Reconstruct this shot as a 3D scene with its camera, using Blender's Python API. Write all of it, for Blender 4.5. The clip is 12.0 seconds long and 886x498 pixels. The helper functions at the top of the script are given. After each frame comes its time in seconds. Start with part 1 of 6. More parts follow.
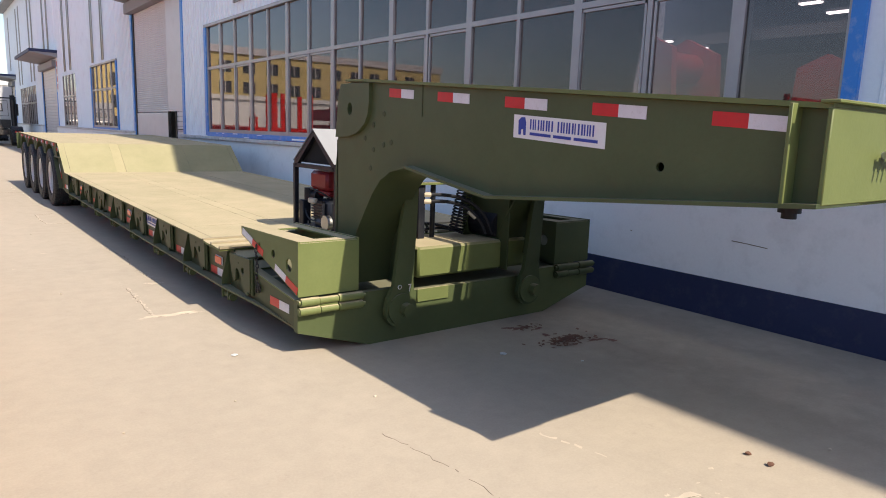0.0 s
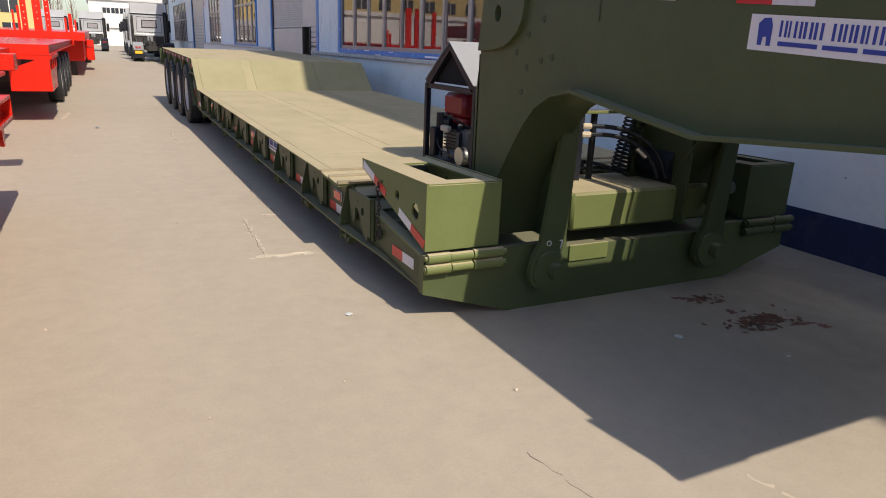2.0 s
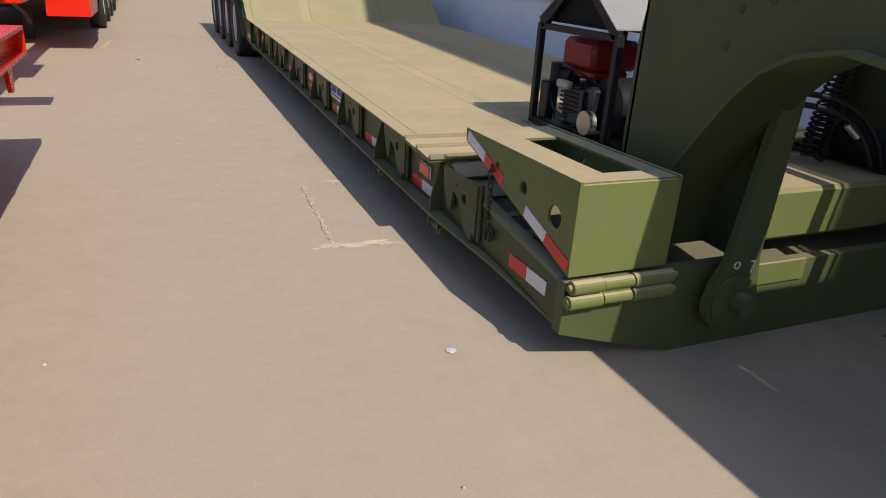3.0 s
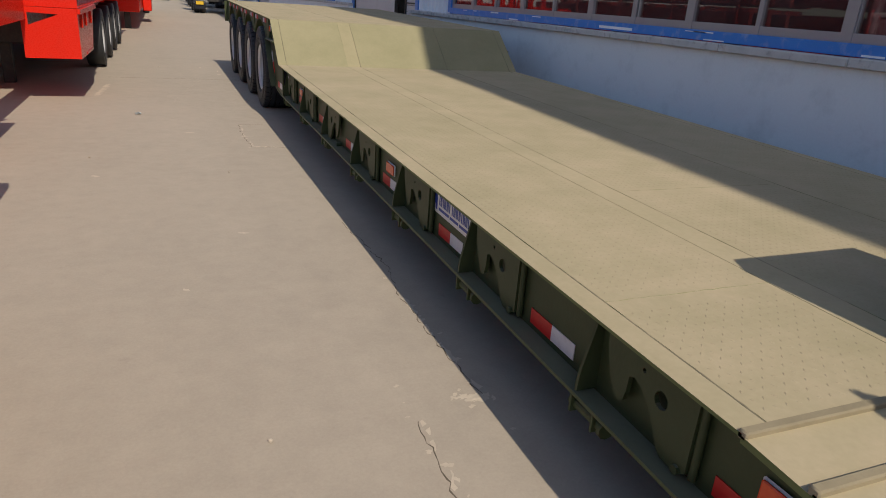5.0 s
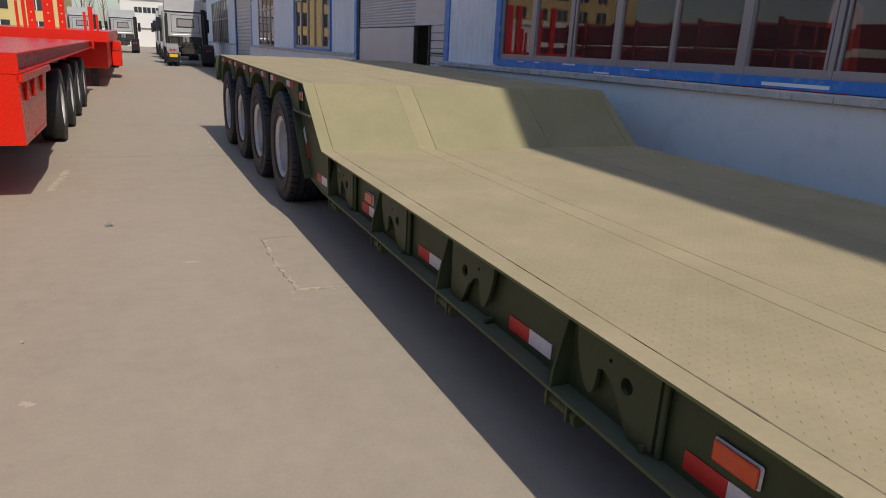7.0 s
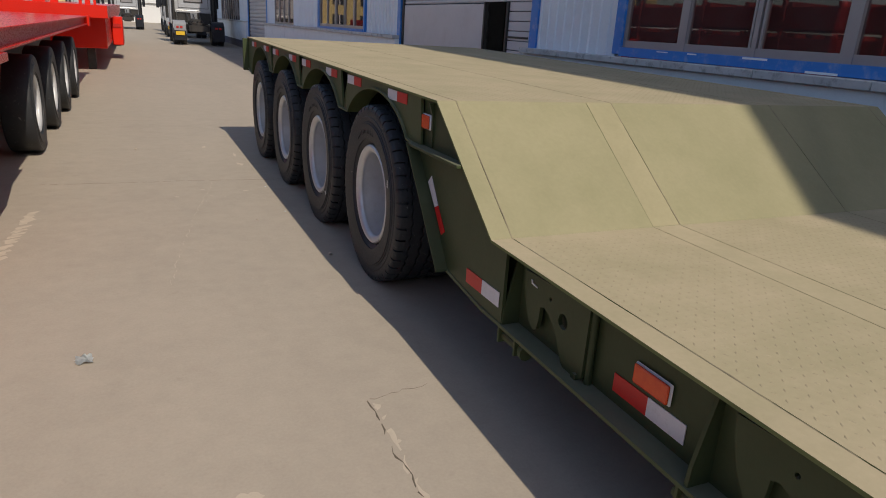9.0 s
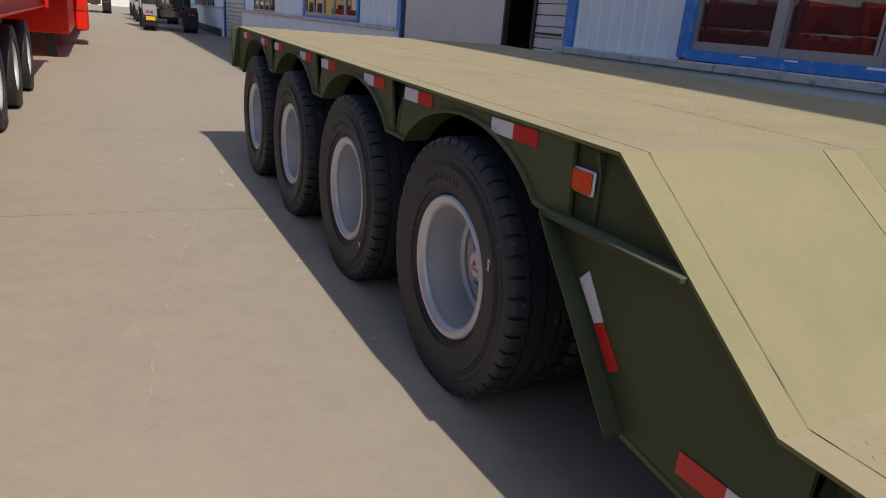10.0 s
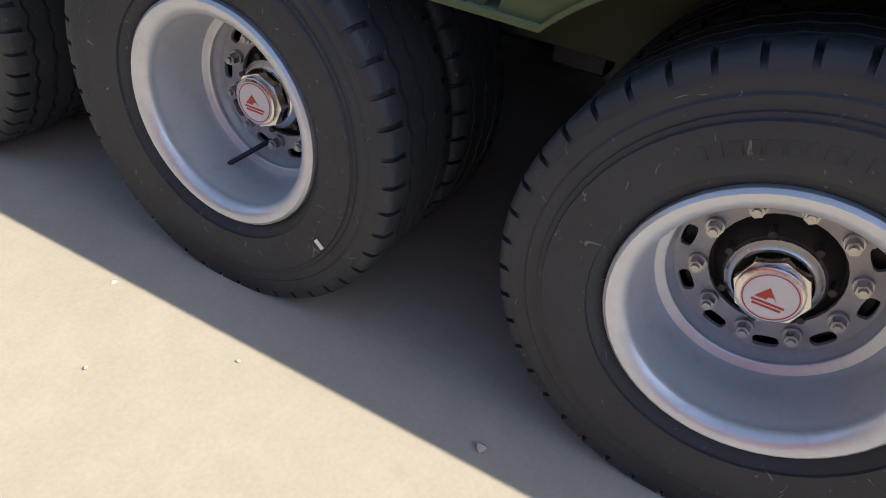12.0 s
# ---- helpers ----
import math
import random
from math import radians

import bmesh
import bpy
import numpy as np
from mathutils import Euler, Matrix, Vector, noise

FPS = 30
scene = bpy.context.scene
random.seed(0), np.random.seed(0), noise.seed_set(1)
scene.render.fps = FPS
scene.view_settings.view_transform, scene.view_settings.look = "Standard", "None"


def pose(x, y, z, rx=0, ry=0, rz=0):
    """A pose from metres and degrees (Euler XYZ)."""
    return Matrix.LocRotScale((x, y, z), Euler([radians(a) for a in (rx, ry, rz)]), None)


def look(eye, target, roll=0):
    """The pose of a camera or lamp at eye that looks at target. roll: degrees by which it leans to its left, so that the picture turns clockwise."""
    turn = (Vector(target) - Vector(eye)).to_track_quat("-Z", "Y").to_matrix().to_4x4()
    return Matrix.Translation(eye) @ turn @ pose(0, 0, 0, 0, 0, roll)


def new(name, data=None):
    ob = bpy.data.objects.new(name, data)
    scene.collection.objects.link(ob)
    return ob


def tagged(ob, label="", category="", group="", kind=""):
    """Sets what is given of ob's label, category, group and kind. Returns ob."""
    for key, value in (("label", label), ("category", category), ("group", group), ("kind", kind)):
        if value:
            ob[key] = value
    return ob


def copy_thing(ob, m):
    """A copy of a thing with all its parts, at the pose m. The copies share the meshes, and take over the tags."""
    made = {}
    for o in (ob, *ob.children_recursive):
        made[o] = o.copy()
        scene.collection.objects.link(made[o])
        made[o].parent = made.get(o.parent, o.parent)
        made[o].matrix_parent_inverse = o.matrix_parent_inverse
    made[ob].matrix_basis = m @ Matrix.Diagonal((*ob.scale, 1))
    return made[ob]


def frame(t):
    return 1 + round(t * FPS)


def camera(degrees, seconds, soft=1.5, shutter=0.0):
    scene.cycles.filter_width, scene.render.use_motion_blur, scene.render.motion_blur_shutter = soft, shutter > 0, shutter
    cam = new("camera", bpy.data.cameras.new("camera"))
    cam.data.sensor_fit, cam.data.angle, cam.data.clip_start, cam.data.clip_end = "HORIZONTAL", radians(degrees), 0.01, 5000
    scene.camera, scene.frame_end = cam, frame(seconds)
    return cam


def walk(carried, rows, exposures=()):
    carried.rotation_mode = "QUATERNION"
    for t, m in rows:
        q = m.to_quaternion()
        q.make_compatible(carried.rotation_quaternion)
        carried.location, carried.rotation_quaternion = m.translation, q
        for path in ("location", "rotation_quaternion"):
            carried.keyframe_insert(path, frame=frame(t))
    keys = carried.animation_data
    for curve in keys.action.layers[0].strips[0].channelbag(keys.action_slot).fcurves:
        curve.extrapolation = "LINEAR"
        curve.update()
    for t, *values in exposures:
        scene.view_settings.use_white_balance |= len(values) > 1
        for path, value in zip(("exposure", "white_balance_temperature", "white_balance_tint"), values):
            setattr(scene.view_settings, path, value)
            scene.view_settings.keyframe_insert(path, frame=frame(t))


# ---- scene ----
# ---------------------------------------------------------------- camera and walk
cam = camera(67.2, 12.0, soft=1.0)
PATH = [
    (0, (-1.929, -0.396, 1.652), (-0.721, 1.161, 1.311), 1.9),
    (0.5, (-1.874, -0.455, 1.664), (-0.62, 1.066, 1.329), 3.3),
    (1, (-1.785, -0.396, 1.645), (-0.57, 1.13, 1.205), 3.5),
    (1.5, (-1.692, -0.012, 1.623), (-0.709, 1.65, 1.102), 2.2),
    (2, (-1.488, 0.543, 1.605), (-0.618, 2.249, 1.028), 2.3),
    (2.5, (-1.389, 1.197, 1.575), (-0.676, 2.942, 0.906), 1.9),
    (2.7, (-1.374, 1.455, 1.581), (-0.627, 3.167, 0.868), 3.1),
    (4.3, (-1.284, 3.601, 1.579), (-0.618, 5.29, 0.742), 3.6),
    (4.5, (-1.277, 3.883, 1.596), (-0.561, 5.572, 0.801), 3.8),
    (5, (-1.267, 4.643, 1.597), (-0.535, 6.37, 0.903), 4.0),
    (5.5, (-1.309, 5.402, 1.6), (-0.512, 7.106, 0.922), 4.3),
    (6, (-1.314, 6.205, 1.61), (-0.561, 7.954, 0.998), 2.7),
    (6.5, (-1.362, 6.968, 1.625), (-0.56, 8.704, 1.042), 2.6),
    (6.7, (-1.368, 7.295, 1.594), (-0.563, 9.034, 1.021), 2.7),
    (8.3, (-1.354, 9.687, 1.581), (-0.485, 11.391, 0.997), 3.3),
    (8.5, (-1.349, 9.988, 1.585), (-0.477, 11.677, 0.963), 3.6),
    (9, (-1.307, 10.79, 1.579), (-0.51, 12.514, 0.953), 3.5),
    (9.5, (-1.329, 11.524, 1.572), (-0.473, 13.224, 0.958), 4.4),
    (10, (-1.269, 12.36, 1.551), (-0.399, 14.043, 0.909), 4.9),
    (10.5, (-1.229, 13.116, 1.541), (-0.197, 14.668, 0.815), 6.6),
    (11, (-1.167, 13.907, 1.495), (-0.134, 15.38, 0.621), 7.1),
    (11.3, (-1.207, 14.232, 1.476), (-0.037, 15.534, 0.509), 7.7),
    (11.5, (-1.172, 14.438, 1.43), (0.106, 15.5, 0.318), 8.0),
    (11.7, (-1.151, 14.643, 1.408), (0.213, 15.562, 0.27), 7.3),
    (12, (-1.175, 14.93, 1.388), (0.291, 15.591, 0.198), 8.0),
]
walk(cam, [(t, look(eye, target, roll)) for t, eye, target, roll in PATH],
     exposures=[(0, 0.66, 6800, 11), (0.5, 0.64, 6800, 11), (1.5, 0.34, 6750, 11), (2.5, 0.08, 6750, 11), (4.5, -0.26, 6700, 11), (5.5, -0.36, 6650, 11), (6.5, -0.43, 6600, 11), (9.5, -0.39, 6600, 10),
                (10.2, -0.22, 6600, 9), (10.8, 0.26, 6450, 7), (11.5, 0.49, 6350, 4), (12, 0.88, 6350, 4)])

# ---------------------------------------------------------------- world and sun
SUN_TO = Vector((0.16, -1.0, 1.0)).normalized()
world = bpy.data.worlds.new("world")
scene.world = world
world.use_nodes = True
wn = world.node_tree
sky = wn.nodes.new("ShaderNodeTexSky")
sky.sky_type = "NISHITA"
sky.sun_disc = False
sky.sun_elevation = math.asin(SUN_TO.z)
sky.sun_rotation = math.atan2(SUN_TO.x, SUN_TO.y)
sky.dust_density = 1.2
sky.ozone_density = 2.5
wn.nodes["Background"].inputs[1].default_value = 0.14
wn.links.new(sky.outputs[0], wn.nodes["Background"].inputs[0])
sun = new("sun", bpy.data.lights.new("sun", "SUN"))
sun.data.energy = 4.2
sun.data.angle = radians(0.55)
sun.data.color = (1.0, 0.905, 0.765)
# the hall's ceiling lamps
for lx, ly in ((6.6, 4.0), (6.6, 13.0), (6.6, 22.0)):
    hl = new("hall_light", bpy.data.lights.new("hall_light", "AREA"))
    hl.data.shape, hl.data.size, hl.data.size_y, hl.data.energy = "RECTANGLE", 0.3, 5.0, 130
    hl.matrix_world = look((lx, ly, 6.1), (lx + 4.2, ly, 3.0))
sun.matrix_world = look(SUN_TO * 60, (0, 0, 0))
scene.view_settings.exposure = 0.0


# ---------------------------------------------------------------- materials
def nodes_of(name):
    m = bpy.data.materials.new(name)
    m.use_nodes = True
    nt = m.node_tree
    return m, nt, nt.nodes["Principled BSDF"]


def ramp_mix(nt, fac, a, b, blend="MIX"):
    n = nt.nodes.new("ShaderNodeMix")
    n.data_type, n.blend_type = "RGBA", blend
    for sock, v in ((n.inputs[0], fac), (n.inputs[6], a), (n.inputs[7], b)):
        if isinstance(v, (tuple, list)):
            sock.default_value = (*v, 1.0) if len(v) == 3 else v
        elif isinstance(v, (int, float)):
            sock.default_value = v
        else:
            nt.links.new(v, sock)
    return n.outputs[2]


def noise_fac(nt, scale, lo=0.35, hi=0.65, detail=5.0, rough=0.6, stretch=None):
    co = nt.nodes.new("ShaderNodeNewGeometry").outputs["Position"]
    if stretch:
        mp = nt.nodes.new("ShaderNodeMapping")
        mp.inputs["Scale"].default_value = stretch
        nt.links.new(co, mp.inputs[0])
        co = mp.outputs[0]
    n = nt.nodes.new("ShaderNodeTexNoise")
    n.inputs["Scale"].default_value, n.inputs["Detail"].default_value, n.inputs["Roughness"].default_value = scale, detail, rough
    nt.links.new(co, n.inputs["Vector"])
    mr = nt.nodes.new("ShaderNodeMapRange")
    mr.inputs[1].default_value, mr.inputs[2].default_value = lo, hi
    nt.links.new(n.outputs["Fac"], mr.inputs[0])
    return mr.outputs[0]


def bump(nt, bsdf, height, dist, strength=0.5):
    b = nt.nodes.new("ShaderNodeBump")
    b.inputs["Distance"].default_value, b.inputs["Strength"].default_value = dist, strength
    nt.links.new(height, b.inputs["Height"])
    nt.links.new(b.outputs[0], bsdf.inputs["Normal"])


def surface(name, base, second, rough=0.6, metal=0.0, scale=4.0, fine=60.0, bumpy=0.002, dirt=None, dirt_amount=0.25, stretch=None, coat=0.0):
    """A two-scale painted or mineral surface: broad blotches, fine grain, some dirt and a little relief."""
    m, nt, b = nodes_of(name)
    broad = noise_fac(nt, scale, 0.3, 0.7, stretch=stretch)
    col = ramp_mix(nt, broad, base, second)
    grain = noise_fac(nt, fine, 0.2, 0.8)
    col = ramp_mix(nt, 0.18, col, ramp_mix(nt, grain, tuple(c * 0.75 for c in base), tuple(min(1, c * 1.2) for c in base)))
    if dirt:
        spots = noise_fac(nt, scale * 3.1, 0.52, 0.72, 8.0, 0.7)
        f = nt.nodes.new("ShaderNodeMath")
        f.operation = "MULTIPLY"
        f.inputs[1].default_value = dirt_amount
        nt.links.new(spots, f.inputs[0])
        col = ramp_mix(nt, f.outputs[0], col, dirt)
    nt.links.new(col, b.inputs["Base Color"])
    mr = nt.nodes.new("ShaderNodeMapRange")
    mr.inputs[3].default_value, mr.inputs[4].default_value = max(0.02, rough - 0.08), min(1, rough + 0.1)
    nt.links.new(grain, mr.inputs[0])
    nt.links.new(mr.outputs[0], b.inputs["Roughness"])
    b.inputs["Metallic"].default_value = metal
    b.inputs["Coat Weight"].default_value = coat
    if bumpy:
        bump(nt, b, grain, bumpy)
    return m


def dusty_paint(name, base, second, dust, most, rough=0.5, least=0.03):
    """Paint with dust that has settled on what faces up."""
    m, nt, b = nodes_of(name)
    geo = nt.nodes.new("ShaderNodeNewGeometry")
    sep = nt.nodes.new("ShaderNodeSeparateXYZ")
    nt.links.new(geo.outputs["True Normal"], sep.inputs[0])
    up = nt.nodes.new("ShaderNodeMapRange")
    up.inputs[1].default_value, up.inputs[2].default_value = 0.6, 0.9
    up.inputs[3].default_value, up.inputs[4].default_value = least, most
    nt.links.new(sep.outputs[2], up.inputs[0])
    blot = noise_fac(nt, 2.3, 0.25, 0.7, 6.0, 0.65)
    fine = noise_fac(nt, 45.0, 0.2, 0.8)
    mul = nt.nodes.new("ShaderNodeMath")
    mul.operation = "MULTIPLY_ADD"
    mul.inputs[1].default_value, mul.inputs[2].default_value = 0.34, 0.72
    nt.links.new(blot, mul.inputs[0])
    f = nt.nodes.new("ShaderNodeMath")
    f.operation = "MULTIPLY"
    f.use_clamp = True
    nt.links.new(mul.outputs[0], f.inputs[0])
    nt.links.new(up.outputs[0], f.inputs[1])
    paint = ramp_mix(nt, noise_fac(nt, 2.2, 0.32, 0.68, 8.0, 0.68), base, second)
    paint = ramp_mix(nt, 0.12, paint, ramp_mix(nt, fine, tuple(c * 0.7 for c in base), tuple(c * 1.3 for c in base)))
    powder = ramp_mix(nt, fine, tuple(c * 0.9 for c in dust), dust)
    nt.links.new(ramp_mix(nt, f.outputs[0], paint, powder), b.inputs["Base Color"])
    mr = nt.nodes.new("ShaderNodeMapRange")
    mr.inputs[3].default_value, mr.inputs[4].default_value = rough, 0.92
    nt.links.new(f.outputs[0], mr.inputs[0])
    nt.links.new(mr.outputs[0], b.inputs["Roughness"])
    b.inputs["Specular IOR Level"].default_value = 0.28
    bump(nt, b, fine, 0.0012, 0.35)
    return m


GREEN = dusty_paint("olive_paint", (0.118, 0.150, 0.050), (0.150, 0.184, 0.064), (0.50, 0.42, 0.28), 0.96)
# same olive, darker: shade of sides and undersides is in the colour
GREEN_SHADED = dusty_paint("olive_paint_shaded", (0.041, 0.058, 0.024), (0.060, 0.078, 0.034), (0.33, 0.30, 0.22), 0.5, 0.46, 0.012)
LUG = dusty_paint("worn_tread_paint", (0.12, 0.12, 0.055), (0.15, 0.15, 0.07), (0.46, 0.385, 0.26), 0.90)
SLOPE = dusty_paint("olive_slope_paint", (0.105, 0.128, 0.045), (0.135, 0.158, 0.058), (0.46, 0.40, 0.26), 0.98)
BAND = dusty_paint("dusty_flat_bar", (0.13, 0.145, 0.06), (0.16, 0.175, 0.075), (0.515, 0.435, 0.288), 0.95)
SEAM = surface("weld_seam", (0.23, 0.195, 0.125), (0.36, 0.305, 0.20), 0.85)
# in-between copy of the olive, with part of that shade in it
GREEN_HALF_SHADED = dusty_paint("olive_paint_half_shaded", (0.068, 0.090, 0.037), (0.088, 0.112, 0.049), (0.33, 0.30, 0.22), 0.5, 0.46, 0.015)


def rubber():
    """Black rubber with thin pale scuff lines and dust in patches."""
    m = surface("tyre_rubber", (0.027, 0.030, 0.035), (0.040, 0.043, 0.048), 0.5, 0, 5, 90, 0.0015, (0.070, 0.073, 0.08), 0.16)
    nt, b = m.node_tree, m.node_tree.nodes["Principled BSDF"]
    old = b.inputs["Base Color"].links[0].from_socket
    col = old
    for scale, seed_stretch, width in ((9.0, (1.0, 1.0, 1.0), 0.006), (17.0, (1.0, 1.6, 0.8), 0.007)):
        wave = noise_fac(nt, scale, 0.0, 1.0, 1.0, 0.4, seed_stretch)
        near = nt.nodes.new("ShaderNodeMath")
        near.operation = "COMPARE"
        near.inputs[1].default_value, near.inputs[2].default_value = 0.5, width
        nt.links.new(wave, near.inputs[0])
        where = noise_fac(nt, scale * 2.7, 0.60, 0.66, 3.0, 0.5, seed_stretch)
        both = nt.nodes.new("ShaderNodeMath")
        both.operation = "MULTIPLY"
        nt.links.new(near.outputs[0], both.inputs[0])
        nt.links.new(where, both.inputs[1])
        col = ramp_mix(nt, both.outputs[0], col, (0.14, 0.135, 0.13))
    nt.links.new(col, b.inputs["Base Color"])
    return m


RUBBER = rubber()
RIM = surface("silver_rim", (0.56, 0.58, 0.61), (0.63, 0.645, 0.67), 0.34, 0.45, 5, 120, 0.0004, (0.30, 0.27, 0.23), 0.25)
RIM_BRIGHT = surface("white_silver_rim", (0.72, 0.73, 0.75), (0.64, 0.65, 0.67), 0.4, 0.1, 5, 120, 0.0004, (0.30, 0.27, 0.23), 0.2)
# darker than the rim: the deep dish's shade is in this grey
DISC = surface("shaded_wheel_disc", (0.34, 0.345, 0.36), (0.41, 0.415, 0.43), 0.45, 0.3, 6, 120, 0.0005, (0.16, 0.14, 0.12), 0.35)
CHROME = surface("hub_chrome", (0.62, 0.60, 0.58), (0.70, 0.68, 0.66), 0.22, 1.0, 9, 120, 0.0003)
BLACK = surface("black_steel", (0.010, 0.012, 0.018), (0.02, 0.022, 0.03), 0.42, 0, 5, 80, 0.0008, (0.10, 0.09, 0.08), 0.2)
for _m in (BLACK, RUBBER):
    _m.node_tree.nodes["Principled BSDF"].inputs["Specular IOR Level"].default_value = 0.3
MATT = surface("matt_black_sheet", (0.006, 0.006, 0.007), (0.010, 0.010, 0.011), 0.95, 0, 6, 80, 0.0008)
DARK = surface("dark_iron", (0.03, 0.03, 0.03), (0.055, 0.05, 0.045), 0.55, 0.3, 9, 80, 0.001, (0.14, 0.09, 0.06), 0.4)
STEEL = surface("bare_steel", (0.42, 0.42, 0.42), (0.52, 0.52, 0.5), 0.35, 0.9, 8, 90, 0.0006)
REDP = surface("red_tank_paint", (0.27, 0.013, 0.018), (0.22, 0.011, 0.016), 0.35, 0, 5, 80, 0.0005, (0.2, 0.03, 0.02), 0.3)
RED = surface("red_trailer_paint", (0.74, 0.022, 0.008), (0.64, 0.018, 0.008), 0.27, 0, 1.2, 60, 0.0006, (0.42, 0.05, 0.03), 0.2)
RED.node_tree.nodes["Principled BSDF"].inputs["Specular IOR Level"].default_value = 0.35
TAPE_R = surface("red_reflective_tape", (0.62, 0.018, 0.016), (0.52, 0.014, 0.016), 0.35, 0, 12, 220, 0.0004, (0.25, 0.05, 0.04), 0.25)
TAPE_W = surface("white_reflective_tape", (0.74, 0.73, 0.76), (0.66, 0.66, 0.70), 0.38, 0, 12, 220, 0.0004, (0.4, 0.37, 0.33), 0.3)
AMBER = surface("amber_lens", (0.74, 0.075, 0.018), (0.80, 0.11, 0.022), 0.2, 0, 30, 120, 0.0008)
WHITE = surface("white_plastic", (0.78, 0.78, 0.78), (0.72, 0.72, 0.72), 0.4, 0, 6, 120, 0.0002)
SIGN_BLUE = surface("sign_blue", (0.02, 0.05, 0.30), (0.025, 0.06, 0.34), 0.4, 0, 9, 120, 0)
INDOOR_RED = surface("red_primer", (0.40, 0.035, 0.028), (0.30, 0.03, 0.026), 0.6, 0, 3, 60, 0.0008, (0.16, 0.08, 0.06), 0.5)
PRINT_RED = surface("print_red", (0.45, 0.03, 0.03), (0.4, 0.03, 0.03), 0.4, 0, 9, 120, 0)
PANEL = surface("pale_blue_cladding", (0.82, 0.87, 0.93), (0.77, 0.82, 0.90), 0.42, 0, 0.5, 30, 0.0006, (0.45, 0.46, 0.50), 0.22, (1, 1, 0.15))
PLINTH = surface("painted_plinth", (0.92, 0.935, 0.955), (0.87, 0.895, 0.925), 0.7, 0, 0.8, 40, 0.0015, (0.45, 0.46, 0.47), 0.25)
NAVY = surface("navy_paint", (0.014, 0.024, 0.078), (0.020, 0.032, 0.096), 0.6, 0, 2, 40, 0.001, (0.10, 0.10, 0.13), 0.3)
BLUE = surface("blue_trim", (0.020, 0.20, 0.62), (0.026, 0.23, 0.68), 0.4, 0, 2, 60, 0.0004, (0.55, 0.58, 0.62), 0.4)
CEMENT = surface("cement_ledge", (0.68, 0.66, 0.65), (0.50, 0.48, 0.47), 0.85, 0, 3, 40, 0.003, (0.15, 0.13, 0.12), 0.8)
ALU = surface("window_frame_metal", (0.33, 0.31, 0.32), (0.38, 0.36, 0.36), 0.4, 0.4, 3, 60, 0.0003)
SHUTTER = surface("shutter_slats", (0.62, 0.60, 0.62), (0.56, 0.55, 0.58), 0.45, 0.1, 1, 40, 0.0005, (0.42, 0.38, 0.36), 0.25)
BROWN = surface("brown_glazing_strip", (0.12, 0.095, 0.07), (0.16, 0.125, 0.09), 0.3, 0, 1, 30, 0)
YELLOW = surface("yellow_render", (0.62, 0.50, 0.22), (0.56, 0.45, 0.20), 0.85, 0, 0.4, 20, 0.003)
PALE = surface("white_render", (0.74, 0.74, 0.73), (0.66, 0.66, 0.66), 0.85, 0, 0.3, 20, 0.003)
ROOF = surface("grey_roof", (0.30, 0.31, 0.33), (0.25, 0.26, 0.28), 0.7, 0, 0.5, 20, 0.002)
DARKGLASS = surface("far_window_glass", (0.03, 0.035, 0.045), (0.045, 0.05, 0.06), 0.12, 0, 0.6, 10, 0)
CABWHITE = surface("cab_paint", (0.46, 0.47, 0.49), (0.38, 0.39, 0.41), 0.35, 0, 1, 40, 0.0003, (0.3, 0.28, 0.25), 0.25)
PLATE_Y = surface("yellow_plate", (0.75, 0.48, 0.03), (0.70, 0.45, 0.03), 0.4, 0, 9, 60, 0)
LAMP_R = surface("tail_lamp", (0.5, 0.03, 0.02), (0.45, 0.02, 0.02), 0.25, 0, 9, 60, 0)
HALL = surface("hall_interior", (0.22, 0.21, 0.21), (0.16, 0.155, 0.15), 0.8, 0, 0.6, 20, 0.001)
LEAF = surface("dry_leaves", (0.11, 0.05, 0.034), (0.19, 0.095, 0.06), 0.85, 0, 30, 120, 0.001)
PAPER = surface("litter_paper", (0.62, 0.64, 0.64), (0.55, 0.60, 0.60), 0.7, 0, 30, 120, 0.001)
SPILL = surface("spilled_red_paint", (0.13, 0.050, 0.040), (0.22, 0.13, 0.105), 0.85, 0, 14, 120, 0.001)
CRACK = surface("crack_dark", (0.10, 0.08, 0.055), (0.18, 0.145, 0.105), 0.95, 0, 20, 150, 0.002)
CHIP = surface("chipped_cement", (0.60, 0.52, 0.41), (0.47, 0.405, 0.315), 0.9, 0, 12, 120, 0.004)


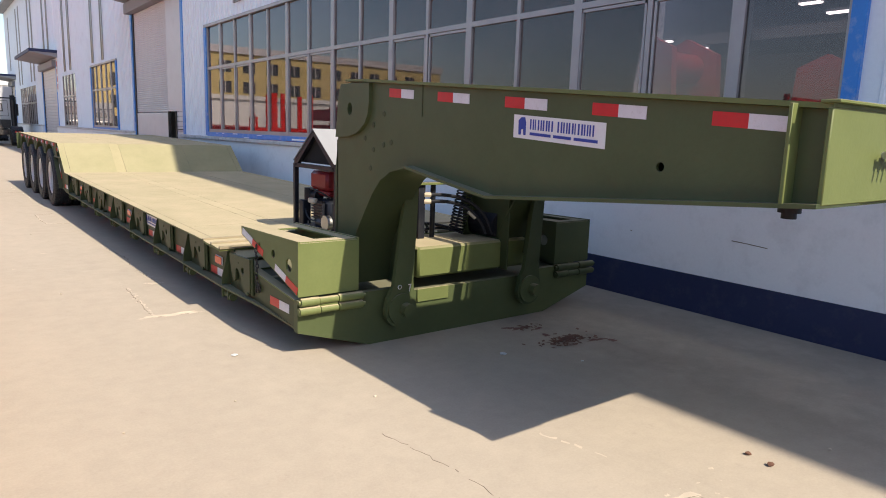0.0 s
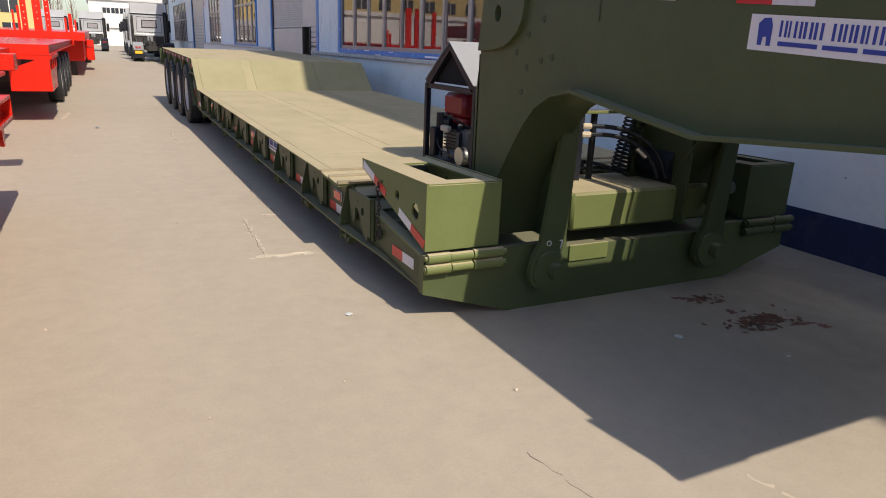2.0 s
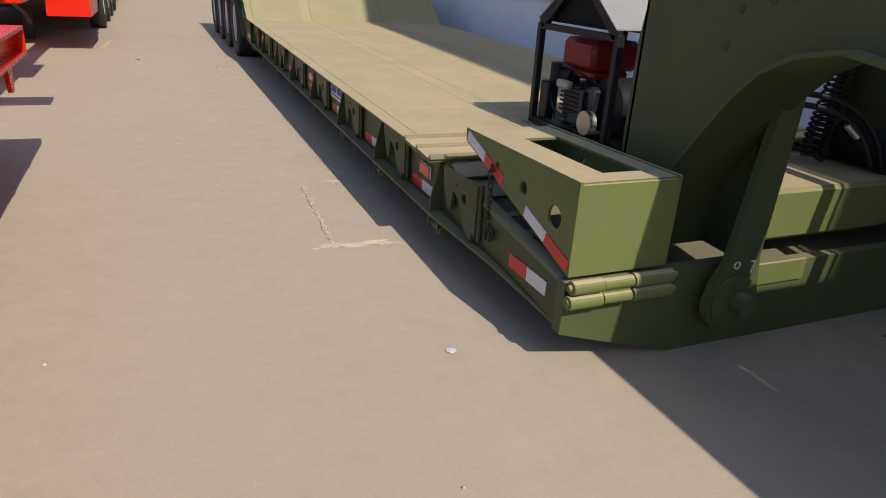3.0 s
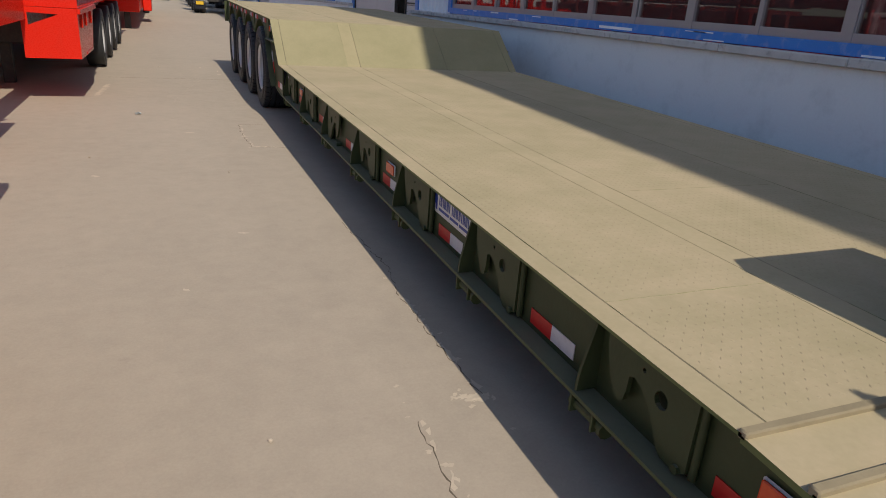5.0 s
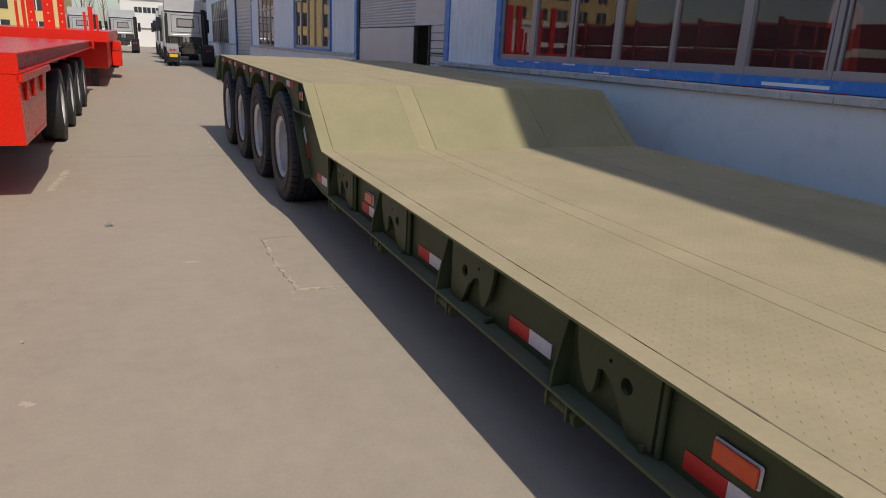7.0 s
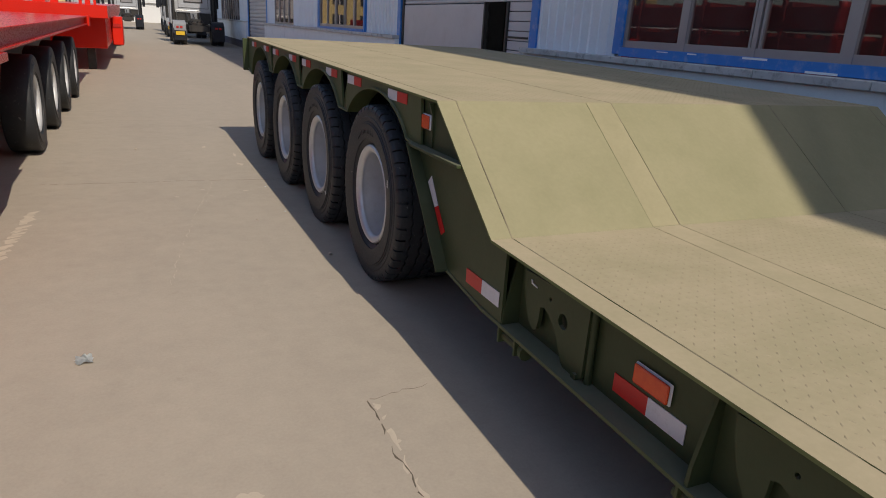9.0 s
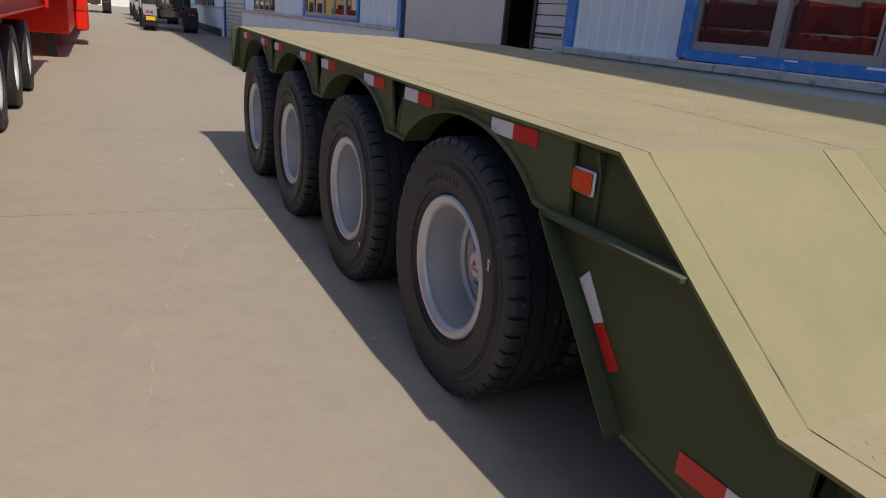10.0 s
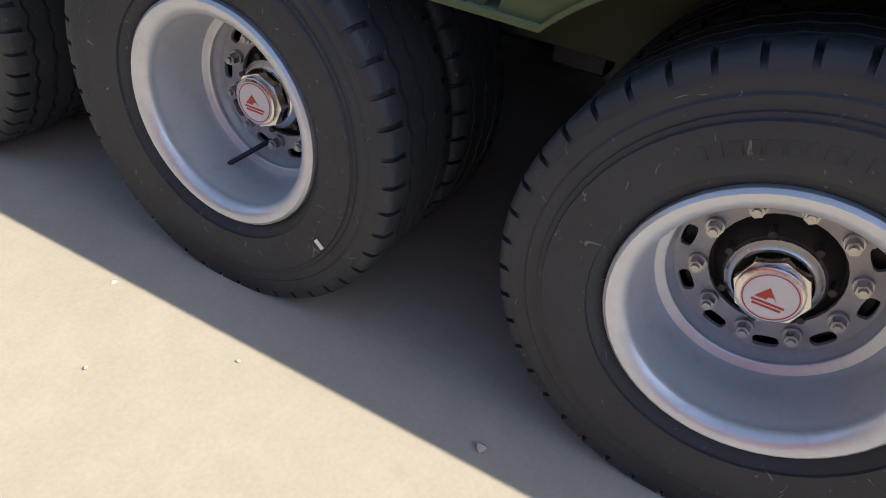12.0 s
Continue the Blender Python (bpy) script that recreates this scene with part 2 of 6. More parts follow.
def concrete():
    m, nt, b = nodes_of("yard_concrete")
    big = noise_fac(nt, 0.22, 0.3, 0.7, 4.0, 0.55)
    mid = noise_fac(nt, 2.6, 0.3, 0.72, 7.0, 0.66)
    streak = noise_fac(nt, 0.9, 0.35, 0.7, 5.0, 0.6, (1.0, 0.12, 1.0))
    fine = noise_fac(nt, 70.0, 0.2, 0.8, 6.0, 0.7)
    spots = noise_fac(nt, 5.5, 0.62, 0.75, 7.0, 0.7)
    col = ramp_mix(nt, big, (0.455, 0.392, 0.314), (0.335, 0.292, 0.24))
    col = ramp_mix(nt, mid, col, (0.47, 0.405, 0.325))
    k = nt.nodes.new("ShaderNodeMath")
    k.operation = "MULTIPLY"
    k.inputs[1].default_value = 0.55
    nt.links.new(streak, k.inputs[0])
    col = ramp_mix(nt, k.outputs[0], col, (0.36, 0.31, 0.25))
    k2 = nt.nodes.new("ShaderNodeMath")
    k2.operation = "MULTIPLY"
    k2.inputs[1].default_value = 0.55
    nt.links.new(spots, k2.inputs[0])
    col = ramp_mix(nt, k2.outputs[0], col, (0.26, 0.22, 0.18))
    patch = noise_fac(nt, 7.0, 0.3, 0.7, 9.0, 0.72)
    # hall side of the ground darkened in colour for its shade, broken into smudges
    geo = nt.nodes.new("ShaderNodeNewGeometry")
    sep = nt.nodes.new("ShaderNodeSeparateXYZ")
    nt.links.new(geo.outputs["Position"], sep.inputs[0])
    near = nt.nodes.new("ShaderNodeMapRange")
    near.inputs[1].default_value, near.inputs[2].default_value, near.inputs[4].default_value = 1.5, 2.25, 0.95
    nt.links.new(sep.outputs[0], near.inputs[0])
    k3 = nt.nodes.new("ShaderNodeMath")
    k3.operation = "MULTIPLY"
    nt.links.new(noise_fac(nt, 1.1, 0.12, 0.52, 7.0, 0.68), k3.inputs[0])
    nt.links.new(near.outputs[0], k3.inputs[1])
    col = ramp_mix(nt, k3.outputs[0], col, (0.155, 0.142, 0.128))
    col = ramp_mix(nt, 0.27, col, ramp_mix(nt, patch, (0.32, 0.275, 0.222), (0.545, 0.472, 0.378)))
    col = ramp_mix(nt, 0.2, col, ramp_mix(nt, fine, (0.24, 0.205, 0.16), (0.58, 0.50, 0.385)))
    nt.links.new(col, b.inputs["Base Color"])
    b.inputs["Roughness"].default_value = 0.9
    bump(nt, b, fine, 0.002, 0.3)
    return m


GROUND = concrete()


def window_glass():
    m, nt, b = nodes_of("window_glass")
    out = nt.nodes["Material Output"]
    nt.nodes.remove(b)
    see = nt.nodes.new("ShaderNodeBsdfTransparent")
    see.inputs[0].default_value = (0.56, 0.52, 0.55, 1)
    gl = nt.nodes.new("ShaderNodeBsdfGlossy")
    gl.inputs["Color"].default_value = (1.0, 0.90, 0.89, 1)
    gl.inputs["Roughness"].default_value = 0.015
    fr = nt.nodes.new("ShaderNodeFresnel")
    fr.inputs[0].default_value = 1.65
    mix = nt.nodes.new("ShaderNodeMixShader")
    nt.links.new(fr.outputs[0], mix.inputs[0])
    nt.links.new(see.outputs[0], mix.inputs[1])
    nt.links.new(gl.outputs[0], mix.inputs[2])
    film = nt.nodes.new("ShaderNodeBsdfDiffuse")
    film.inputs[0].default_value = (0.6, 0.58, 0.56, 1)
    dirty = nt.nodes.new("ShaderNodeMixShader")
    amount = nt.nodes.new("ShaderNodeMapRange")
    amount.inputs[3].default_value, amount.inputs[4].default_value = 0.008, 0.03
    nt.links.new(noise_fac(nt, 1.3, 0.3, 0.75), amount.inputs[0])
    nt.links.new(amount.outputs[0], dirty.inputs[0])
    nt.links.new(mix.outputs[0], dirty.inputs[1])
    nt.links.new(film.outputs[0], dirty.inputs[2])
    nt.links.new(dirty.outputs[0], out.inputs[0])
    return m


GLASS = window_glass()


TUBE, _nt, _b = nodes_of("lamp_tube")
_b.inputs["Emission Color"].default_value = (1.0, 0.97, 0.92, 1)
_b.inputs["Emission Strength"].default_value = 6.0

# ---------------------------------------------------------------- mesh helpers
def thing(name, loc, label, category, group="", kind=""):
    ob = new(name)
    ob.empty_display_size = 0.2
    ob.location = loc
    return tagged(ob, label, category, group, kind)


def origin_of(ob):
    o = Vector((0, 0, 0))
    while ob:
        o += ob.location
        ob = ob.parent
    return o


def smooth_some(me, angle=40):
    me.polygons.foreach_set("use_smooth", [True] * len(me.polygons))
    me.set_sharp_from_angle(angle=radians(angle))


LEAN = 0.0147
SHIFT = Vector((0, 0, 0))


def part(name, bm, material, parent, label="", smooth=True, lean=False):
    """Links a bmesh, made in world metres, as one mesh object under a thing or a part."""
    if lean:
        for v in bm.verts:
            v.co.z += LEAN * (v.co.y - 13.14)
    if SHIFT.length:
        bmesh.ops.translate(bm, vec=SHIFT, verts=bm.verts)
    bmesh.ops.recalc_face_normals(bm, faces=bm.faces)
    me = bpy.data.meshes.new(name)
    bm.to_mesh(me)
    bm.free()
    if smooth:
        smooth_some(me)
    me.materials.append(material)
    ob = new(name, me)
    if parent:
        o = origin_of(parent)
        me.transform(Matrix.Translation(-o))
        ob.parent = parent
    if label:
        ob["label"] = label
    return ob


def solid(name, bm, material, label, category, group="", kind="", base=None):
    """A top-level thing or piece of the setting that is one mesh."""
    ob = part(name, bm, material, None)
    if base is not None:
        ob.data.transform(Matrix.Translation(-Vector(base)))
        ob.location = base
    return tagged(ob, label, category, group, kind)


def share(name, ob, parent, offset, label=""):
    """Another part on the mesh of ob, moved by offset from where ob's mesh lies under its own parent."""
    o = new(name, ob.data)
    o.parent = parent
    o.location = offset
    if label:
        o["label"] = label
    return o


def box(bm, x0, x1, y0, y1, z0, z1, bevel=0.0):
    vs = [bm.verts.new((x, y, z)) for x in (x0, x1) for y in (y0, y1) for z in (z0, z1)]
    fs = [bm.faces.new([vs[i] for i in f]) for f in ((0, 1, 3, 2), (4, 6, 7, 5), (0, 4, 5, 1), (2, 3, 7, 6), (0, 2, 6, 4), (1, 5, 7, 3))]
    if bevel:
        es = list({e for f in fs for e in f.edges})
        bmesh.ops.bevel(bm, geom=es, offset=bevel, segments=1, affect="EDGES")
    return bm


def boxed(*a, **k):
    return box(bmesh.new(), *a, **k)


def lift(axis, u, v, w):
    return {"x": (w, u, v), "y": (u, w, v), "z": (u, v, w)}[axis]


def plate(bm, axis, outline, w0, w1, holes=()):
    """A flat plate: an outline (and holes) in the plane across axis, between w0 and w1. axis x takes (y, z), y takes (x, z), z takes (x, y)."""
    loops = [outline, *holes]
    edges = []
    for lp in loops:
        vs = [bm.verts.new(lift(axis, u, v, w0)) for u, v in lp]
        edges += [bm.edges.new((vs[i], vs[(i + 1) % len(vs)])) for i in range(len(vs))]
    if holes:
        res = bmesh.ops.triangle_fill(bm, use_beauty=True, use_dissolve=False, edges=edges)
        faces = [g for g in res["geom"] if isinstance(g, bmesh.types.BMFace)]
    else:
        faces = [bm.faces.new([e.verts[0] for e in edges])]
    ext = bmesh.ops.extrude_face_region(bm, geom=faces, use_keep_orig=True)
    d = Vector(lift(axis, 0, 0, w1 - w0))
    bmesh.ops.translate(bm, vec=d, verts=[g for g in ext["geom"] if isinstance(g, bmesh.types.BMVert)])
    return bm


def ring(u, v, r, n=20, r2=None, a0=0.0):
    return [(u + r * math.cos(a0 + 2 * math.pi * i / n), v + (r2 or r) * math.sin(a0 + 2 * math.pi * i / n)) for i in range(n)]


def cyl(bm, p0, p1, r, n=16, r1=None):
    p0, p1 = Vector(p0), Vector(p1)
    m = Matrix.Translation((p0 + p1) / 2) @ (p1 - p0).to_track_quat("Z", "Y").to_matrix().to_4x4()
    bmesh.ops.create_cone(bm, cap_ends=True, segments=n, radius1=r, radius2=r if r1 is None else r1, depth=(p1 - p0).length, matrix=m)
    return bm


def lathe(bm, profile, centre, n=48, close=False):
    """Turns (x, r) pairs about the x axis through centre."""
    cx, cy, cz = centre
    rings = []
    for x, r in profile:
        rings.append([bm.verts.new((cx + x, cy + r * math.cos(2 * math.pi * i / n), cz + r * math.sin(2 * math.pi * i / n))) for i in range(n)])
    pairs = list(zip(rings, rings[1:])) + ([(rings[-1], rings[0])] if close else [])
    for a, b in pairs:
        for i in range(n):
            bm.faces.new((a[i], a[(i + 1) % n], b[(i + 1) % n], b[i]))
    return bm


def tube(bm, pts, r, n=8):
    """A round tube along points."""
    pts = [Vector(p) for p in pts]
    prev = None
    up = Vector((0.31, 0.17, 0.93))
    for i, p in enumerate(pts):
        d = (pts[min(i + 1, len(pts) - 1)] - pts[max(i - 1, 0)]).normalized()
        a = d.cross(up).normalized()
        up = a.cross(d)
        c = d.cross(a)
        cur = [bm.verts.new(p + r * (math.cos(2 * math.pi * k / n) * a + math.sin(2 * math.pi * k / n) * c)) for k in range(n)]
        if prev:
            for k in range(n):
                bm.faces.new((prev[k], prev[(k + 1) % n], cur[(k + 1) % n], cur[k]))
        else:
            bm.faces.new(cur)
        prev = cur
    bm.faces.new(prev)
    return bm


def bent(p, q, sag, n=12):
    """Points of a sagging curve from p to q; sag is the offset of its middle."""
    p, q, s = Vector(p), Vector(q), Vector(sag)
    return [p.lerp(q, i / n) + s * 4 * (i / n) * (1 - i / n) for i in range(n + 1)]
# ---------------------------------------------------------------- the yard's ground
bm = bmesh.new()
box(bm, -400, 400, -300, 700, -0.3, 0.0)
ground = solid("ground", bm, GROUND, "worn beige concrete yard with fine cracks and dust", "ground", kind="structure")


def crack(points, width, seed, name="crack", material=None):
    """A jagged, uneven line in the concrete."""
    rnd = random.Random(seed)
    pts = []
    for (x0, y0), (x1, y1) in zip(points, points[1:]):
        n = max(3, int(math.hypot(x1 - x0, y1 - y0) / 0.035))
        pts += [(x0 + (x1 - x0) * i / n, y0 + (y1 - y0) * i / n) for i in range(n)]
    pts.append(points[-1])
    b = bmesh.new()
    prev = None
    for x, y in pts:
        x, y = x + rnd.uniform(-0.013, 0.013), y + rnd.uniform(-0.01, 0.01)
        w = width * rnd.uniform(0.15, 0.9) / 2
        h = 0.0006 if material else 0.0012
        cur = [b.verts.new((x - w, y - w * 0.6, 0.0)), b.verts.new((x, y, h)), b.verts.new((x + w, y + w * 0.6, 0.0))]
        if prev and rnd.random() > (0.3 if material else 0.08):
            b.faces.new((prev[0], prev[1], cur[1], cur[0]))
            b.faces.new((prev[1], prev[2], cur[2], cur[1]))
        prev = cur
    return part(name, b, material or CRACK, ground, smooth=False)


def chip(x, y, rx, ry, seed, material=None, name="chipped_patch", h=0.003):
    """A low, ragged patch of broken surface."""
    rnd = random.Random(seed)
    b = bmesh.new()
    n = 22 if rx > 0.03 else 9
    mid = b.verts.new((x, y, h))
    p, q = rnd.uniform(0, 6.28), rnd.uniform(0, 6.28)
    edge = [0.55 + 0.2 * math.sin(2 * 6.2832 * i / n + p) + 0.12 * math.sin(5 * 6.2832 * i / n + q) + rnd.uniform(-0.1, 0.1) for i in range(n)]
    rim = [b.verts.new((x + rx * e * math.cos(6.2832 * i / n), y + ry * e * math.sin(6.2832 * i / n), 0.0004)) for i, e in enumerate(edge)]
    for i in range(n):
        b.faces.new((mid, rim[i], rim[(i + 1) % n]))
    return part(name, b, material or CHIP, ground, smooth=False)


crack([(-0.476, 5.53), (-0.455, 5.95), (-0.440, 6.35), (-0.421, 6.78)], 0.009, 1)
crack([(-0.476, 5.53), (-0.30, 5.54), (-0.087, 5.50)], 0.011, 2)
crack([(-0.086, 6.82), (-0.109, 7.3), (-0.109, 7.79), (-0.116, 7.95), (-0.05, 8.39), (-0.09, 8.90), (-0.13, 9.32)], 0.009, 3)
crack([(-0.465, 11.985), (-0.487, 12.35), (-0.50, 12.8), (-0.478, 13.25)], 0.011, 4)
crack([(-0.465, 11.985), (-0.30, 11.965), (-0.137, 11.93)], 0.010, 5)
crack([(-0.48, 13.265), (-0.30, 13.30), (-0.169, 13.31)], 0.007, 6)
crack([(-0.054, 2.62), (-0.005, 2.35), (0.036, 2.03), (0.052, 1.67), (0.07, 1.38)], 0.007, 7)
crack([(0.404, 1.23), (0.62, 1.21), (0.84, 1.154), (0.888, 0.92)], 0.012, 9)
# worn joint between two cast slabs, and a dragged scrape
crack([(-2.2, 17.76), (-1.28, 17.73), (-0.887, 17.74), (-0.31, 17.69), (0.4, 17.66)], 0.006, 21)
crack([(-0.70, 17.7), (-0.761, 17.38), (-0.945, 16.54), (-1.05, 15.95), (-1.139, 15.45), (-1.22, 14.9)], 0.007, 22, "chipped_edge", CHIP)
for seed, line, wide in ((31, [(-0.461, 5.54), (-0.44, 5.95), (-0.425, 6.35), (-0.406, 6.78)], 0.03), (32, [(-0.465, 5.55), (-0.30, 5.56), (-0.087, 5.52)], 0.05), (33, [(-0.45, 12.03), (-0.472, 12.4), (-0.485, 12.8), (-0.463, 13.24)], 0.032),
                         (34, [(-0.45, 12.0), (-0.30, 11.985), (-0.137, 11.95)], 0.03), (35, [(-0.07, 6.85), (-0.094, 7.3), (-0.094, 7.79), (-0.10, 7.95)], 0.03), (36, [(-0.205, 6.87), (-0.15, 6.89), (-0.088, 6.84)], 0.05),
                         (37, [(0.42, 1.25), (0.62, 1.23), (0.84, 1.174), (0.90, 0.95)], 0.06), (38, [(0.70, 2.05), (0.731, 1.948), (0.802, 1.643)], 0.03)):
    crack(line, wide, seed, "chipped_edge", CHIP)
for i, (x, y, rx, ry) in enumerate(((-1.07, 12.79, 0.07, 0.05), (-1.9, 10.9, 0.05, 0.05), (-0.32, 19.05, 0.03, 0.16), (-0.33, 18.5, 0.05, 0.12), (-1.25, 8.3, 0.03, 0.03), (-0.85, 9.2, 0.05, 0.03), (-0.62, 19.6, 0.04, 0.12))):
    chip(x, y, rx, ry, 60 + i, CHIP, "pale_scuff", 0.001)
# pale scrape along the lane beside the red trailers
crack([(-2.225, 15.6), (-2.20, 16.0), (-2.175, 16.4), (-2.155, 16.8)], 0.12, 41, "pale_scuff", CHIP)
crack([(-2.235, 15.6), (-2.215, 16.0), (-2.185, 16.4), (-2.165, 16.8)], 0.10, 42, "pale_scuff", CHIP)
rnd = random.Random(91)
for cx, cy, sx0, sy0, n in ((0.72, 1.10, 0.16, 0.10, 22), (-0.28, 5.55, 0.14, 0.03, 16), (-0.15, 6.86, 0.05, 0.03, 12), (-0.43, 6.2, 0.02, 0.35, 14), (-0.48, 12.7, 0.02, 0.35, 12), (-0.30, 11.97, 0.10, 0.02, 8), (-0.75, 17.0, 0.3, 0.25, 10), (-0.09, 7.5, 0.015, 0.4, 12)):
    for i in range(n):
        r = rnd.uniform(0.006, 0.026)
        chip(cx + rnd.gauss(0, sx0), cy + rnd.gauss(0, sy0), r * rnd.uniform(0.7, 1.8), r, 300 + i + int(100 * cy), CHIP, "chipped_patch", 0.0015)
chip(-0.33, 5.555, 0.34, 0.075, 11, h=0.006)
chip(-0.24, 5.565, 0.20, 0.05, 15, h=0.011)
chip(-0.13, 5.53, 0.12, 0.045, 12)
chip(-0.45, 5.58, 0.14, 0.05, 16)
chip(-0.12, 6.86, 0.07, 0.05, 13)
chip(-0.38, 11.99, 0.12, 0.03, 14)


def litter(name, x, y, r, seed, material, label, flat=0.35):
    rnd = random.Random(seed)
    b = bmesh.new()
    bmesh.ops.create_icosphere(b, subdivisions=1, radius=r)
    for v in b.verts:
        v.co *= rnd.uniform(0.65, 1.15)
        v.co.z *= flat
    low = min(v.co.z for v in b.verts)
    for v in b.verts:
        v.co += Vector((x, y, -low))
    return solid(name, b, material, label, name.replace("_", " "), base=(x, y, 0))


for i, (x, y, r) in enumerate(((-0.25, 4.215, 0.028), (1.466, 3.182, 0.035), (1.865, 2.738, 0.014), (-0.242, 17.353, 0.012), (-0.23, 16.419, 0.011))):
    litter("paper_scrap", x, y, r, 20 + i, PAPER, "small crumpled scrap of pale paper on concrete", 0.25)
for i, (x, y, r) in enumerate(((1.458, 1.227, 0.020), (1.437, 1.096, 0.022), (1.9, 1.0, 0.012), (-0.55, 3.4, 0.01), (0.2, 3.0, 0.012), (-0.143, 15.214, 0.02),
                               (-0.5, 16.2, 0.008), (-0.3, 15.0, 0.006), (-0.26, 15.9, 0.007), (-1.0, 15.5, 0.006), (-1.9, 4.6, 0.012), (-1.2, 3.3, 0.009),
                               (-1.0, 6.8, 0.012), (-0.8, 10.9, 0.01), (-2.0, 11.6, 0.013), (-1.4, 19.5, 0.016))):
    if i < 2:
        litter("dirt_clod", x, y, r, 40 + i, LEAF, "small dark clod of dirt on concrete", 0.6)
    else:
        litter("pebble", x, y, r, 40 + i, CHIP, "small loose stone on concrete", 0.6)

# the crumpled wrapper that lies in the lane
bm = bmesh.new()
rnd = random.Random(5)
grid = [[bm.verts.new((-1.675 + 0.012 * i + rnd.uniform(-0.006, 0.006), 13.962 + 0.012 * j + rnd.uniform(-0.006, 0.006), 0.004 + rnd.uniform(0, 0.028) * (1 - 0.12 * abs(i - 3)))) for j in range(7)] for i in range(7)]
for i in range(6):
    for j in range(6):
        bm.faces.new((grid[i][j], grid[i + 1][j], grid[i + 1][j + 1], grid[i][j + 1]))
bmesh.ops.solidify(bm, geom=bm.faces[:], thickness=0.0015)
solid("wrapper", bm, PAPER, "crumpled pale blue plastic wrapper on concrete", "litter", base=(-1.64, 14.00, 0))

# red paint spilled beside the leaves
for i, (x, y, rx, ry) in enumerate(((2.08, 3.62, 0.14, 0.07), (1.97, 3.68, 0.09, 0.05), (2.20, 3.53, 0.07, 0.05), (2.40, 3.04, 0.16, 0.05), (2.50, 2.96, 0.09, 0.05), (2.27, 3.22, 0.13, 0.06), (2.12, 3.36, 0.08, 0.05))):
    chip(x, y, rx, ry, 80 + i, SPILL, "paint_stain", 0.0012)
# heap of dry leaves in the trailer's shade
bm = bmesh.new()
rnd = random.Random(8)
for i in range(200):
    a, d = rnd.uniform(0, 6.28), abs(rnd.gauss(0, 0.10))
    x, y = 2.19 + d * math.cos(a) * 1.3 + rnd.uniform(-0.12, 0.1), 3.17 + d * math.sin(a) * 0.7
    if rnd.random() < 0.12:
        x, y = 2.12 + rnd.gauss(0, 0.10), 3.60 + rnd.gauss(0, 0.05)
    s, t, z = rnd.uniform(0.012, 0.028), rnd.uniform(0, 6.28), rnd.uniform(0.001, 0.005)
    q = [bm.verts.new((x + s * math.cos(t + k) * w, y + s * math.sin(t + k) * w, z + rnd.uniform(0, 0.005))) for k, w in ((0, 1.3), (1.57, 0.6), (3.14, 1.1), (4.71, 0.6))]
    bm.faces.new(q)
solid("dry_leaves", bm, LEAF, "swept heap of dry reddish brown leaves on concrete", "leaves", kind="stuff", base=(2.05, 3.3, 0))

# ---------------------------------------------------------------- the workshop hall
WX = 4.09
Y0, Y1 = -22.0, 68.0
EAVE = 10.25
BIG0, BIG1 = 2.07, 17.62
DOOR0, DOOR1, DOORTOP = 19.84, 25.35, 5.7
OPENINGS = [(BIG0 - 0.12, BIG1 + 0.16, 1.41, 4.22), (27.9, 32.9, 1.36, 4.05), (36.7, 40.4, 1.30, 3.95), (51.0, 59.5, 1.2, 3.9)]
DOORS = [(DOOR0 - 0.05, DOOR1 + 0.05, 0, DOORTOP), (42.3, 47.9, 0, 4.9), (63.0, 66.0, 0, 4.6)]


def cladding(name, y0, y1, z0, z1):
    """A stretch of ribbed sheet wall with real ribs."""
    b = bmesh.new()
    prof, y = [], y0
    while y < y1 - 0.01:
        for dy, dx in ((0, 0), (0.155, 0), (0.167, -0.022), (0.188, -0.022)):
            if y + dy < y1:
                prof.append((WX + dx, y + dy))
        y += 0.2
    prof.append((WX, y1))
    prof += [(WX + 0.10, y1), (WX + 0.10, y0)]
    plate(b, "z", prof, z0, z1)
    return solid(name, b, PANEL, "pale blue ribbed metal cladding wall", "wall", kind="structure")


cuts = sorted([(a, b, lo, hi) for a, b, lo, hi in OPENINGS + DOORS])
n_wall, y = 1, Y0
for a, b, lo, hi in cuts:
    if a - y > 0.05:
        cladding("wall_%d" % n_wall, y, a, 1.34, EAVE)
        n_wall += 1
    cladding("wall_%d" % n_wall, a, b, hi, EAVE)
    n_wall += 1
    y = b
cladding("wall_%d" % n_wall, y, Y1, 1.34, EAVE)

# plinth, ledge and navy band, broken by the doors
y = Y0
for k, (a, b) in enumerate([(d[0], d[1]) for d in DOORS] + [(Y1, Y1)]):
    pl = solid("plinth_%d" % (k + 1), boxed(3.95, WX + 0.1, y, a, 0, 1.307, 0.004), PLINTH, "pale painted plaster plinth of the workshop hall", "wall", kind="structure")
    first_plinth = pl if k == 0 else first_plinth
    solid("plinth_band_%d" % (k + 1), boxed(3.942, 3.95, y, a, 0, 0.37), NAVY, "navy blue painted band along the foot of the plinth", "trim", kind="structure")
    led = bmesh.new()
    q, rnd = y, random.Random(k)
    while q < a - 0.05:
        e = min(a, q + rnd.uniform(1.1, 1.7))
        box(led, 3.885 + rnd.uniform(-0.006, 0.006), WX - 0.002, q, e - 0.008, 1.309, 1.384 + rnd.uniform(-0.004, 0.004), 0.008)
        q = e
    solid("ledge_%d" % (k + 1), led, CEMENT, "chipped grey cement ledge on top of the plinth", "trim", kind="structure")
    y = b

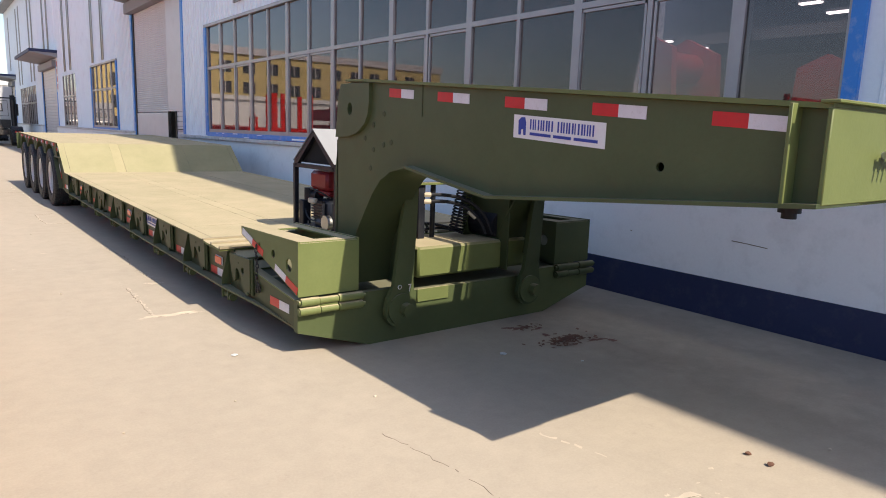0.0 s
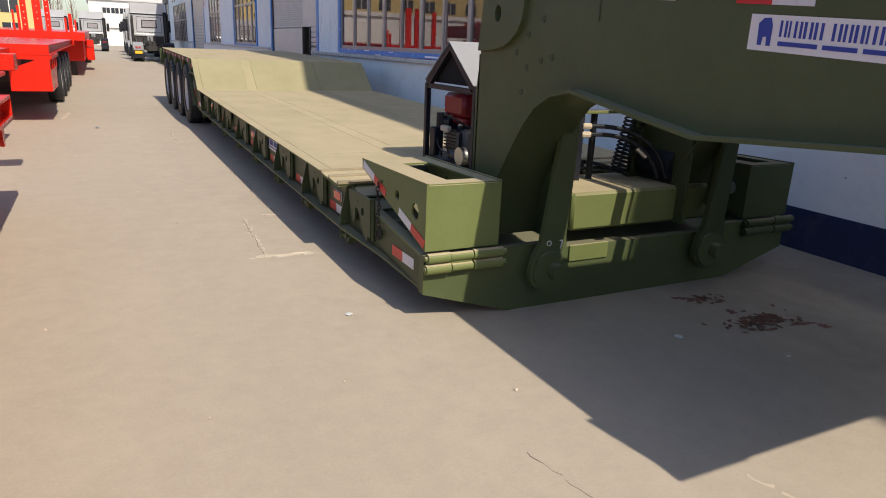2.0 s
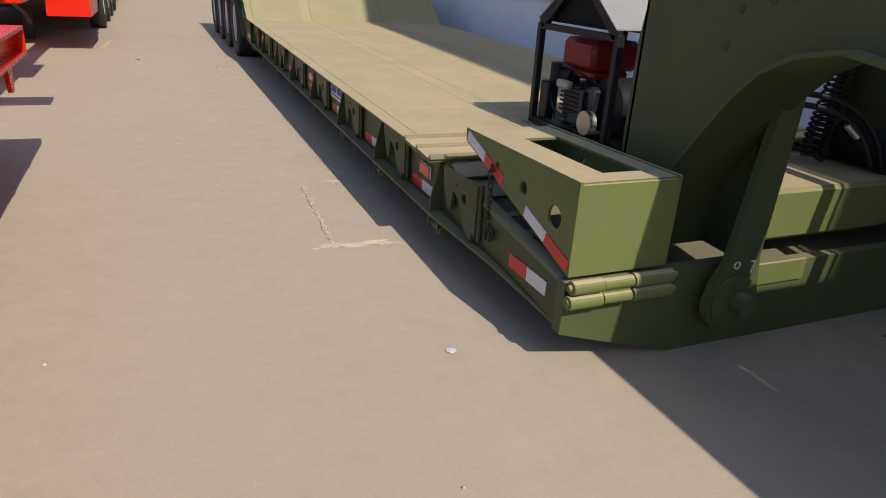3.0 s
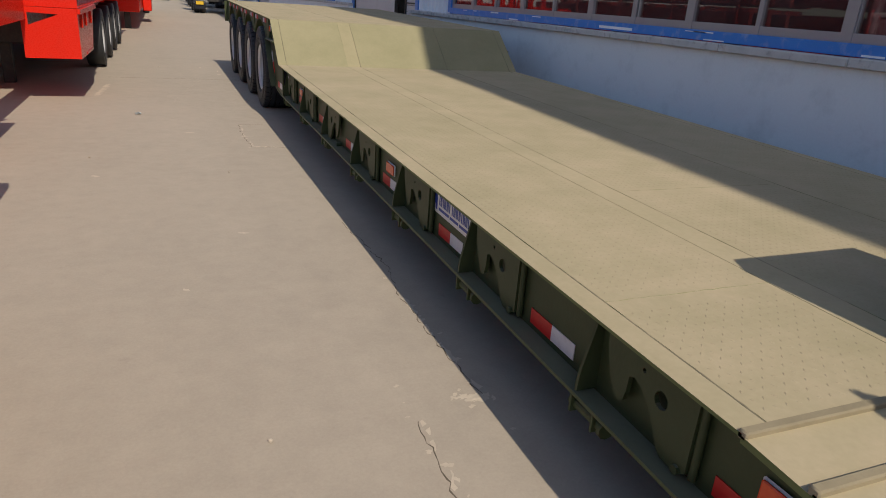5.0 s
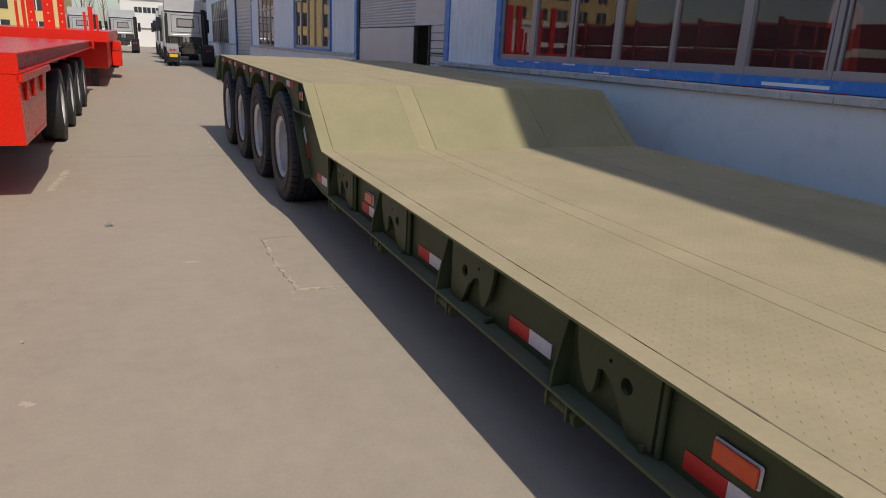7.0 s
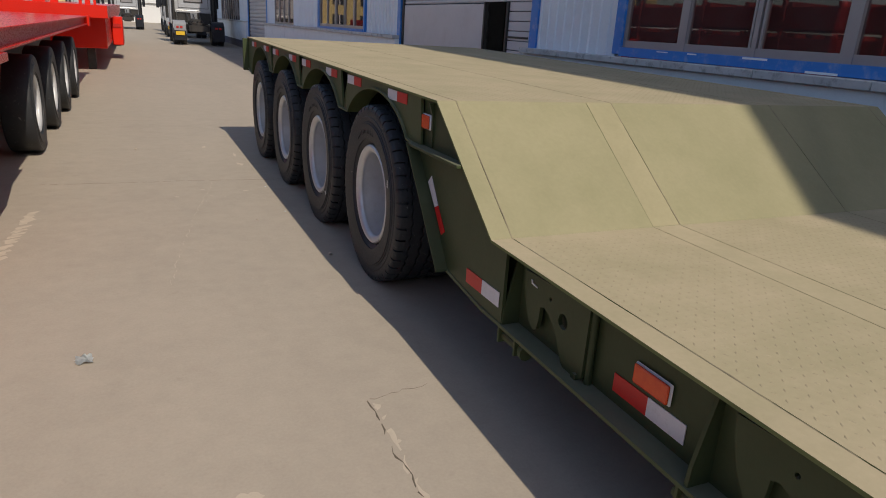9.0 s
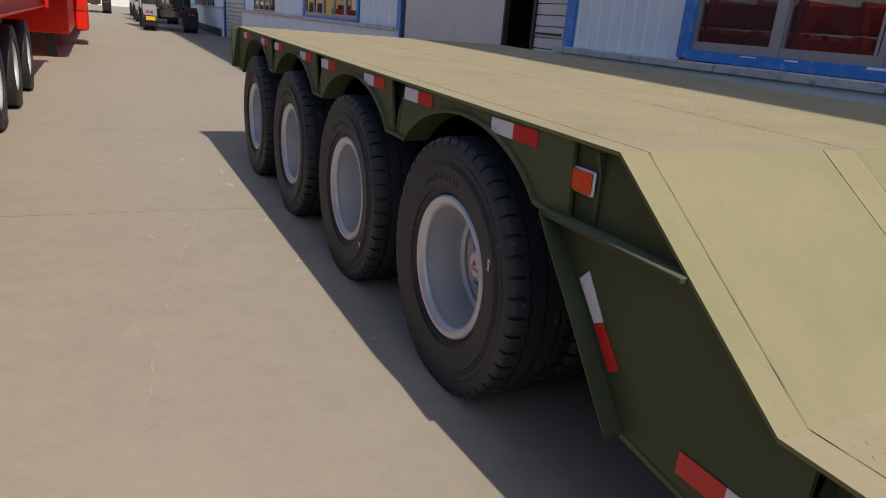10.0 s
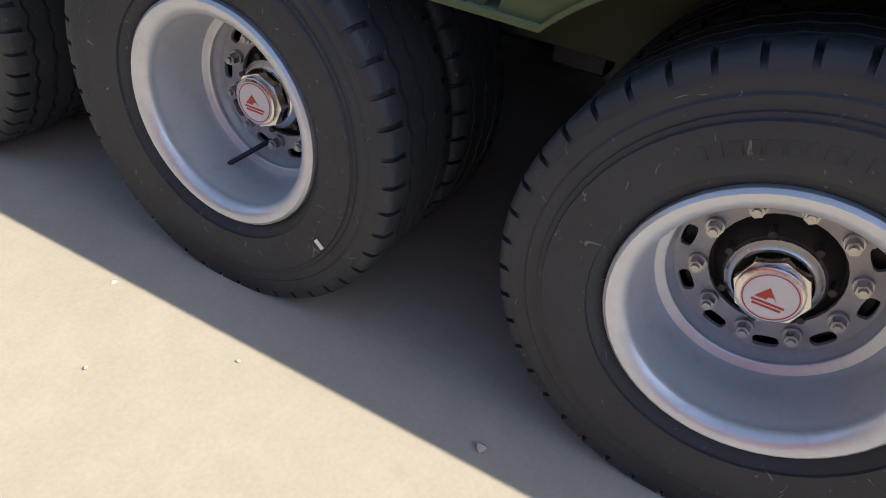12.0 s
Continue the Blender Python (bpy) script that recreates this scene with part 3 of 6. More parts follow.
# unseen wall added behind the first steps: closes the yard, cuts low sky light
solid("wall_south", boxed(-34.0, 3.2, -20.6, -20.0, 0.0, 6.5), ROOF, "grey clad wall that closes the yard", "wall", kind="structure")

# scratches in the plaster
for y0, z0, y1, z1 in ((2.81, 0.762, 2.64, 0.753), (2.64, 0.753, 2.47, 0.740), (3.94, 0.71, 3.92, 0.705)):
    b = bmesh.new()
    plate(b, "x", [(y0, z0), (y1, z1), (y1, z1 - 0.006), (y0, z0 - 0.008)], 3.9475, 3.9497)
    part("plaster_scratch", b, CRACK, first_plinth, "dark scratch in the plaster", smooth=False)
# roof with its overhang, rear and side walls, floor: the closed hall
bm = bmesh.new()
plate(bm, "z", [(3.33, Y0), (30.0, Y0), (30.0, Y1), (3.50, Y1), (3.50, 2.0), (3.33, -4.0)], EAVE, EAVE + 0.25)
solid("roof", bm, ROOF, "grey metal roof with an overhanging eave", "roof", kind="structure")
solid("wall_back", boxed(29.8, 30.0, Y0, Y1, 0, EAVE), HALL, "plain grey inner back wall of the hall", "wall", kind="structure")
solid("wall_end_1", boxed(WX + 0.1, 29.8, Y0, Y0 + 0.2, 0, EAVE), PANEL, "pale blue clad end wall of the hall", "wall", kind="structure")
solid("wall_end_2", boxed(WX + 0.1, 29.8, Y1 - 0.2, Y1, 0, EAVE), PANEL, "pale blue clad end wall of the hall", "wall", kind="structure")
solid("hall_floor", boxed(WX + 0.1, 29.8, Y0 + 0.2, Y1 - 0.2, 0.0, 0.02), HALL, "dark grey concrete floor inside the hall", "floor", kind="structure")


def window(name, y0, y1, z0, z1, ys, transom, blue):
    """A long strip window: blue reveal, metal mullions and transom, glass panes."""
    w = thing(name, (WX, (y0 + y1) / 2, z0), "grey metal framed strip window in a blue surround" if blue else "grey metal framed window of the hall", "window", kind="structure")
    t = 0.16
    if blue:
        part("surround", boxed(WX - 0.05, WX + 0.08, y1, y1 + t, z0, z1, 0.004), BLUE, w, "bright blue trim")
        part("surround", boxed(WX - 0.05, WX + 0.08, y0 - t + 0.04, y0, z0, z1, 0.004), BLUE, w, "bright blue trim")
        part("surround", boxed(WX - 0.05, WX + 0.08, y0 - t + 0.04, y1 + t, z1, z1 + 0.07, 0.004), ALU, w, "grey head rail")
        part("window_sill", boxed(WX - 0.07, WX + 0.08, y0, y1, z0 - 0.018, z0 + 0.085, 0.004), BLUE, w, "bright blue trim with flaking paint")
    for k, y in enumerate(ys):
        wide = 0.06 if k % 4 in (1, 3) else 0.03
        part("mullion", boxed(WX - 0.02, WX + 0.05, y - wide, y + wide, z0 + 0.033, z1, 0.003), ALU, w)
    part("transom", boxed(WX - 0.018, WX + 0.045, y0, y1, transom - 0.035, transom + 0.035, 0.003), ALU, w)
    part("bottom_rail", boxed(WX - 0.016, WX + 0.045, y0, y1, z0 + 0.033, z0 + 0.165, 0.003), ALU, w)
    for k in range(len(ys) - 1):
        a, b = ys[k], ys[k + 1]
        for lo, hi in ((z0 + 0.1, transom - 0.02), (transom + 0.02, z1)):
            p = part("pane", boxed(WX + 0.012, WX + 0.018, a, b, lo, hi), GLASS, w, smooth=False)
            p.visible_shadow = False
        if k % 4 in (1, 2):
            for c in (a + 0.045, b - 0.075):
                part("sash_stile", boxed(WX - 0.008, WX + 0.03, c, c + 0.03, z0 + 0.12, transom - 0.04, 0.002), ALU, w)
            part("sash_rail", boxed(WX - 0.008, WX + 0.03, a + 0.045, b - 0.045, transom - 0.075, transom - 0.04, 0.002), ALU, w)
    return w


big_window = window("window_1", BIG0, BIG1, 1.41, 4.15, [BIG0 + (BIG1 - BIG0) * k / 16 for k in range(17)], 3.12, True)
flakes = random.Random(17)
for y, wide, z, high in [(11.72, 0.7, 1.414, 0.032)] + [(flakes.uniform(BIG0, BIG1), flakes.uniform(0.06, 0.35), flakes.choice((1.394, 1.398, 1.47)), flakes.uniform(0.008, 0.022)) for _ in range(9)]:
    part("flaked_paint", boxed(WX - 0.0725, WX - 0.0701, y, y + wide, z, z + high), PLINTH, big_window, "bare white patch in the blue paint")
window("window_2", 28.05, 32.75, 1.36, 3.98, [28.05 + 4.7 * k / 5 for k in range(6)], 3.0, True)
window("window_3", 36.7, 40.4, 1.30, 3.95, [36.7 + 3.7 * k / 4 for k in range(5)], 2.9, False)
window("window_4", 51.0, 59.5, 1.2, 3.9, [51.0 + 8.5 * k / 9 for k in range(10)], 2.8, False)


def shutter(name, y0, y1, z1, slats, wicket):
    d = thing(name, (WX, (y0 + y1) / 2, 0), "closed pale roller shutter door with blue posts", "shutter door", kind="structure")
    for a in (y0 - 0.22, y1 + 0.02):
        part("door_post", boxed(WX - 0.03, WX + 0.12, a, a + 0.2, 0, z1, 0.004), BLUE, d, "bright blue post")
    part("guide_rail", boxed(WX + 0.0, WX + 0.06, y1 - 0.10, y1 - 0.0, 0, z1, 0.003), DARK, d)
    part("lintel", boxed(WX - 0.22, WX + 0.1, y0 - 0.2, y1 + 0.2, z1 - 0.35, z1, 0.01), ROOF, d)
    h = (z1 - 0.35) / slats
    lo = y0 + (1.59 if wicket else 0.0)
    first = None
    for k in range(int(2.05 / h) if wicket else 0, slats):
        if first is None:
            b = bmesh.new()
            plate(b, "y", [(WX + 0.05, 0.0), (WX + 0.035, 0.25 * h), (WX + 0.03, 0.55 * h), (WX + 0.04, 0.93 * h), (WX + 0.062, 0.93 * h), (WX + 0.062, 0.0)], y0 if not wicket else lo, y1 - 0.1)
            if k:
                bmesh.ops.translate(b, vec=(0, 0, h * k), verts=b.verts)
            first, k0 = part("slat", b, SHUTTER, d), k
        else:
            share("slat", first, d, (0, 0, h * (k - k0)))
    if wicket:
        part("shutter_panel", boxed(WX + 0.03, WX + 0.06, y0, lo, 2.05, z1 - 0.35), SHUTTER, d)
        part("plain_panel", boxed(WX + 0.022, WX + 0.064, lo, y1 - 0.1, 0.0, 2.02, 0.004), SHUTTER, d, "plain pale lower panel")
        for i in range(14):
            part("plank", boxed(WX + 0.03, WX + 0.055, y0 + 0.02, y0 + 0.74, 0.02 + 0.145 * i, 0.155 + 0.145 * i, 0.006), SHUTTER, d, "pale weathered plank")
        part("latch_bar", boxed(WX + 0.012, WX + 0.03, y0 + 0.10, y0 + 0.8, 1.50, 1.53, 0.003), DARK, d)
        part("wicket_frame", boxed(WX - 0.0, WX + 0.08, lo - 0.05, lo, 0, 2.05, 0.003), DARK, d)
        part("wicket_frame", boxed(WX - 0.0, WX + 0.08, y0 + 0.745, y0 + 0.80, 0, 2.05, 0.003), DARK, d)
        part("wicket_leaf", boxed(WX + 0.09, WX + 0.85, y0 + 0.76, y0 + 0.80, 0.05, 2.0, 0.003), ROOF, d, "grey sheet door leaf standing open")
    return d


shutter("door_1", DOOR0, DOOR1, DOORTOP, 84, True)
shutter("door_2", 42.5, 47.7, 4.9, 26, False)
shutter("door_3", 63.2, 65.8, 4.6, 20, False)


def canopy(y0, y1, z):
    c = thing("canopy", (WX, (y0 + y1) / 2, z), "flat grey canopy with a blue edge over a door", "canopy")
    b = bmesh.new()
    plate(b, "y", [(WX, z), (WX - 1.3, z + 0.2), (WX - 1.3, z + 0.36), (WX, z + 0.36)], y0, y1)
    part("slab", b, ROOF, c)
    part("edge_trim", boxed(WX - 1.33, WX - 1.30, y0, y1, z + 0.19, z + 0.37), NAVY, c, "blue edge strip")
    part("end_trim", boxed(WX - 1.3, WX, y0 - 0.02, y0, z + 0.22, z + 0.37), NAVY, c, "blue edge strip")


canopy(41.6, 48.4, 5.0)
canopy(62.0, 67.0, 4.7)
canopy(DOOR0 - 0.5, DOOR1 + 0.5, 5.75)

# narrow glazed strips high on the wall
for y, wide in ((14.8, 0.85), (10.9, 0.85), (7.0, 0.85), (30.05, 0.42), (32.05, 0.42), (37.6, 0.42), (39.2, 0.42), (44.4, 0.42), (46.0, 0.42), (51.0, 0.42), (52.5, 0.42), (57.6, 0.42), (59.2, 0.42), (64.8, 0.42)):
    lo = 4.5 if y < 20 else 5.5 if 43 < y < 47 or y > 60 else 4.15
    gs = thing("glazing_strip", (WX - 0.025, y + wide / 2, lo), "narrow brown glazed strip in pale cladding", "window", "strips in the cladding", "structure")
    part("strip_pane", boxed(WX - 0.029, WX - 0.0225, y, y + wide, lo, 9.6), BROWN, gs)
    for e in (y, y + wide - 0.05):
        part("strip_edge", boxed(WX - 0.045, WX - 0.0295, e, e + 0.05, lo, 9.6, 0.003), ALU, gs)

# painted notice beside the second shutter door
nb = thing("wall_notice", (WX - 0.025, 41.95, 3.3), "white wall notice with faded red printing", "sign")
part("panel", boxed(WX - 0.034, WX - 0.0225, 41.75, 42.2, 3.2, 4.95), WHITE, nb)
for k in range(4):
    part("printed_bar", boxed(WX - 0.037, WX - 0.0345, 41.86, 42.09, 3.34 + 0.40 * k, 3.62 + 0.40 * k), PRINT_RED, nb, "faded red printed bar")

for lx, ly in ((6.6, 4.0), (6.6, 13.0), (6.6, 22.0)):
    cl = thing("ceiling_lamp", (lx, ly, 6.15), "long tube lamp under the hall roof", "lamp", "hall lamps")
    part("housing", boxed(lx - 0.2, lx + 0.2, ly - 2.6, ly + 2.6, 6.14, 6.24, 0.01), ROOF, cl)
    part("tube", boxed(lx - 0.15, lx + 0.15, ly - 2.5, ly + 2.5, 6.12, 6.139), TUBE, cl, "glowing white tube")
    part("hanger", boxed(lx - 0.02, lx + 0.02, ly - 0.02, ly + 0.02, 6.24, EAVE), DARK, cl)

# glazed office partition deep in the hall
pt = thing("office_partition", (13.0, 12.5, 0.02), "pale framed glazed partition inside the hall", "partition")
for k in range(7):
    part("partition_post", boxed(12.86, 12.95, 10.2 + 1.0 * k, 10.28 + 1.0 * k, 0.02, 5.3, 0.005), PALE, pt)
for z in (0.9, 1.9, 2.9, 3.9, 5.2):
    part("partition_rail", boxed(12.87, 12.94, 10.2, 16.3, z, z + 0.08, 0.005), PALE, pt)
part("partition_sheet", boxed(12.955, 12.985, 10.2, 16.3, 0.02, 5.3), ROOF, pt, "grey infill sheet")
# machines that show through the glass
def indoor_machine(x, y, h, label):
    m = thing("crane_body", (x, y, 0.02), label, "machine", "machines in the hall")
    part("base_frame", boxed(x - 0.9, x + 0.9, y - 1.3, y + 1.3, 0.5, 0.95, 0.03), INDOOR_RED, m)
    for dx in (-0.55, 0.55):
        b = bmesh.new()
        plate(b, "x", [(y - 0.55, 0.95), (y + 0.55, 0.95), (y + 0.45, h), (y + 0.1, h + 0.15), (y - 0.4, h - 0.1)], x + dx - 0.06, x + dx + 0.06, [ring(y, (h + 1.2) / 2, 0.2, 14)])
        part("side_plate", b, INDOOR_RED, m)
    part("drum", cyl(bmesh.new(), (x - 0.5, y, h - 0.3), (x + 0.5, y, h - 0.3), 0.22, 18), INDOOR_RED, m)
    for dx in (-0.7, 0.7):
        for dy in (-0.9, 0.9):
            part("leg", boxed(x + dx - 0.1, x + dx + 0.1, y + dy - 0.1, y + dy + 0.1, 0.02, 0.5, 0.01), DARK, m)


for x, y, h in ((7.5, 9.2, 2.6), (6.7, 5.5, 3.0), (7.0, 14.5, 2.5), (7.2, 18.0, 2.4), (7.2, 12.0, 2.3), (9.0, 23.5, 2.6), (7.4, 3.3, 2.6)):
    indoor_machine(x, y, h, "red welded steel machine frame on the hall floor")
# tall storage rack behind the glass
rack = thing("storage_rack", (9.2, 9.8, 0.02), "tall pale steel storage rack with boxes in the hall", "rack")
for y in (7.8, 8.45, 9.35, 10.8, 11.85):
    for x in (8.95, 9.6):
        part("rack_post", boxed(x - 0.045, x + 0.045, y - 0.045, y + 0.045, 0.02, 4.35, 0.004), PALE, rack)
for z in (1.0, 1.9, 2.6, 3.18, 3.74, 4.25):
    part("rack_shelf", boxed(8.92, 9.64, 7.75, 11.9, z, z + 0.05, 0.004), PALE, rack)
rnd = random.Random(44)
for z in (1.95, 2.65, 3.23, 3.79):
    y = 7.95
    while y < 11.5:
        wide = rnd.uniform(0.3, 0.6)
        if rnd.random() < 0.7:
            solid("storage_box", boxed(9.05, 9.5, y, y + wide, z + 0.001, z + rnd.uniform(0.25, 0.42), 0.01), rnd.choice((HALL, BROWN, INDOOR_RED, SHUTTER)), "plain storage box on a steel rack", "box", "boxes on the rack")
        y += wide + rnd.uniform(0.05, 0.25)
# small work lamps that hang in the hall
for y, z in ((13.7, 5.0), (12.86, 4.95), (12.33, 4.63), (11.37, 4.53), (9.37, 3.92), (8.46, 3.70), (6.11, 4.38), (5.57, 4.15)):
    wl = thing("work_lamp", (12.0, y, z), "small glowing lamp that hangs in the hall", "lamp", "work lamps in the hall")
    part("housing", boxed(11.9, 12.1, y - 0.22, y + 0.22, z + 0.03, z + 0.08, 0.01), ROOF, wl)
    part("tube", boxed(11.93, 12.07, y - 0.2, y + 0.2, z, z + 0.0295), TUBE, wl, "glowing white tube")
    part("cord", boxed(11.995, 12.005, y - 0.005, y + 0.005, z + 0.08, EAVE), DARK, wl)
for k in range(7):
    solid("hall_column", boxed(13.0, 13.35, -8 + 8 * k, -7.65 + 8 * k, 0.02, EAVE, 0.01), ROOF, "grey steel column inside the hall", "column", "columns in the hall")
solid("gallery", boxed(13.4, 16.0, -10, 40, 4.0, 4.25), HALL, "grey gallery slab inside the hall", "gallery")


# ---------------------------------------------------------------- wheels, shared by the trailers
def tyre_mesh(bm, c, x0, side=-1.0, r=0.55, n=56):
    """A truck tyre whose outer wall stands at x0; side -1 faces to -x."""
    k = -side
    prof = [(0.035, 0.298), (0.012, 0.316), (-0.004, 0.340), (-0.012, 0.341), (-0.020, 0.40), (-0.022, 0.435), (-0.016, 0.438), (-0.016, 0.448), (-0.012, 0.450), (-0.014, 0.475), (-0.010, 0.480),
            (-0.0125, 0.505), (-0.012, 0.515), (-0.003, 0.525), (0.012, 0.5335), (0.268, 0.533), (0.283, 0.524), (0.295, 0.50), (0.30, 0.44), (0.285, 0.37), (0.25, 0.298)]
    lathe(bm, [(k * px, pr * r / 0.55) for px, pr in prof], (x0, c[1], c[2]), n)
    return bm


def tread_mesh(bm, c, x0, side=-1.0, r=0.55):
    """The tread of that tyre: zigzag ribs, and shoulders with open finger notches."""
    k, m, q = -side, 46, r / 0.55

    def at(xx, rr, t):
        return bm.verts.new((x0 + k * xx, c[1] + rr * math.cos(t), c[2] + rr * math.sin(t)))

    pitch = 2 * math.pi / m
    for flip in (0, 1):
        section = [(-0.0122, r - 0.037), (-0.0105, r - 0.022), (-0.004, r - 0.009), (0.010, r - 0.002), (0.047, r), (0.047, r - 0.030), (0.0, r - 0.045)]
        for i in range(m):
            t0, t1 = pitch * (i + 0.5 * flip), pitch * (i + 0.5 * flip + 0.83)
            ends = [[at(0.285 - xx if flip else xx, rr, t + (0.05 * pitch if xx > 0.04 and t == t0 else 0)) for xx, rr in section] for t in (t0, t1)]
            for j in range(len(section)):
                h = (j + 1) % len(section)
                bm.faces.new((ends[0][j], ends[0][h], ends[1][h], ends[1][j]))
            bm.faces.new(ends[0][::-1])
            bm.faces.new(ends[1])
    n = 2 * m
    for xa, xb, za, zb in ((0.046, 0.066, 0.0, 0.006), (0.078, 0.137, 0.006, 0.006), (0.149, 0.208, 0.006, 0.006), (0.220, 0.239, 0.006, 0.0)):
        rows = []
        for i in range(n):
            w = 1 if i % 2 else -1
            t = pitch * i / 2
            rows.append([at(xa + za * w + dx, rr, t) for dx, rr in ((0.002, r - 0.03), (0.0, r - 0.0005))] + [at(xb + zb * w + dx, rr, t) for dx, rr in ((0.0, r - 0.0005), (-0.002, r - 0.03))])
        for i in range(n):
            g, h = rows[i], rows[(i + 1) % n]
            for j in range(3):
                bm.faces.new((g[j], g[j + 1], h[j + 1], h[j]))
    bmesh.ops.recalc_face_normals(bm, faces=bm.faces[:])
    return bm


def sidewall_marks(bm, c, x0, r, a0, a1, high, seed):
    """Raised strokes moulded along an arc of the outer wall."""
    rnd = random.Random(seed)
    a = a0
    while a < a1:
        w = rnd.uniform(0.014, 0.024) / r
        pts = []
        for rr in (r, r + high):
            for t in (a, a + w):
                for dx in (0.003, -0.0022):
                    pts.append(bm.verts.new((x0 + dx, c[1] + rr * math.cos(t), c[2] + rr * math.sin(t))))
        for f in ((1, 3, 7, 5), (0, 1, 5, 4), (2, 6, 7, 3), (0, 2, 3, 1), (4, 5, 7, 6)):
            bm.faces.new([pts[j] for j in f])
        a += w + rnd.choice((0.009, 0.009, 0.012)) / r
    bmesh.ops.recalc_face_normals(bm, faces=bm.faces[:])
    return bm


def rim_mesh(bm, c, x0, side=-1.0, disc=True):
    """The deep silver dish of a disc wheel; the flange stands at x0."""
    k = -side
    prof = [(0.055, 0.310), (0.02, 0.3165), (0.004, 0.3145), (-0.003, 0.306), (-0.001, 0.292), (0.006, 0.279), (0.017, 0.269), (0.028, 0.2645), (0.033, 0.266), (0.050, 0.265), (0.202, 0.252), (0.206, 0.244), (0.2065, 0.234), (0.211, 0.229), (0.220, 0.2285), (0.226, 0.232), (0.234, 0.230), (0.244, 0.222), (0.254, 0.219)]
    lathe(bm, [(k * px, pr) for px, pr in prof], (x0, c[1], c[2]), 56)
    return disc_mesh(bm, c, x0, side) if disc else bm


def disc_mesh(bm, c, x0, side=-1.0):
    """The slotted disc at the bottom of that dish."""
    k, slots = -side, []
    for i in range(10):
        a = 2 * math.pi * (i + 0.08) / 10
        u, v = c[1] + 0.197 * math.cos(a), c[2] + 0.197 * math.sin(a)
        o = []
        for j in range(12):
            t = 2 * math.pi * j / 12
            du, dv = 0.029 * math.copysign(abs(math.cos(t)) ** 0.55, math.cos(t)), 0.0155 * math.copysign(abs(math.sin(t)) ** 0.7, math.sin(t))
            o.append((u - du * math.sin(a) + dv * math.cos(a), v + du * math.cos(a) + dv * math.sin(a)))
        slots.append(o)
    w0, w1 = sorted((x0 + k * 0.254, x0 + k * 0.266))
    plate(bm, "x", ring(c[1], c[2], 0.2235, 56), w0, w1, [*slots, ring(c[1], c[2], 0.142, 32)])
    return bm
# ---------------------------------------------------------------- the olive lowbed trailer
W = 3.25
MID = W / 2
LOW, HIGH = 0.748, 1.24
YF, YS0, YS1, YR = 5.645, 13.14, 13.795, 19.95
trailer = thing("lowbed_trailer", (MID, 12.0, 0.0), "olive green lowbed trailer with dusty chequer deck on concrete", "trailer")


def deck_panel(name, x0, x1, y0, y1, z0, z1, label=""):
    """A deck sheet between two heights, 12 mm thick."""
    b = bmesh.new()
    plate(b, "x", [(y0, z0), (y1, z1), (y1, z1 - 0.012), (y0, z0 - 0.012)], x0, x1)
    return part(name, b, SLOPE if z1 > z0 else GREEN, trailer, label, smooth=False, lean=True)


STRIPS = [(0.0, 0.0985), (0.1055, 1.027), (1.034, 2.219), (2.226, 3.1445), (3.1515, 3.25)]
for a, b in STRIPS:
    deck_panel("low_deck_sheet", a, b, YF, YS0, LOW, LOW, "dusty chequer plate sheet")
    deck_panel("slope_sheet", a, b, YS0 + 0.0005, YS1 - 0.0005, LOW, HIGH, "olive painted sloping sheet")
    deck_panel("rear_deck_sheet", a, b, YS1, YR, HIGH, HIGH, "dusty chequer plate sheet")
bm = bmesh.new()
plate(bm, "x", [(YF, LOW - 0.008), (YS0, LOW - 0.008), (YS1, HIGH - 0.008), (YR, HIGH - 0.008), (YR, HIGH - 0.05), (YS1 + 0.02, HIGH - 0.05), (YS0 + 0.02, LOW - 0.05), (YF, LOW - 0.05)], 0.06, W - 0.06)
part("deck_underlay", bm, BLACK, trailer, smooth=False, lean=True)
# flat bar beside the joint of the chequer sheets
for y0, y1, z0, z1 in ((YF + 0.02, YS0 - 0.002, LOW, LOW), (YS0 + 0.001, YS1 - 0.003, LOW, HIGH)):
    bm = bmesh.new()
    plate(bm, "x", [(y0, z0 + 0.0015), (y1, z1 + 0.0015), (y1, z1 - 0.005), (y0, z0 - 0.005)], 0.866, 1.0255)
    part("joint_bar", bm, BAND, trailer, "smooth dusty flat bar", smooth=False, lean=True)
# rounded weld beads along the sheet joints
for x in (0.102, 1.0305, 2.2225, 3.148):
    for pts in ([(x, YF, LOW), (x, YS0, LOW)], [(x, YS0, LOW), (x, YS1, HIGH)], [(x, YS1, HIGH), (x, YR, HIGH)]):
        bm = bmesh.new()
        rnd = random.Random(int(x * 100))
        (xa, ya, za), (xb, yb, zb) = pts
        n = int((yb - ya) / 0.05)
        tube(bm, [(xa + 0.0022 * math.sin(i * 0.41 + x) + 0.0016 * math.sin(i * 0.13) + rnd.uniform(-0.0016, 0.0016), ya + (yb - ya) * i / n, za + (zb - za) * i / n - 0.0030 + rnd.uniform(-0.0020, 0.0018)) for i in range(n + 1)], 0.0036, 6)
        part("weld_bead", bm, SEAM, trailer, smooth=False, lean=True)


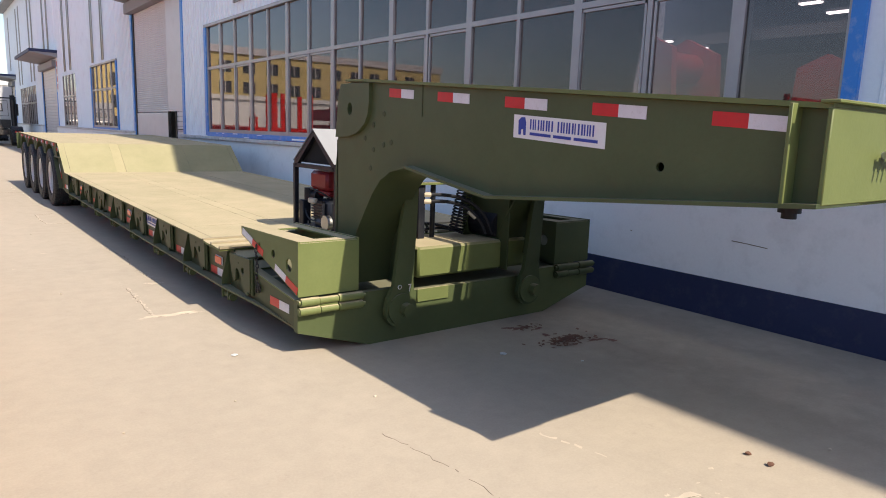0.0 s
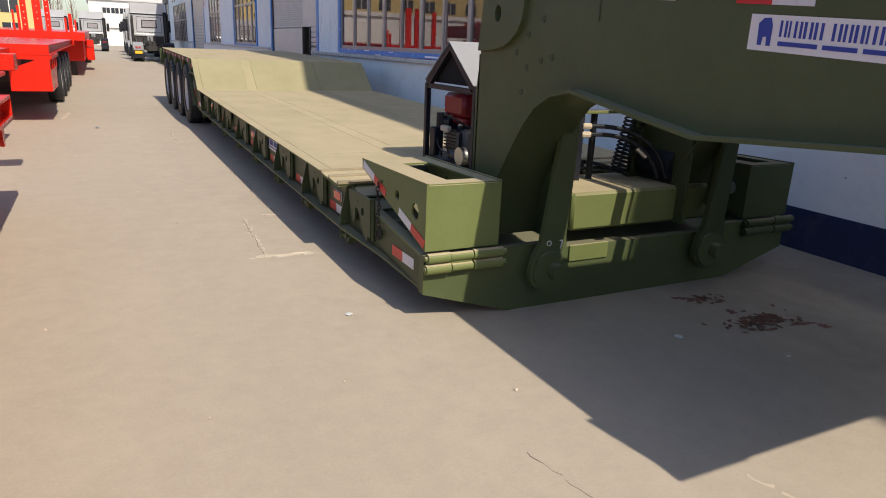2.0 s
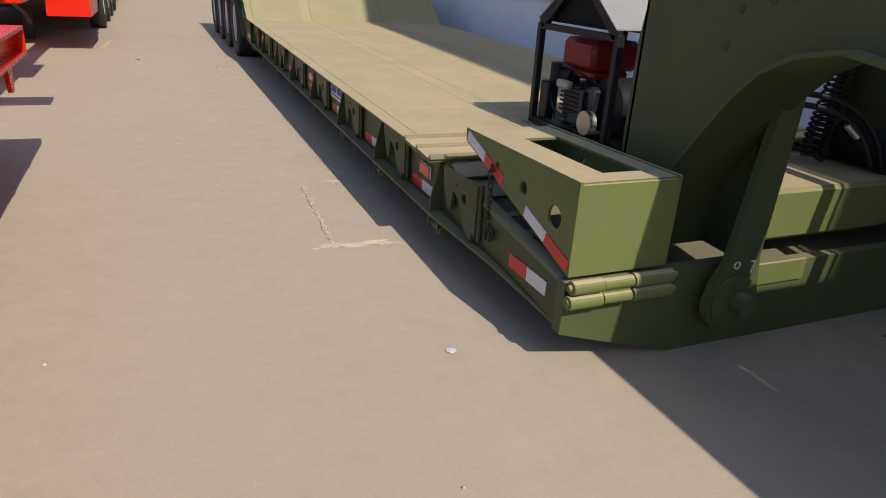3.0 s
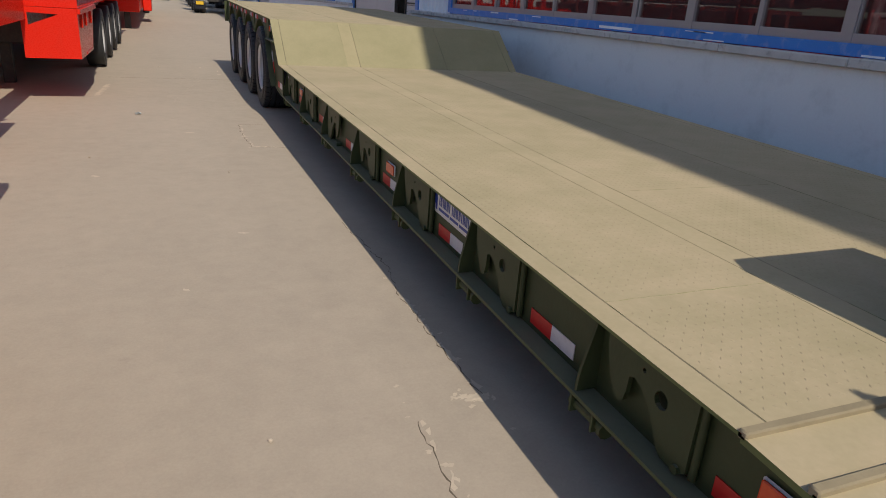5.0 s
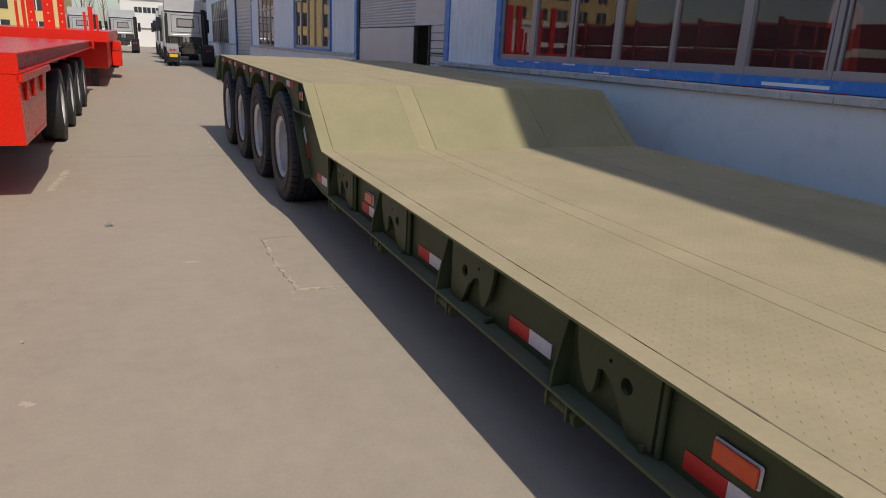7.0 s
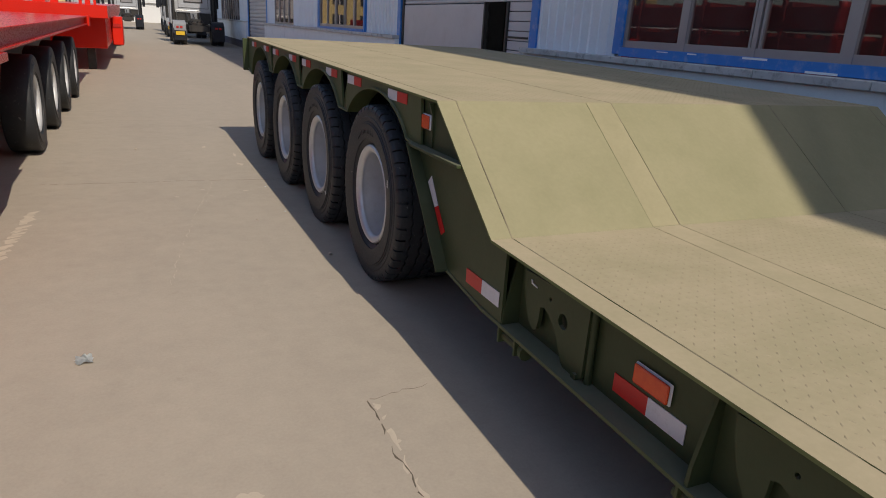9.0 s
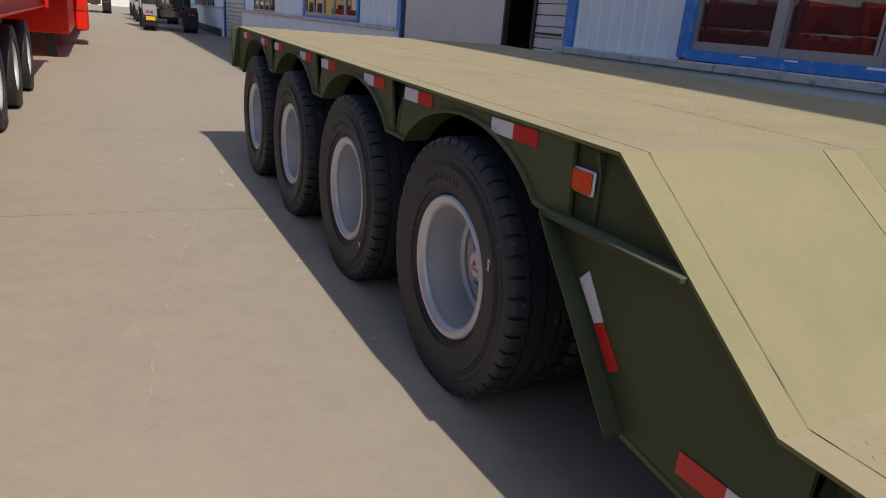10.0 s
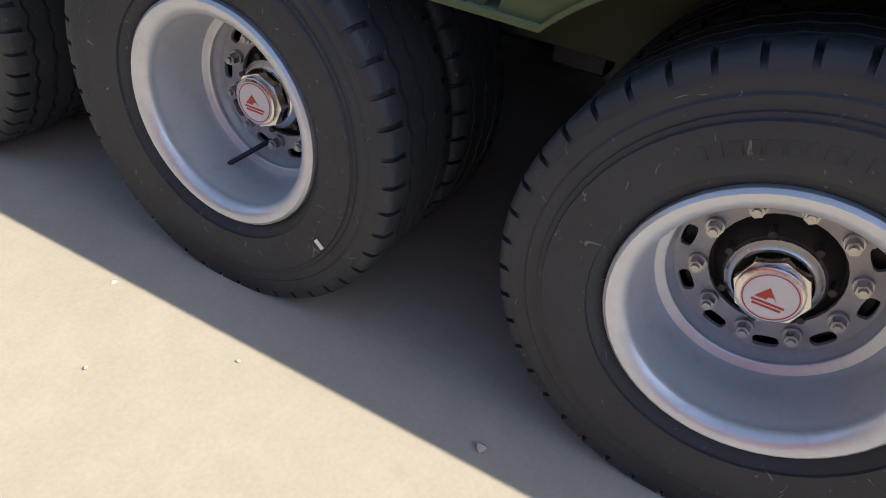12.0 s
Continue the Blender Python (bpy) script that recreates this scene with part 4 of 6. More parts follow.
def tread(x0, x1, y0, y1, z, rise=0.0016):
    """Raised lozenges of the chequer plate, alternating in direction."""
    p = 0.041
    nx, ny = int((x1 - x0) / p), int((y1 - y0) / p)
    ii, jj = np.meshgrid(np.arange(nx), np.arange(ny), indexing="ij")
    ii, jj = ii.ravel(), jj.ravel()
    cx, cy = x0 + (ii + 0.5) * p, y0 + (jj + 0.5) * p
    a = np.where((ii + jj) % 2 == 0, 0.62, -0.62)
    ca, sa = np.cos(a), np.sin(a)
    zz = z + LEAN * (cy - 13.14)
    shape = ((-0.0115, 0, 0), (0, -0.0042, 0), (0.0115, 0, 0), (0, 0.0042, 0), (0, 0, rise))
    vs = np.stack([np.stack([cx + u * sa + v * ca, cy + u * ca - v * sa, zz + w], -1) for u, v, w in shape], 1).reshape(-1, 3)
    k = np.arange(len(cx))[:, None] * 5
    fs = np.concatenate([k + np.array(f) for f in ((0, 1, 4), (1, 2, 4), (2, 3, 4), (3, 0, 4))])
    return vs, fs


for y0, y1, z, rise, paint in ((YF + 0.05, YS0 - 0.03, LOW, 0.0018, LUG), (YS1 + 0.06, YR - 0.1, HIGH, 0.0014, LUG)):
    vs_all, fs_all, base = [], [], 0
    for x0, x1, cut in ((0.125, 0.86, 6.39), (1.06, 2.19, 7.62), (2.40, 3.12, 6.39)):
        for ya, yb in ([(y0, cut - 0.045), (cut + 0.045, y1)] if z == LOW else [(y0, y1)]):
            v, f = tread(x0, x1, ya, yb, z, rise)
            vs_all.append(v), fs_all.append(f + base)
            base += len(v)
    me = bpy.data.meshes.new("chequer_relief")
    me.from_pydata((np.concatenate(vs_all) - np.array((MID, 12.0, 0.0))).tolist(), [], np.concatenate(fs_all).tolist())
    me.materials.append(paint)
    lugs = new("chequer_relief", me)
    lugs.parent = trailer
    tagged(lugs, "raised chequer pattern of the deck", kind="stuff")

# cross welds where two sheets meet
for xa, xb, y in ((0.106, 1.026, 6.39), (1.036, 2.218, 7.62), (2.228, 3.144, 6.39)):
    bm = bmesh.new()
    rnd = random.Random(int(y * 10 + xa * 100))
    n = int((xb - xa) / 0.04)
    tube(bm, [(xa + (xb - xa) * i / n, y + rnd.uniform(-0.003, 0.003), LOW - 0.001 + rnd.uniform(-0.001, 0.0005)) for i in range(n + 1)], 0.0022, 6)
    part("weld_bead", bm, GREEN, trailer, smooth=False, lean=True)

# front lip of the deck: three round bars with short falling strips between them
for k in range(3):
    y, z = YF - 0.212 * k, LOW - 0.006 - 0.002 * k
    bm = bmesh.new()
    box(bm, 0.0, 0.90, y - 0.016, y + 0.016, z - 0.012, z + 0.016, 0.005)
    part("lip_bar", bm, SEAM, trailer, "dusty round bar", lean=True)
    bm = bmesh.new()
    box(bm, W - 0.90, W, y - 0.016, y + 0.016, z - 0.012, z + 0.016, 0.005)
    part("lip_bar", bm, SEAM, trailer, "dusty round bar", lean=True)
    if k < 2:
        bm = bmesh.new()
        plate(bm, "x", [(y, z), (y - 0.212, z - 0.010), (y - 0.212, z - 0.03), (y, z - 0.02)], 0.0, W)
        part("lip_strip", bm, GREEN, trailer, smooth=False, lean=True)
# dropped platform in front of the lip
bm = bmesh.new()
plate(bm, "x", [(5.20, 0.54), (4.42, 0.37), (3.99, 0.32), (3.99, 0.24), (5.20, 0.27)], 0.15, W - 0.15)
part("front_platform", bm, GREEN_SHADED, trailer, smooth=False)
for ya, yb, za, zb in ((5.25, 5.05, 0.592, 0.552), (5.09, 4.88, 0.525, 0.488), (4.92, 4.70, 0.465, 0.435), (4.74, 4.50, 0.418, 0.398)):
    bm = bmesh.new()
    plate(bm, "x", [(ya, za), (yb, zb), (yb, zb - 0.012), (ya, za - 0.012)], 0.125, 1.0)
    part("step_plate", bm, GREEN, trailer, smooth=False)

# side beams, in olives that carry the shade of the sides
for side in (0, 1):
    fx = (lambda x: x) if side == 0 else (lambda x: W - x)

    def sx(a, b):
        return sorted((fx(a), fx(b)))

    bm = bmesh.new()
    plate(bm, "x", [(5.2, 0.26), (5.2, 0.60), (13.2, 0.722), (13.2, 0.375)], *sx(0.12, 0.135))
    part("side_web", bm, GREEN_SHADED, trailer, smooth=False, lean=False)
    bm = bmesh.new()
    plate(bm, "x", [(3.986, 0.20), (3.986, 0.412), (4.70, 0.485), (5.14, 0.533), (5.18, 0.588), (5.4, 0.59), (5.4, 0.258), (4.45, 0.235)], *sx(0.115, 0.1195))
    part("side_web", bm, GREEN_SHADED, trailer, smooth=False)
    bm = bmesh.new()
    plate(bm, "x", [(3.987, 0.413), (4.70, 0.486), (5.15, 0.534), (5.15, 0.546), (4.70, 0.498), (3.987, 0.425)], *sx(0.113, 0.19))
    part("side_flange", bm, GREEN, trailer, smooth=False)
    bm = bmesh.new()
    rails = []
    for y, z, x in ((3.99, 0.205, 0.115), (4.55, 0.240, 0.085), (5.25, 0.262, 0.03), (13.25, 0.379, 0.03), (13.64, 0.425, 0.03)):
        rails.append([bm.verts.new((fx(u), y, z + w)) for u, w in ((x, 0), (0.26, 0), (0.26, 0.015), (x, 0.015))])
    for g, h in zip(rails, rails[1:]):
        for i in range(4):
            bm.faces.new((g[i], g[(i + 1) % 4], h[(i + 1) % 4], h[i]))
    bm.faces.new(rails[0])
    bm.faces.new(rails[-1])
    part("bottom_flange", bm, GREEN_HALF_SHADED, trailer, smooth=False)
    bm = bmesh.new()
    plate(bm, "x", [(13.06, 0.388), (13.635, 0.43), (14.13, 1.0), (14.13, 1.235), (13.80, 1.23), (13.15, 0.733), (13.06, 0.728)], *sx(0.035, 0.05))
    part("neck_web", bm, GREEN_SHADED, trailer, smooth=False, lean=False)
    bm = bmesh.new()
    box(bm, *sx(-0.022, 0.036), 13.475, 14.10, 0.980, 0.998, 0.003)
    part("shelf", bm, GREEN_SHADED, trailer)
    bm = bmesh.new()
    plate(bm, "y", [(fx(0.036), 1.004), (fx(0.036), 1.226), (fx(0.004), 1.226), (fx(0.024), 1.16), (fx(0.026), 1.004)], 13.885, 13.897)
    part("gusset", bm, GREEN_SHADED, trailer, smooth=False)
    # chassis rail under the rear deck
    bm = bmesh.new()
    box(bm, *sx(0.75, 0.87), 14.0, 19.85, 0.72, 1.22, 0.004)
    part("chassis_rail", bm, GREEN_SHADED, trailer)
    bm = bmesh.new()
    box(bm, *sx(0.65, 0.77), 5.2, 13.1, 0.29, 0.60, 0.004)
    part("chassis_rail", bm, GREEN_SHADED, trailer)

    # skirt with four wheel arches
    WY = [14.757, 16.155, 17.553, 18.95]
    rows = []
    for k, wy in enumerate(WY):
        lo = 0.995 + 0.019 * k
        run = []
        for i in range(29):
            a = math.pi * (0.83 - 0.66 * i / 28)
            run.append((wy + 0.665 * math.cos(a), min(1.217 + 0.020 * k, lo + 0.208 * (math.sin(a) - 0.51) / 0.49)))
        rows.append((lo, run))
    arch = [(14.10, 0.985)]
    for k, (lo, run) in enumerate(rows):
        top = 1.226 + LEAN * (WY[k] - 13.14)
        arch += run
        left = [(14.0, 1.0), (14.10, 0.99)] if k == 0 else [((WY[k - 1] + WY[k]) / 2 + 0.035, lo - 0.008)]
        right = [(19.62, 0.90), (19.90, 0.95)] if k == 3 else [((WY[k] + WY[k + 1]) / 2 - 0.03, lo)]
        tl = 14.02 if k == 0 else left[0][0] + 0.065
        tr = 19.90 if k == 3 else right[0][0] - 0.06
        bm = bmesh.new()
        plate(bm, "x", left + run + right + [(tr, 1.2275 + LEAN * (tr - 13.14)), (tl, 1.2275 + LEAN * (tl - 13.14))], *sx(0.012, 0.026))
        part("wheel_skirt", bm, GREEN_HALF_SHADED, trailer, "olive arched side skirt over a wheel", smooth=False)
        if k < 3:
            m = (WY[k] + WY[k + 1]) / 2
            arch += [(m - 0.11, lo), (m + 0.11, lo + 0.003)]
            part("recess_plate", boxed(*sx(0.075, 0.085), m - 0.13, m + 0.13, lo, top, 0.0), GREEN_SHADED, trailer)
            bm = bmesh.new()
            tube(bm, [(fx(0.045), m - 0.05, top - 0.005), (fx(0.03), m - 0.01, lo + 0.12), (fx(0.03), m + 0.012, lo + 0.014)], 0.014, 8)
            part("arch_rib", bm, GREEN_HALF_SHADED, trailer)
    arch += [(19.62, 0.90), (19.90, 0.95)]
    # rolled lips that follow the arches and the slanted leg
    for nm, line, x_out in (("arch_lip", arch, -0.003), ("leg_flange", [(13.625, 0.43), (13.86, 0.71), (14.10, 0.985)], -0.03)):
        bm = bmesh.new()
        prev = None
        for y, z in line:
            cur = [bm.verts.new((fx(x_out), y, z)), bm.verts.new((fx(0.13), y, z)), bm.verts.new((fx(0.13), y + 0.002, z + 0.012)), bm.verts.new((fx(x_out), y + 0.002, z + 0.012))]
            if prev:
                for i in range(4):
                    bm.faces.new((prev[i], prev[(i + 1) % 4], cur[(i + 1) % 4], cur[i]))
            else:
                bm.faces.new(cur)
            prev = cur
        bm.faces.new(prev)
        part(nm, bm, GREEN_HALF_SHADED if nm == "arch_lip" else GREEN_SHADED, trailer)

    # fold-out brackets, gussets, lashing lugs
    B0 = [4.950 + 1.1115 * k for k in range(8)]
    for k, y in enumerate(B0):
        dz = -0.024 + 0.0114 * (y - 6.0)
        o = [(0.25, 0.615), (-0.20, 0.628), (-0.195, 0.345), (-0.15, 0.322), (-0.085, 0.325), (-0.06, 0.345), (-0.03, 0.40), (0.0, 0.45), (0.05, 0.495), (0.09, 0.51), (0.115, 0.50), (0.119, 0.44),
             (0.13, 0.40), (0.155, 0.385), (0.18, 0.40), (0.215, 0.46), (0.245, 0.55)]
        m = -1 if k == 5 else 1  # one bracket is folded the other way
        o = [(y + m * u + (0.05 if m < 0 else 0.0), v + dz) for u, v in o]
        bm = bmesh.new()
        plate(bm, "x", o, *sx(0.083, 0.101), [ring(y - 0.045 if m > 0 else y + 0.095, 0.507 + dz, 0.031, 16), ring(y + 0.05 * m, 0.560 + dz, 0.009, 8)])
        br = part("swing_bracket", bm, GREEN_SHADED, trailer, "olive hooked steel bracket with a round hole", smooth=False)
        bm = bmesh.new()
        h = y - 0.208 if m > 0 else y + 0.258
        cyl(bm, (fx(0.104), h, 0.33 + dz), (fx(0.104), h, 0.635 + dz), 0.014, 10)
        part("hinge_pin", bm, GREEN_SHADED, br)
        bm = bmesh.new()
        cyl(bm, (fx(0.072), y - 0.16, 0.338 + dz), (fx(0.115), y - 0.16, 0.338 + dz), 0.016, 10)
        part("bolt", bm, GREEN_SHADED, br)
        bm = bmesh.new()
        plate(bm, "y", [(fx(0.12), 0.65 + dz), (fx(0.10), 0.65 + dz), (fx(0.042), 0.40 + dz), (fx(0.036), 0.325 + dz), (fx(0.12), 0.325 + dz)], y + 0.322, y + 0.336)
        part("gusset", bm, GREEN_SHADED, trailer, smooth=False)
        # roller lug under the flange
        bm = bmesh.new()
        zz = 0.238 + 0.0152 * (y - 4)
        for d in (-0.07, 0.07):
            box(bm, *sx(0.05, 0.13), y + 0.30 + d - 0.006, y + 0.30 + d + 0.006, zz - 0.085, zz + 0.006, 0.002)
        cyl(bm, (fx(0.085), y + 0.30 - 0.10, zz - 0.055), (fx(0.085), y + 0.30 + 0.10, zz - 0.055), 0.022, 12)
        cyl(bm, (fx(0.085), y + 0.30 - 0.12, zz - 0.055), (fx(0.085), y + 0.30 - 0.10, zz - 0.055), 0.034, 10)
        part("lashing_lug", bm, GREEN_HALF_SHADED, trailer)


# scratch in the paint of a bracket
bm = bmesh.new()
plate(bm, "x", [(12.924, 0.644), (12.917, 0.644), (12.912, 0.633), (12.876, 0.627), (12.876, 0.622), (12.919, 0.627)], 0.0795, 0.0828)
part("paint_scratch", bm, WHITE, trailer, "bare scratch in the olive paint", smooth=False)
# tapes, lamps and sign on the side
def tape_pair(y, z, x, half=0.2, h=0.03, flip=False, parent=trailer):
    for s, mat in ((1, TAPE_R), (-1, TAPE_W)):
        s = -s if flip else s
        b = bmesh.new()
        a, c = sorted((y, y + s * half))
        plate(b, "x", [(a, z - h), (c, z - h), (c, z + h), (a, z + h)], x - 0.0035, x)
        part("reflective_tape", b, mat, parent, "red reflective tape" if mat is TAPE_R else "white reflective tape", smooth=False)


for k in range(7):
    y = 5.613 + 1.1025 * k
    tape_pair(y, 0.340 + 0.0178 * (y - 5.6), 0.1195, 0.172, 0.034)
tape_pair(13.248, 0.491, 0.0345, 0.16, 0.034)
# slanted pair on the neck web
for q, mat in (([(13.92, 0.82), (13.88, 0.86), (13.78, 0.73), (13.82, 0.71)], TAPE_W), ([(13.82, 0.708), (13.78, 0.728), (13.68, 0.62), (13.72, 0.59)], TAPE_R)):
    bm = bmesh.new()
    plate(bm, "x", q, 0.031, 0.0345)
    part("reflective_tape", bm, mat, trailer, "reflective tape", smooth=False)
for y in (14.37, 15.21, 15.80, 16.64, 17.20, 18.04, 18.60, 19.44):
    z = 1.207 + 0.0125 * (y - 14.37)
    tape_pair(y, z, 0.0115, 0.155, 0.028, flip=True)


def side_lamp(y, z, x):
    b = boxed(x - 0.012, x, y - 0.087, y + 0.087, z - 0.039, z + 0.039, 0.006)
    l = part("side_lamp", b, WHITE, trailer, "amber marker lamp in a pale frame")
    part("lens", boxed(x - 0.019, x - 0.0125, y - 0.081, y + 0.081, z - 0.034, z + 0.034, 0.005), AMBER, l, "amber plastic lens")


for y, z in ((5.552, 0.453), (8.902, 0.506), (12.215, 0.551)):
    side_lamp(y, z, 0.1195)
side_lamp(13.998, 1.124, 0.034)


def word_sign(name, y_hi, y_lo, z_hi0, z_lo0, slope, x, parent):
    """A white plate with a blue emblem and rows of plain bars in place of its words. slope: rise in z for each metre of y."""
    L, Hh = y_hi - y_lo, z_hi0 - z_lo0

    def quad(u0, u1, v0, v1, dx):
        b = bmesh.new()
        o = []
        for u, v in ((u0, v0), (u1, v0), (u1, v1), (u0, v1)):
            yy = y_hi - u * L
            o.append((yy, z_hi0 - v * Hh - (y_hi - yy) * slope))
        plate(b, "x", o, x - dx - 0.002, x - dx)
        return b

    s = part(name, quad(0, 1, 0, 1, 0.0), WHITE, parent, "white sign plate with blue printing", smooth=False)
    b = bmesh.new()
    o = []
    for u, v in ((0.06, 0.25), (0.09, 0.10), (0.135, 0.08), (0.15, 0.3), (0.15, 0.85), (0.125, 0.85), (0.12, 0.6), (0.095, 0.62), (0.09, 0.85), (0.065, 0.85)):
        yy = y_hi - u * L
        o.append((yy, z_hi0 - v * Hh - (y_hi - yy) * slope))
    plate(b, "x", o, x - 0.0045, x - 0.002)
    part("emblem", b, SIGN_BLUE, s, "blue emblem", smooth=False)
    u = 0.20
    for w in (0.045, 0.022, 0.045, 0.05, 0.05, -0.04, 0.05, 0.045, 0.05, 0.022, 0.05, 0.042, 0.045):
        if w > 0:
            for e in ((u, u + 0.3 * w), (u + 0.7 * w, u + w)) if w > 0.03 else ((u, u + 0.45 * w),):
                part("printed_bar", quad(*e, 0.14, 0.58, 0.002), SIGN_BLUE, s, "dark blue printed bar", smooth=False)
            u += w + 0.012
        else:
            u -= w
    for a, c in ((0.20, 0.44), (0.47, 0.66), (0.69, 0.93)):
        part("printed_line", quad(a, c, 0.70, 0.82, 0.002), SIGN_BLUE, s, "dark blue printed line", smooth=False)
    return s


word_sign("sign_plate", 8.125, 7.525, 0.590, 0.465, 0.0147, 0.1195, trailer)

# wheels
first_wheel = None
for k, wy in enumerate((14.757, 16.155, 17.553, 18.95)):
    c = (0.0, wy + 0.003 * (k + 1), 0.549)
    if first_wheel is None:
        first_wheel = part("wheel", rim_mesh(bmesh.new(), c, -0.006, disc=False), RIM, trailer, "deep dished silver steel wheel")
        # disc apart from the rim, its colour holding the shade of the dish
        kids = [part("wheel_disc", disc_mesh(bmesh.new(), c, -0.006), DISC, first_wheel, "grey slotted wheel disc, darkened for the shade in the dish")]
        kids.append(part("tyre", tyre_mesh(bmesh.new(), c, -0.008, r=0.563), RUBBER, first_wheel, "black rubber tyre with blocky tread"))
        kids.append(tagged(part("tread", tread_mesh(bmesh.new(), c, -0.008, r=0.563), RUBBER, first_wheel, "worn blocky tread"), kind="stuff"))
        kids.append(part("inner_tyre", tyre_mesh(bmesh.new(), c, 0.32, r=0.563), RUBBER, first_wheel, "black rubber tyre of the inner wheel"))
        kids.append(tagged(part("inner_tread", tread_mesh(bmesh.new(), c, 0.32, r=0.563), RUBBER, first_wheel, "worn blocky tread"), kind="stuff"))
        kids.append(part("brake_drum", cyl(bmesh.new(), (0.285, wy, c[2]), (0.60, wy, c[2]), 0.21, 28), DARK, first_wheel))
        hub = bmesh.new()
        lathe(hub, [(0.33, 0.135), (0.275, 0.135), (0.26, 0.12), (0.215, 0.105), (0.205, 0.0)], c, 32)
        kids.append(part("hub", hub, DARK, first_wheel, "dark cast hub"))
        cap = bmesh.new()
        lathe(cap, [(0.235, 0.100), (0.205, 0.100), (0.200, 0.094), (0.196, 0.092), (0.192, 0.084), (0.185, 0.082)], c, 36)
        cyl(cap, (0.155, wy, c[2]), (0.19, wy, c[2]), 0.080, 8)
        lathe(cap, [(0.158, 0.071), (0.142, 0.069), (0.139, 0.064), (0.139, 0.0)], c, 32)
        kids.append(part("hub_cap", cap, CHROME, first_wheel, "bright eight-sided hub cap"))
        disc = bmesh.new()
        plate(disc, "x", ring(wy, c[2], 0.060, 28), 0.1365, 0.139)
        kids.append(part("cap_disc", disc, SHUTTER, first_wheel, "white disc with a red emblem", smooth=False))
        em = bmesh.new()
        plate(em, "x", ring(wy, c[2], 0.057, 28), 0.1352, 0.1364, [ring(wy, c[2], 0.0545, 28)])
        plate(em, "x", [(wy + 0.008, c[2] + 0.022), (wy - 0.014, c[2] - 0.006), (wy - 0.006, c[2] + 0.001), (wy + 0.004, c[2] - 0.001), (wy + 0.006, c[2] - 0.008), (wy + 0.030, c[2] - 0.008)], 0.1352, 0.1364)
        for j in range(2):
            z = c[2] - 0.014 - 0.009 * j
            plate(em, "x", [(wy - 0.034 + 0.004 * j, z), (wy + 0.034 - 0.004 * j, z), (wy + 0.034 - 0.004 * j, z - 0.005), (wy - 0.034 + 0.004 * j, z - 0.005)], 0.1352, 0.1364)
        kids.append(part("emblem", em, PRINT_RED, first_wheel, "red triangular emblem", smooth=False))
        for i in range(10):
            a = 2 * math.pi * (i + 0.58) / 10
            by, bz = wy + 0.166 * math.cos(a), c[2] + 0.166 * math.sin(a)
            bt = bmesh.new()
            cyl(bt, (0.235, by, bz), (0.25, by, bz), 0.021, 14)
            cyl(bt, (0.212, by, bz), (0.238, by, bz), 0.0165, 6)
            cyl(bt, (0.202, by, bz), (0.215, by, bz), 0.010, 8)
            kids.append(part("wheel_nut", bt, STEEL, first_wheel))
        for i in range(7):
            a = 2 * math.pi * (i + 0.3) / 7
            by, bz = wy + 0.112 * math.cos(a), c[2] + 0.112 * math.sin(a)
            kids.append(part("hub_bolt", cyl(bmesh.new(), (0.205, by, bz), (0.245, by, bz), 0.0095, 6), DARK, first_wheel))
        tag = bmesh.new()
        plate(tag, "x", [(14.368, 0.682), (14.380, 0.682), (14.380, 0.726), (14.368, 0.726)], -0.0328, -0.0304)
        sticker = part("tyre_label", tag, WHITE, first_wheel, "small white sticker with dark bars", smooth=False)
        for i in range(9):
            z = 0.684 + 0.0042 * i
            part("print_bar", boxed(-0.0333, -0.0329, 14.3685 + (0.003 if i % 3 else 0), 14.377, z, z + (0.0018 if i % 2 else 0.0026)), BLACK, sticker, smooth=False)
        for a0, a1, seed in ((0.95, 1.75, 3),):
            kids.append(tagged(part("moulded_mark", sidewall_marks(bmesh.new(), c, -0.0265, 0.385, a0, a1, 0.028, seed), RUBBER, first_wheel, "raised strokes moulded in the sidewall"), kind="stuff"))
    else:
        w = share("wheel", first_wheel, trailer, (0, wy - 14.757 + 0.003 * k, -0.006 * (k == 1)), "deep dished silver steel wheel")
        for o in kids:
            tagged(share(o.name.split(".")[0], o, w, (0, 0, 0), o.get("label", "")), kind=o.get("kind", ""))
        if k == 1:
            tag = bmesh.new()
            plate(tag, "x", [(15.789, 0.303), (15.797, 0.293), (15.821, 0.313), (15.813, 0.323)], -0.0328, -0.0304)
            t = part("tyre_label", tag, WHITE, w, "small white sticker", smooth=False)
            vb = bmesh.new()
            tube(vb, [(0.29, 16.19, 0.375), (0.22, 16.215, 0.355), (0.15, 16.25, 0.325), (0.12, 16.285, 0.295), (0.115, 16.30, 0.30)], 0.008, 6)
            part("valve_hose", vb, BLACK, w, "black valve extension")
far_wheel = None
for wy in (14.757, 16.155, 17.553, 18.95):
    c = (W, wy, 0.556)
    if far_wheel is None:
        far_wheel = part("wheel", rim_mesh(bmesh.new(), c, W - 0.018, 1.0), RIM, trailer, "deep dished silver steel wheel")
        far_tyre = part("tyre", tyre_mesh(bmesh.new(), c, W, 1.0), RUBBER, far_wheel)
        far_in = part("inner_tyre", tyre_mesh(bmesh.new(), c, W - 0.335, 1.0), RUBBER, far_wheel)
    else:
        w = share("wheel", far_wheel, trailer, (0, wy - 14.757, 0), "deep dished silver steel wheel")
        share("tyre", far_tyre, w, (0, 0, 0))
        share("inner_tyre", far_in, w, (0, 0, 0))
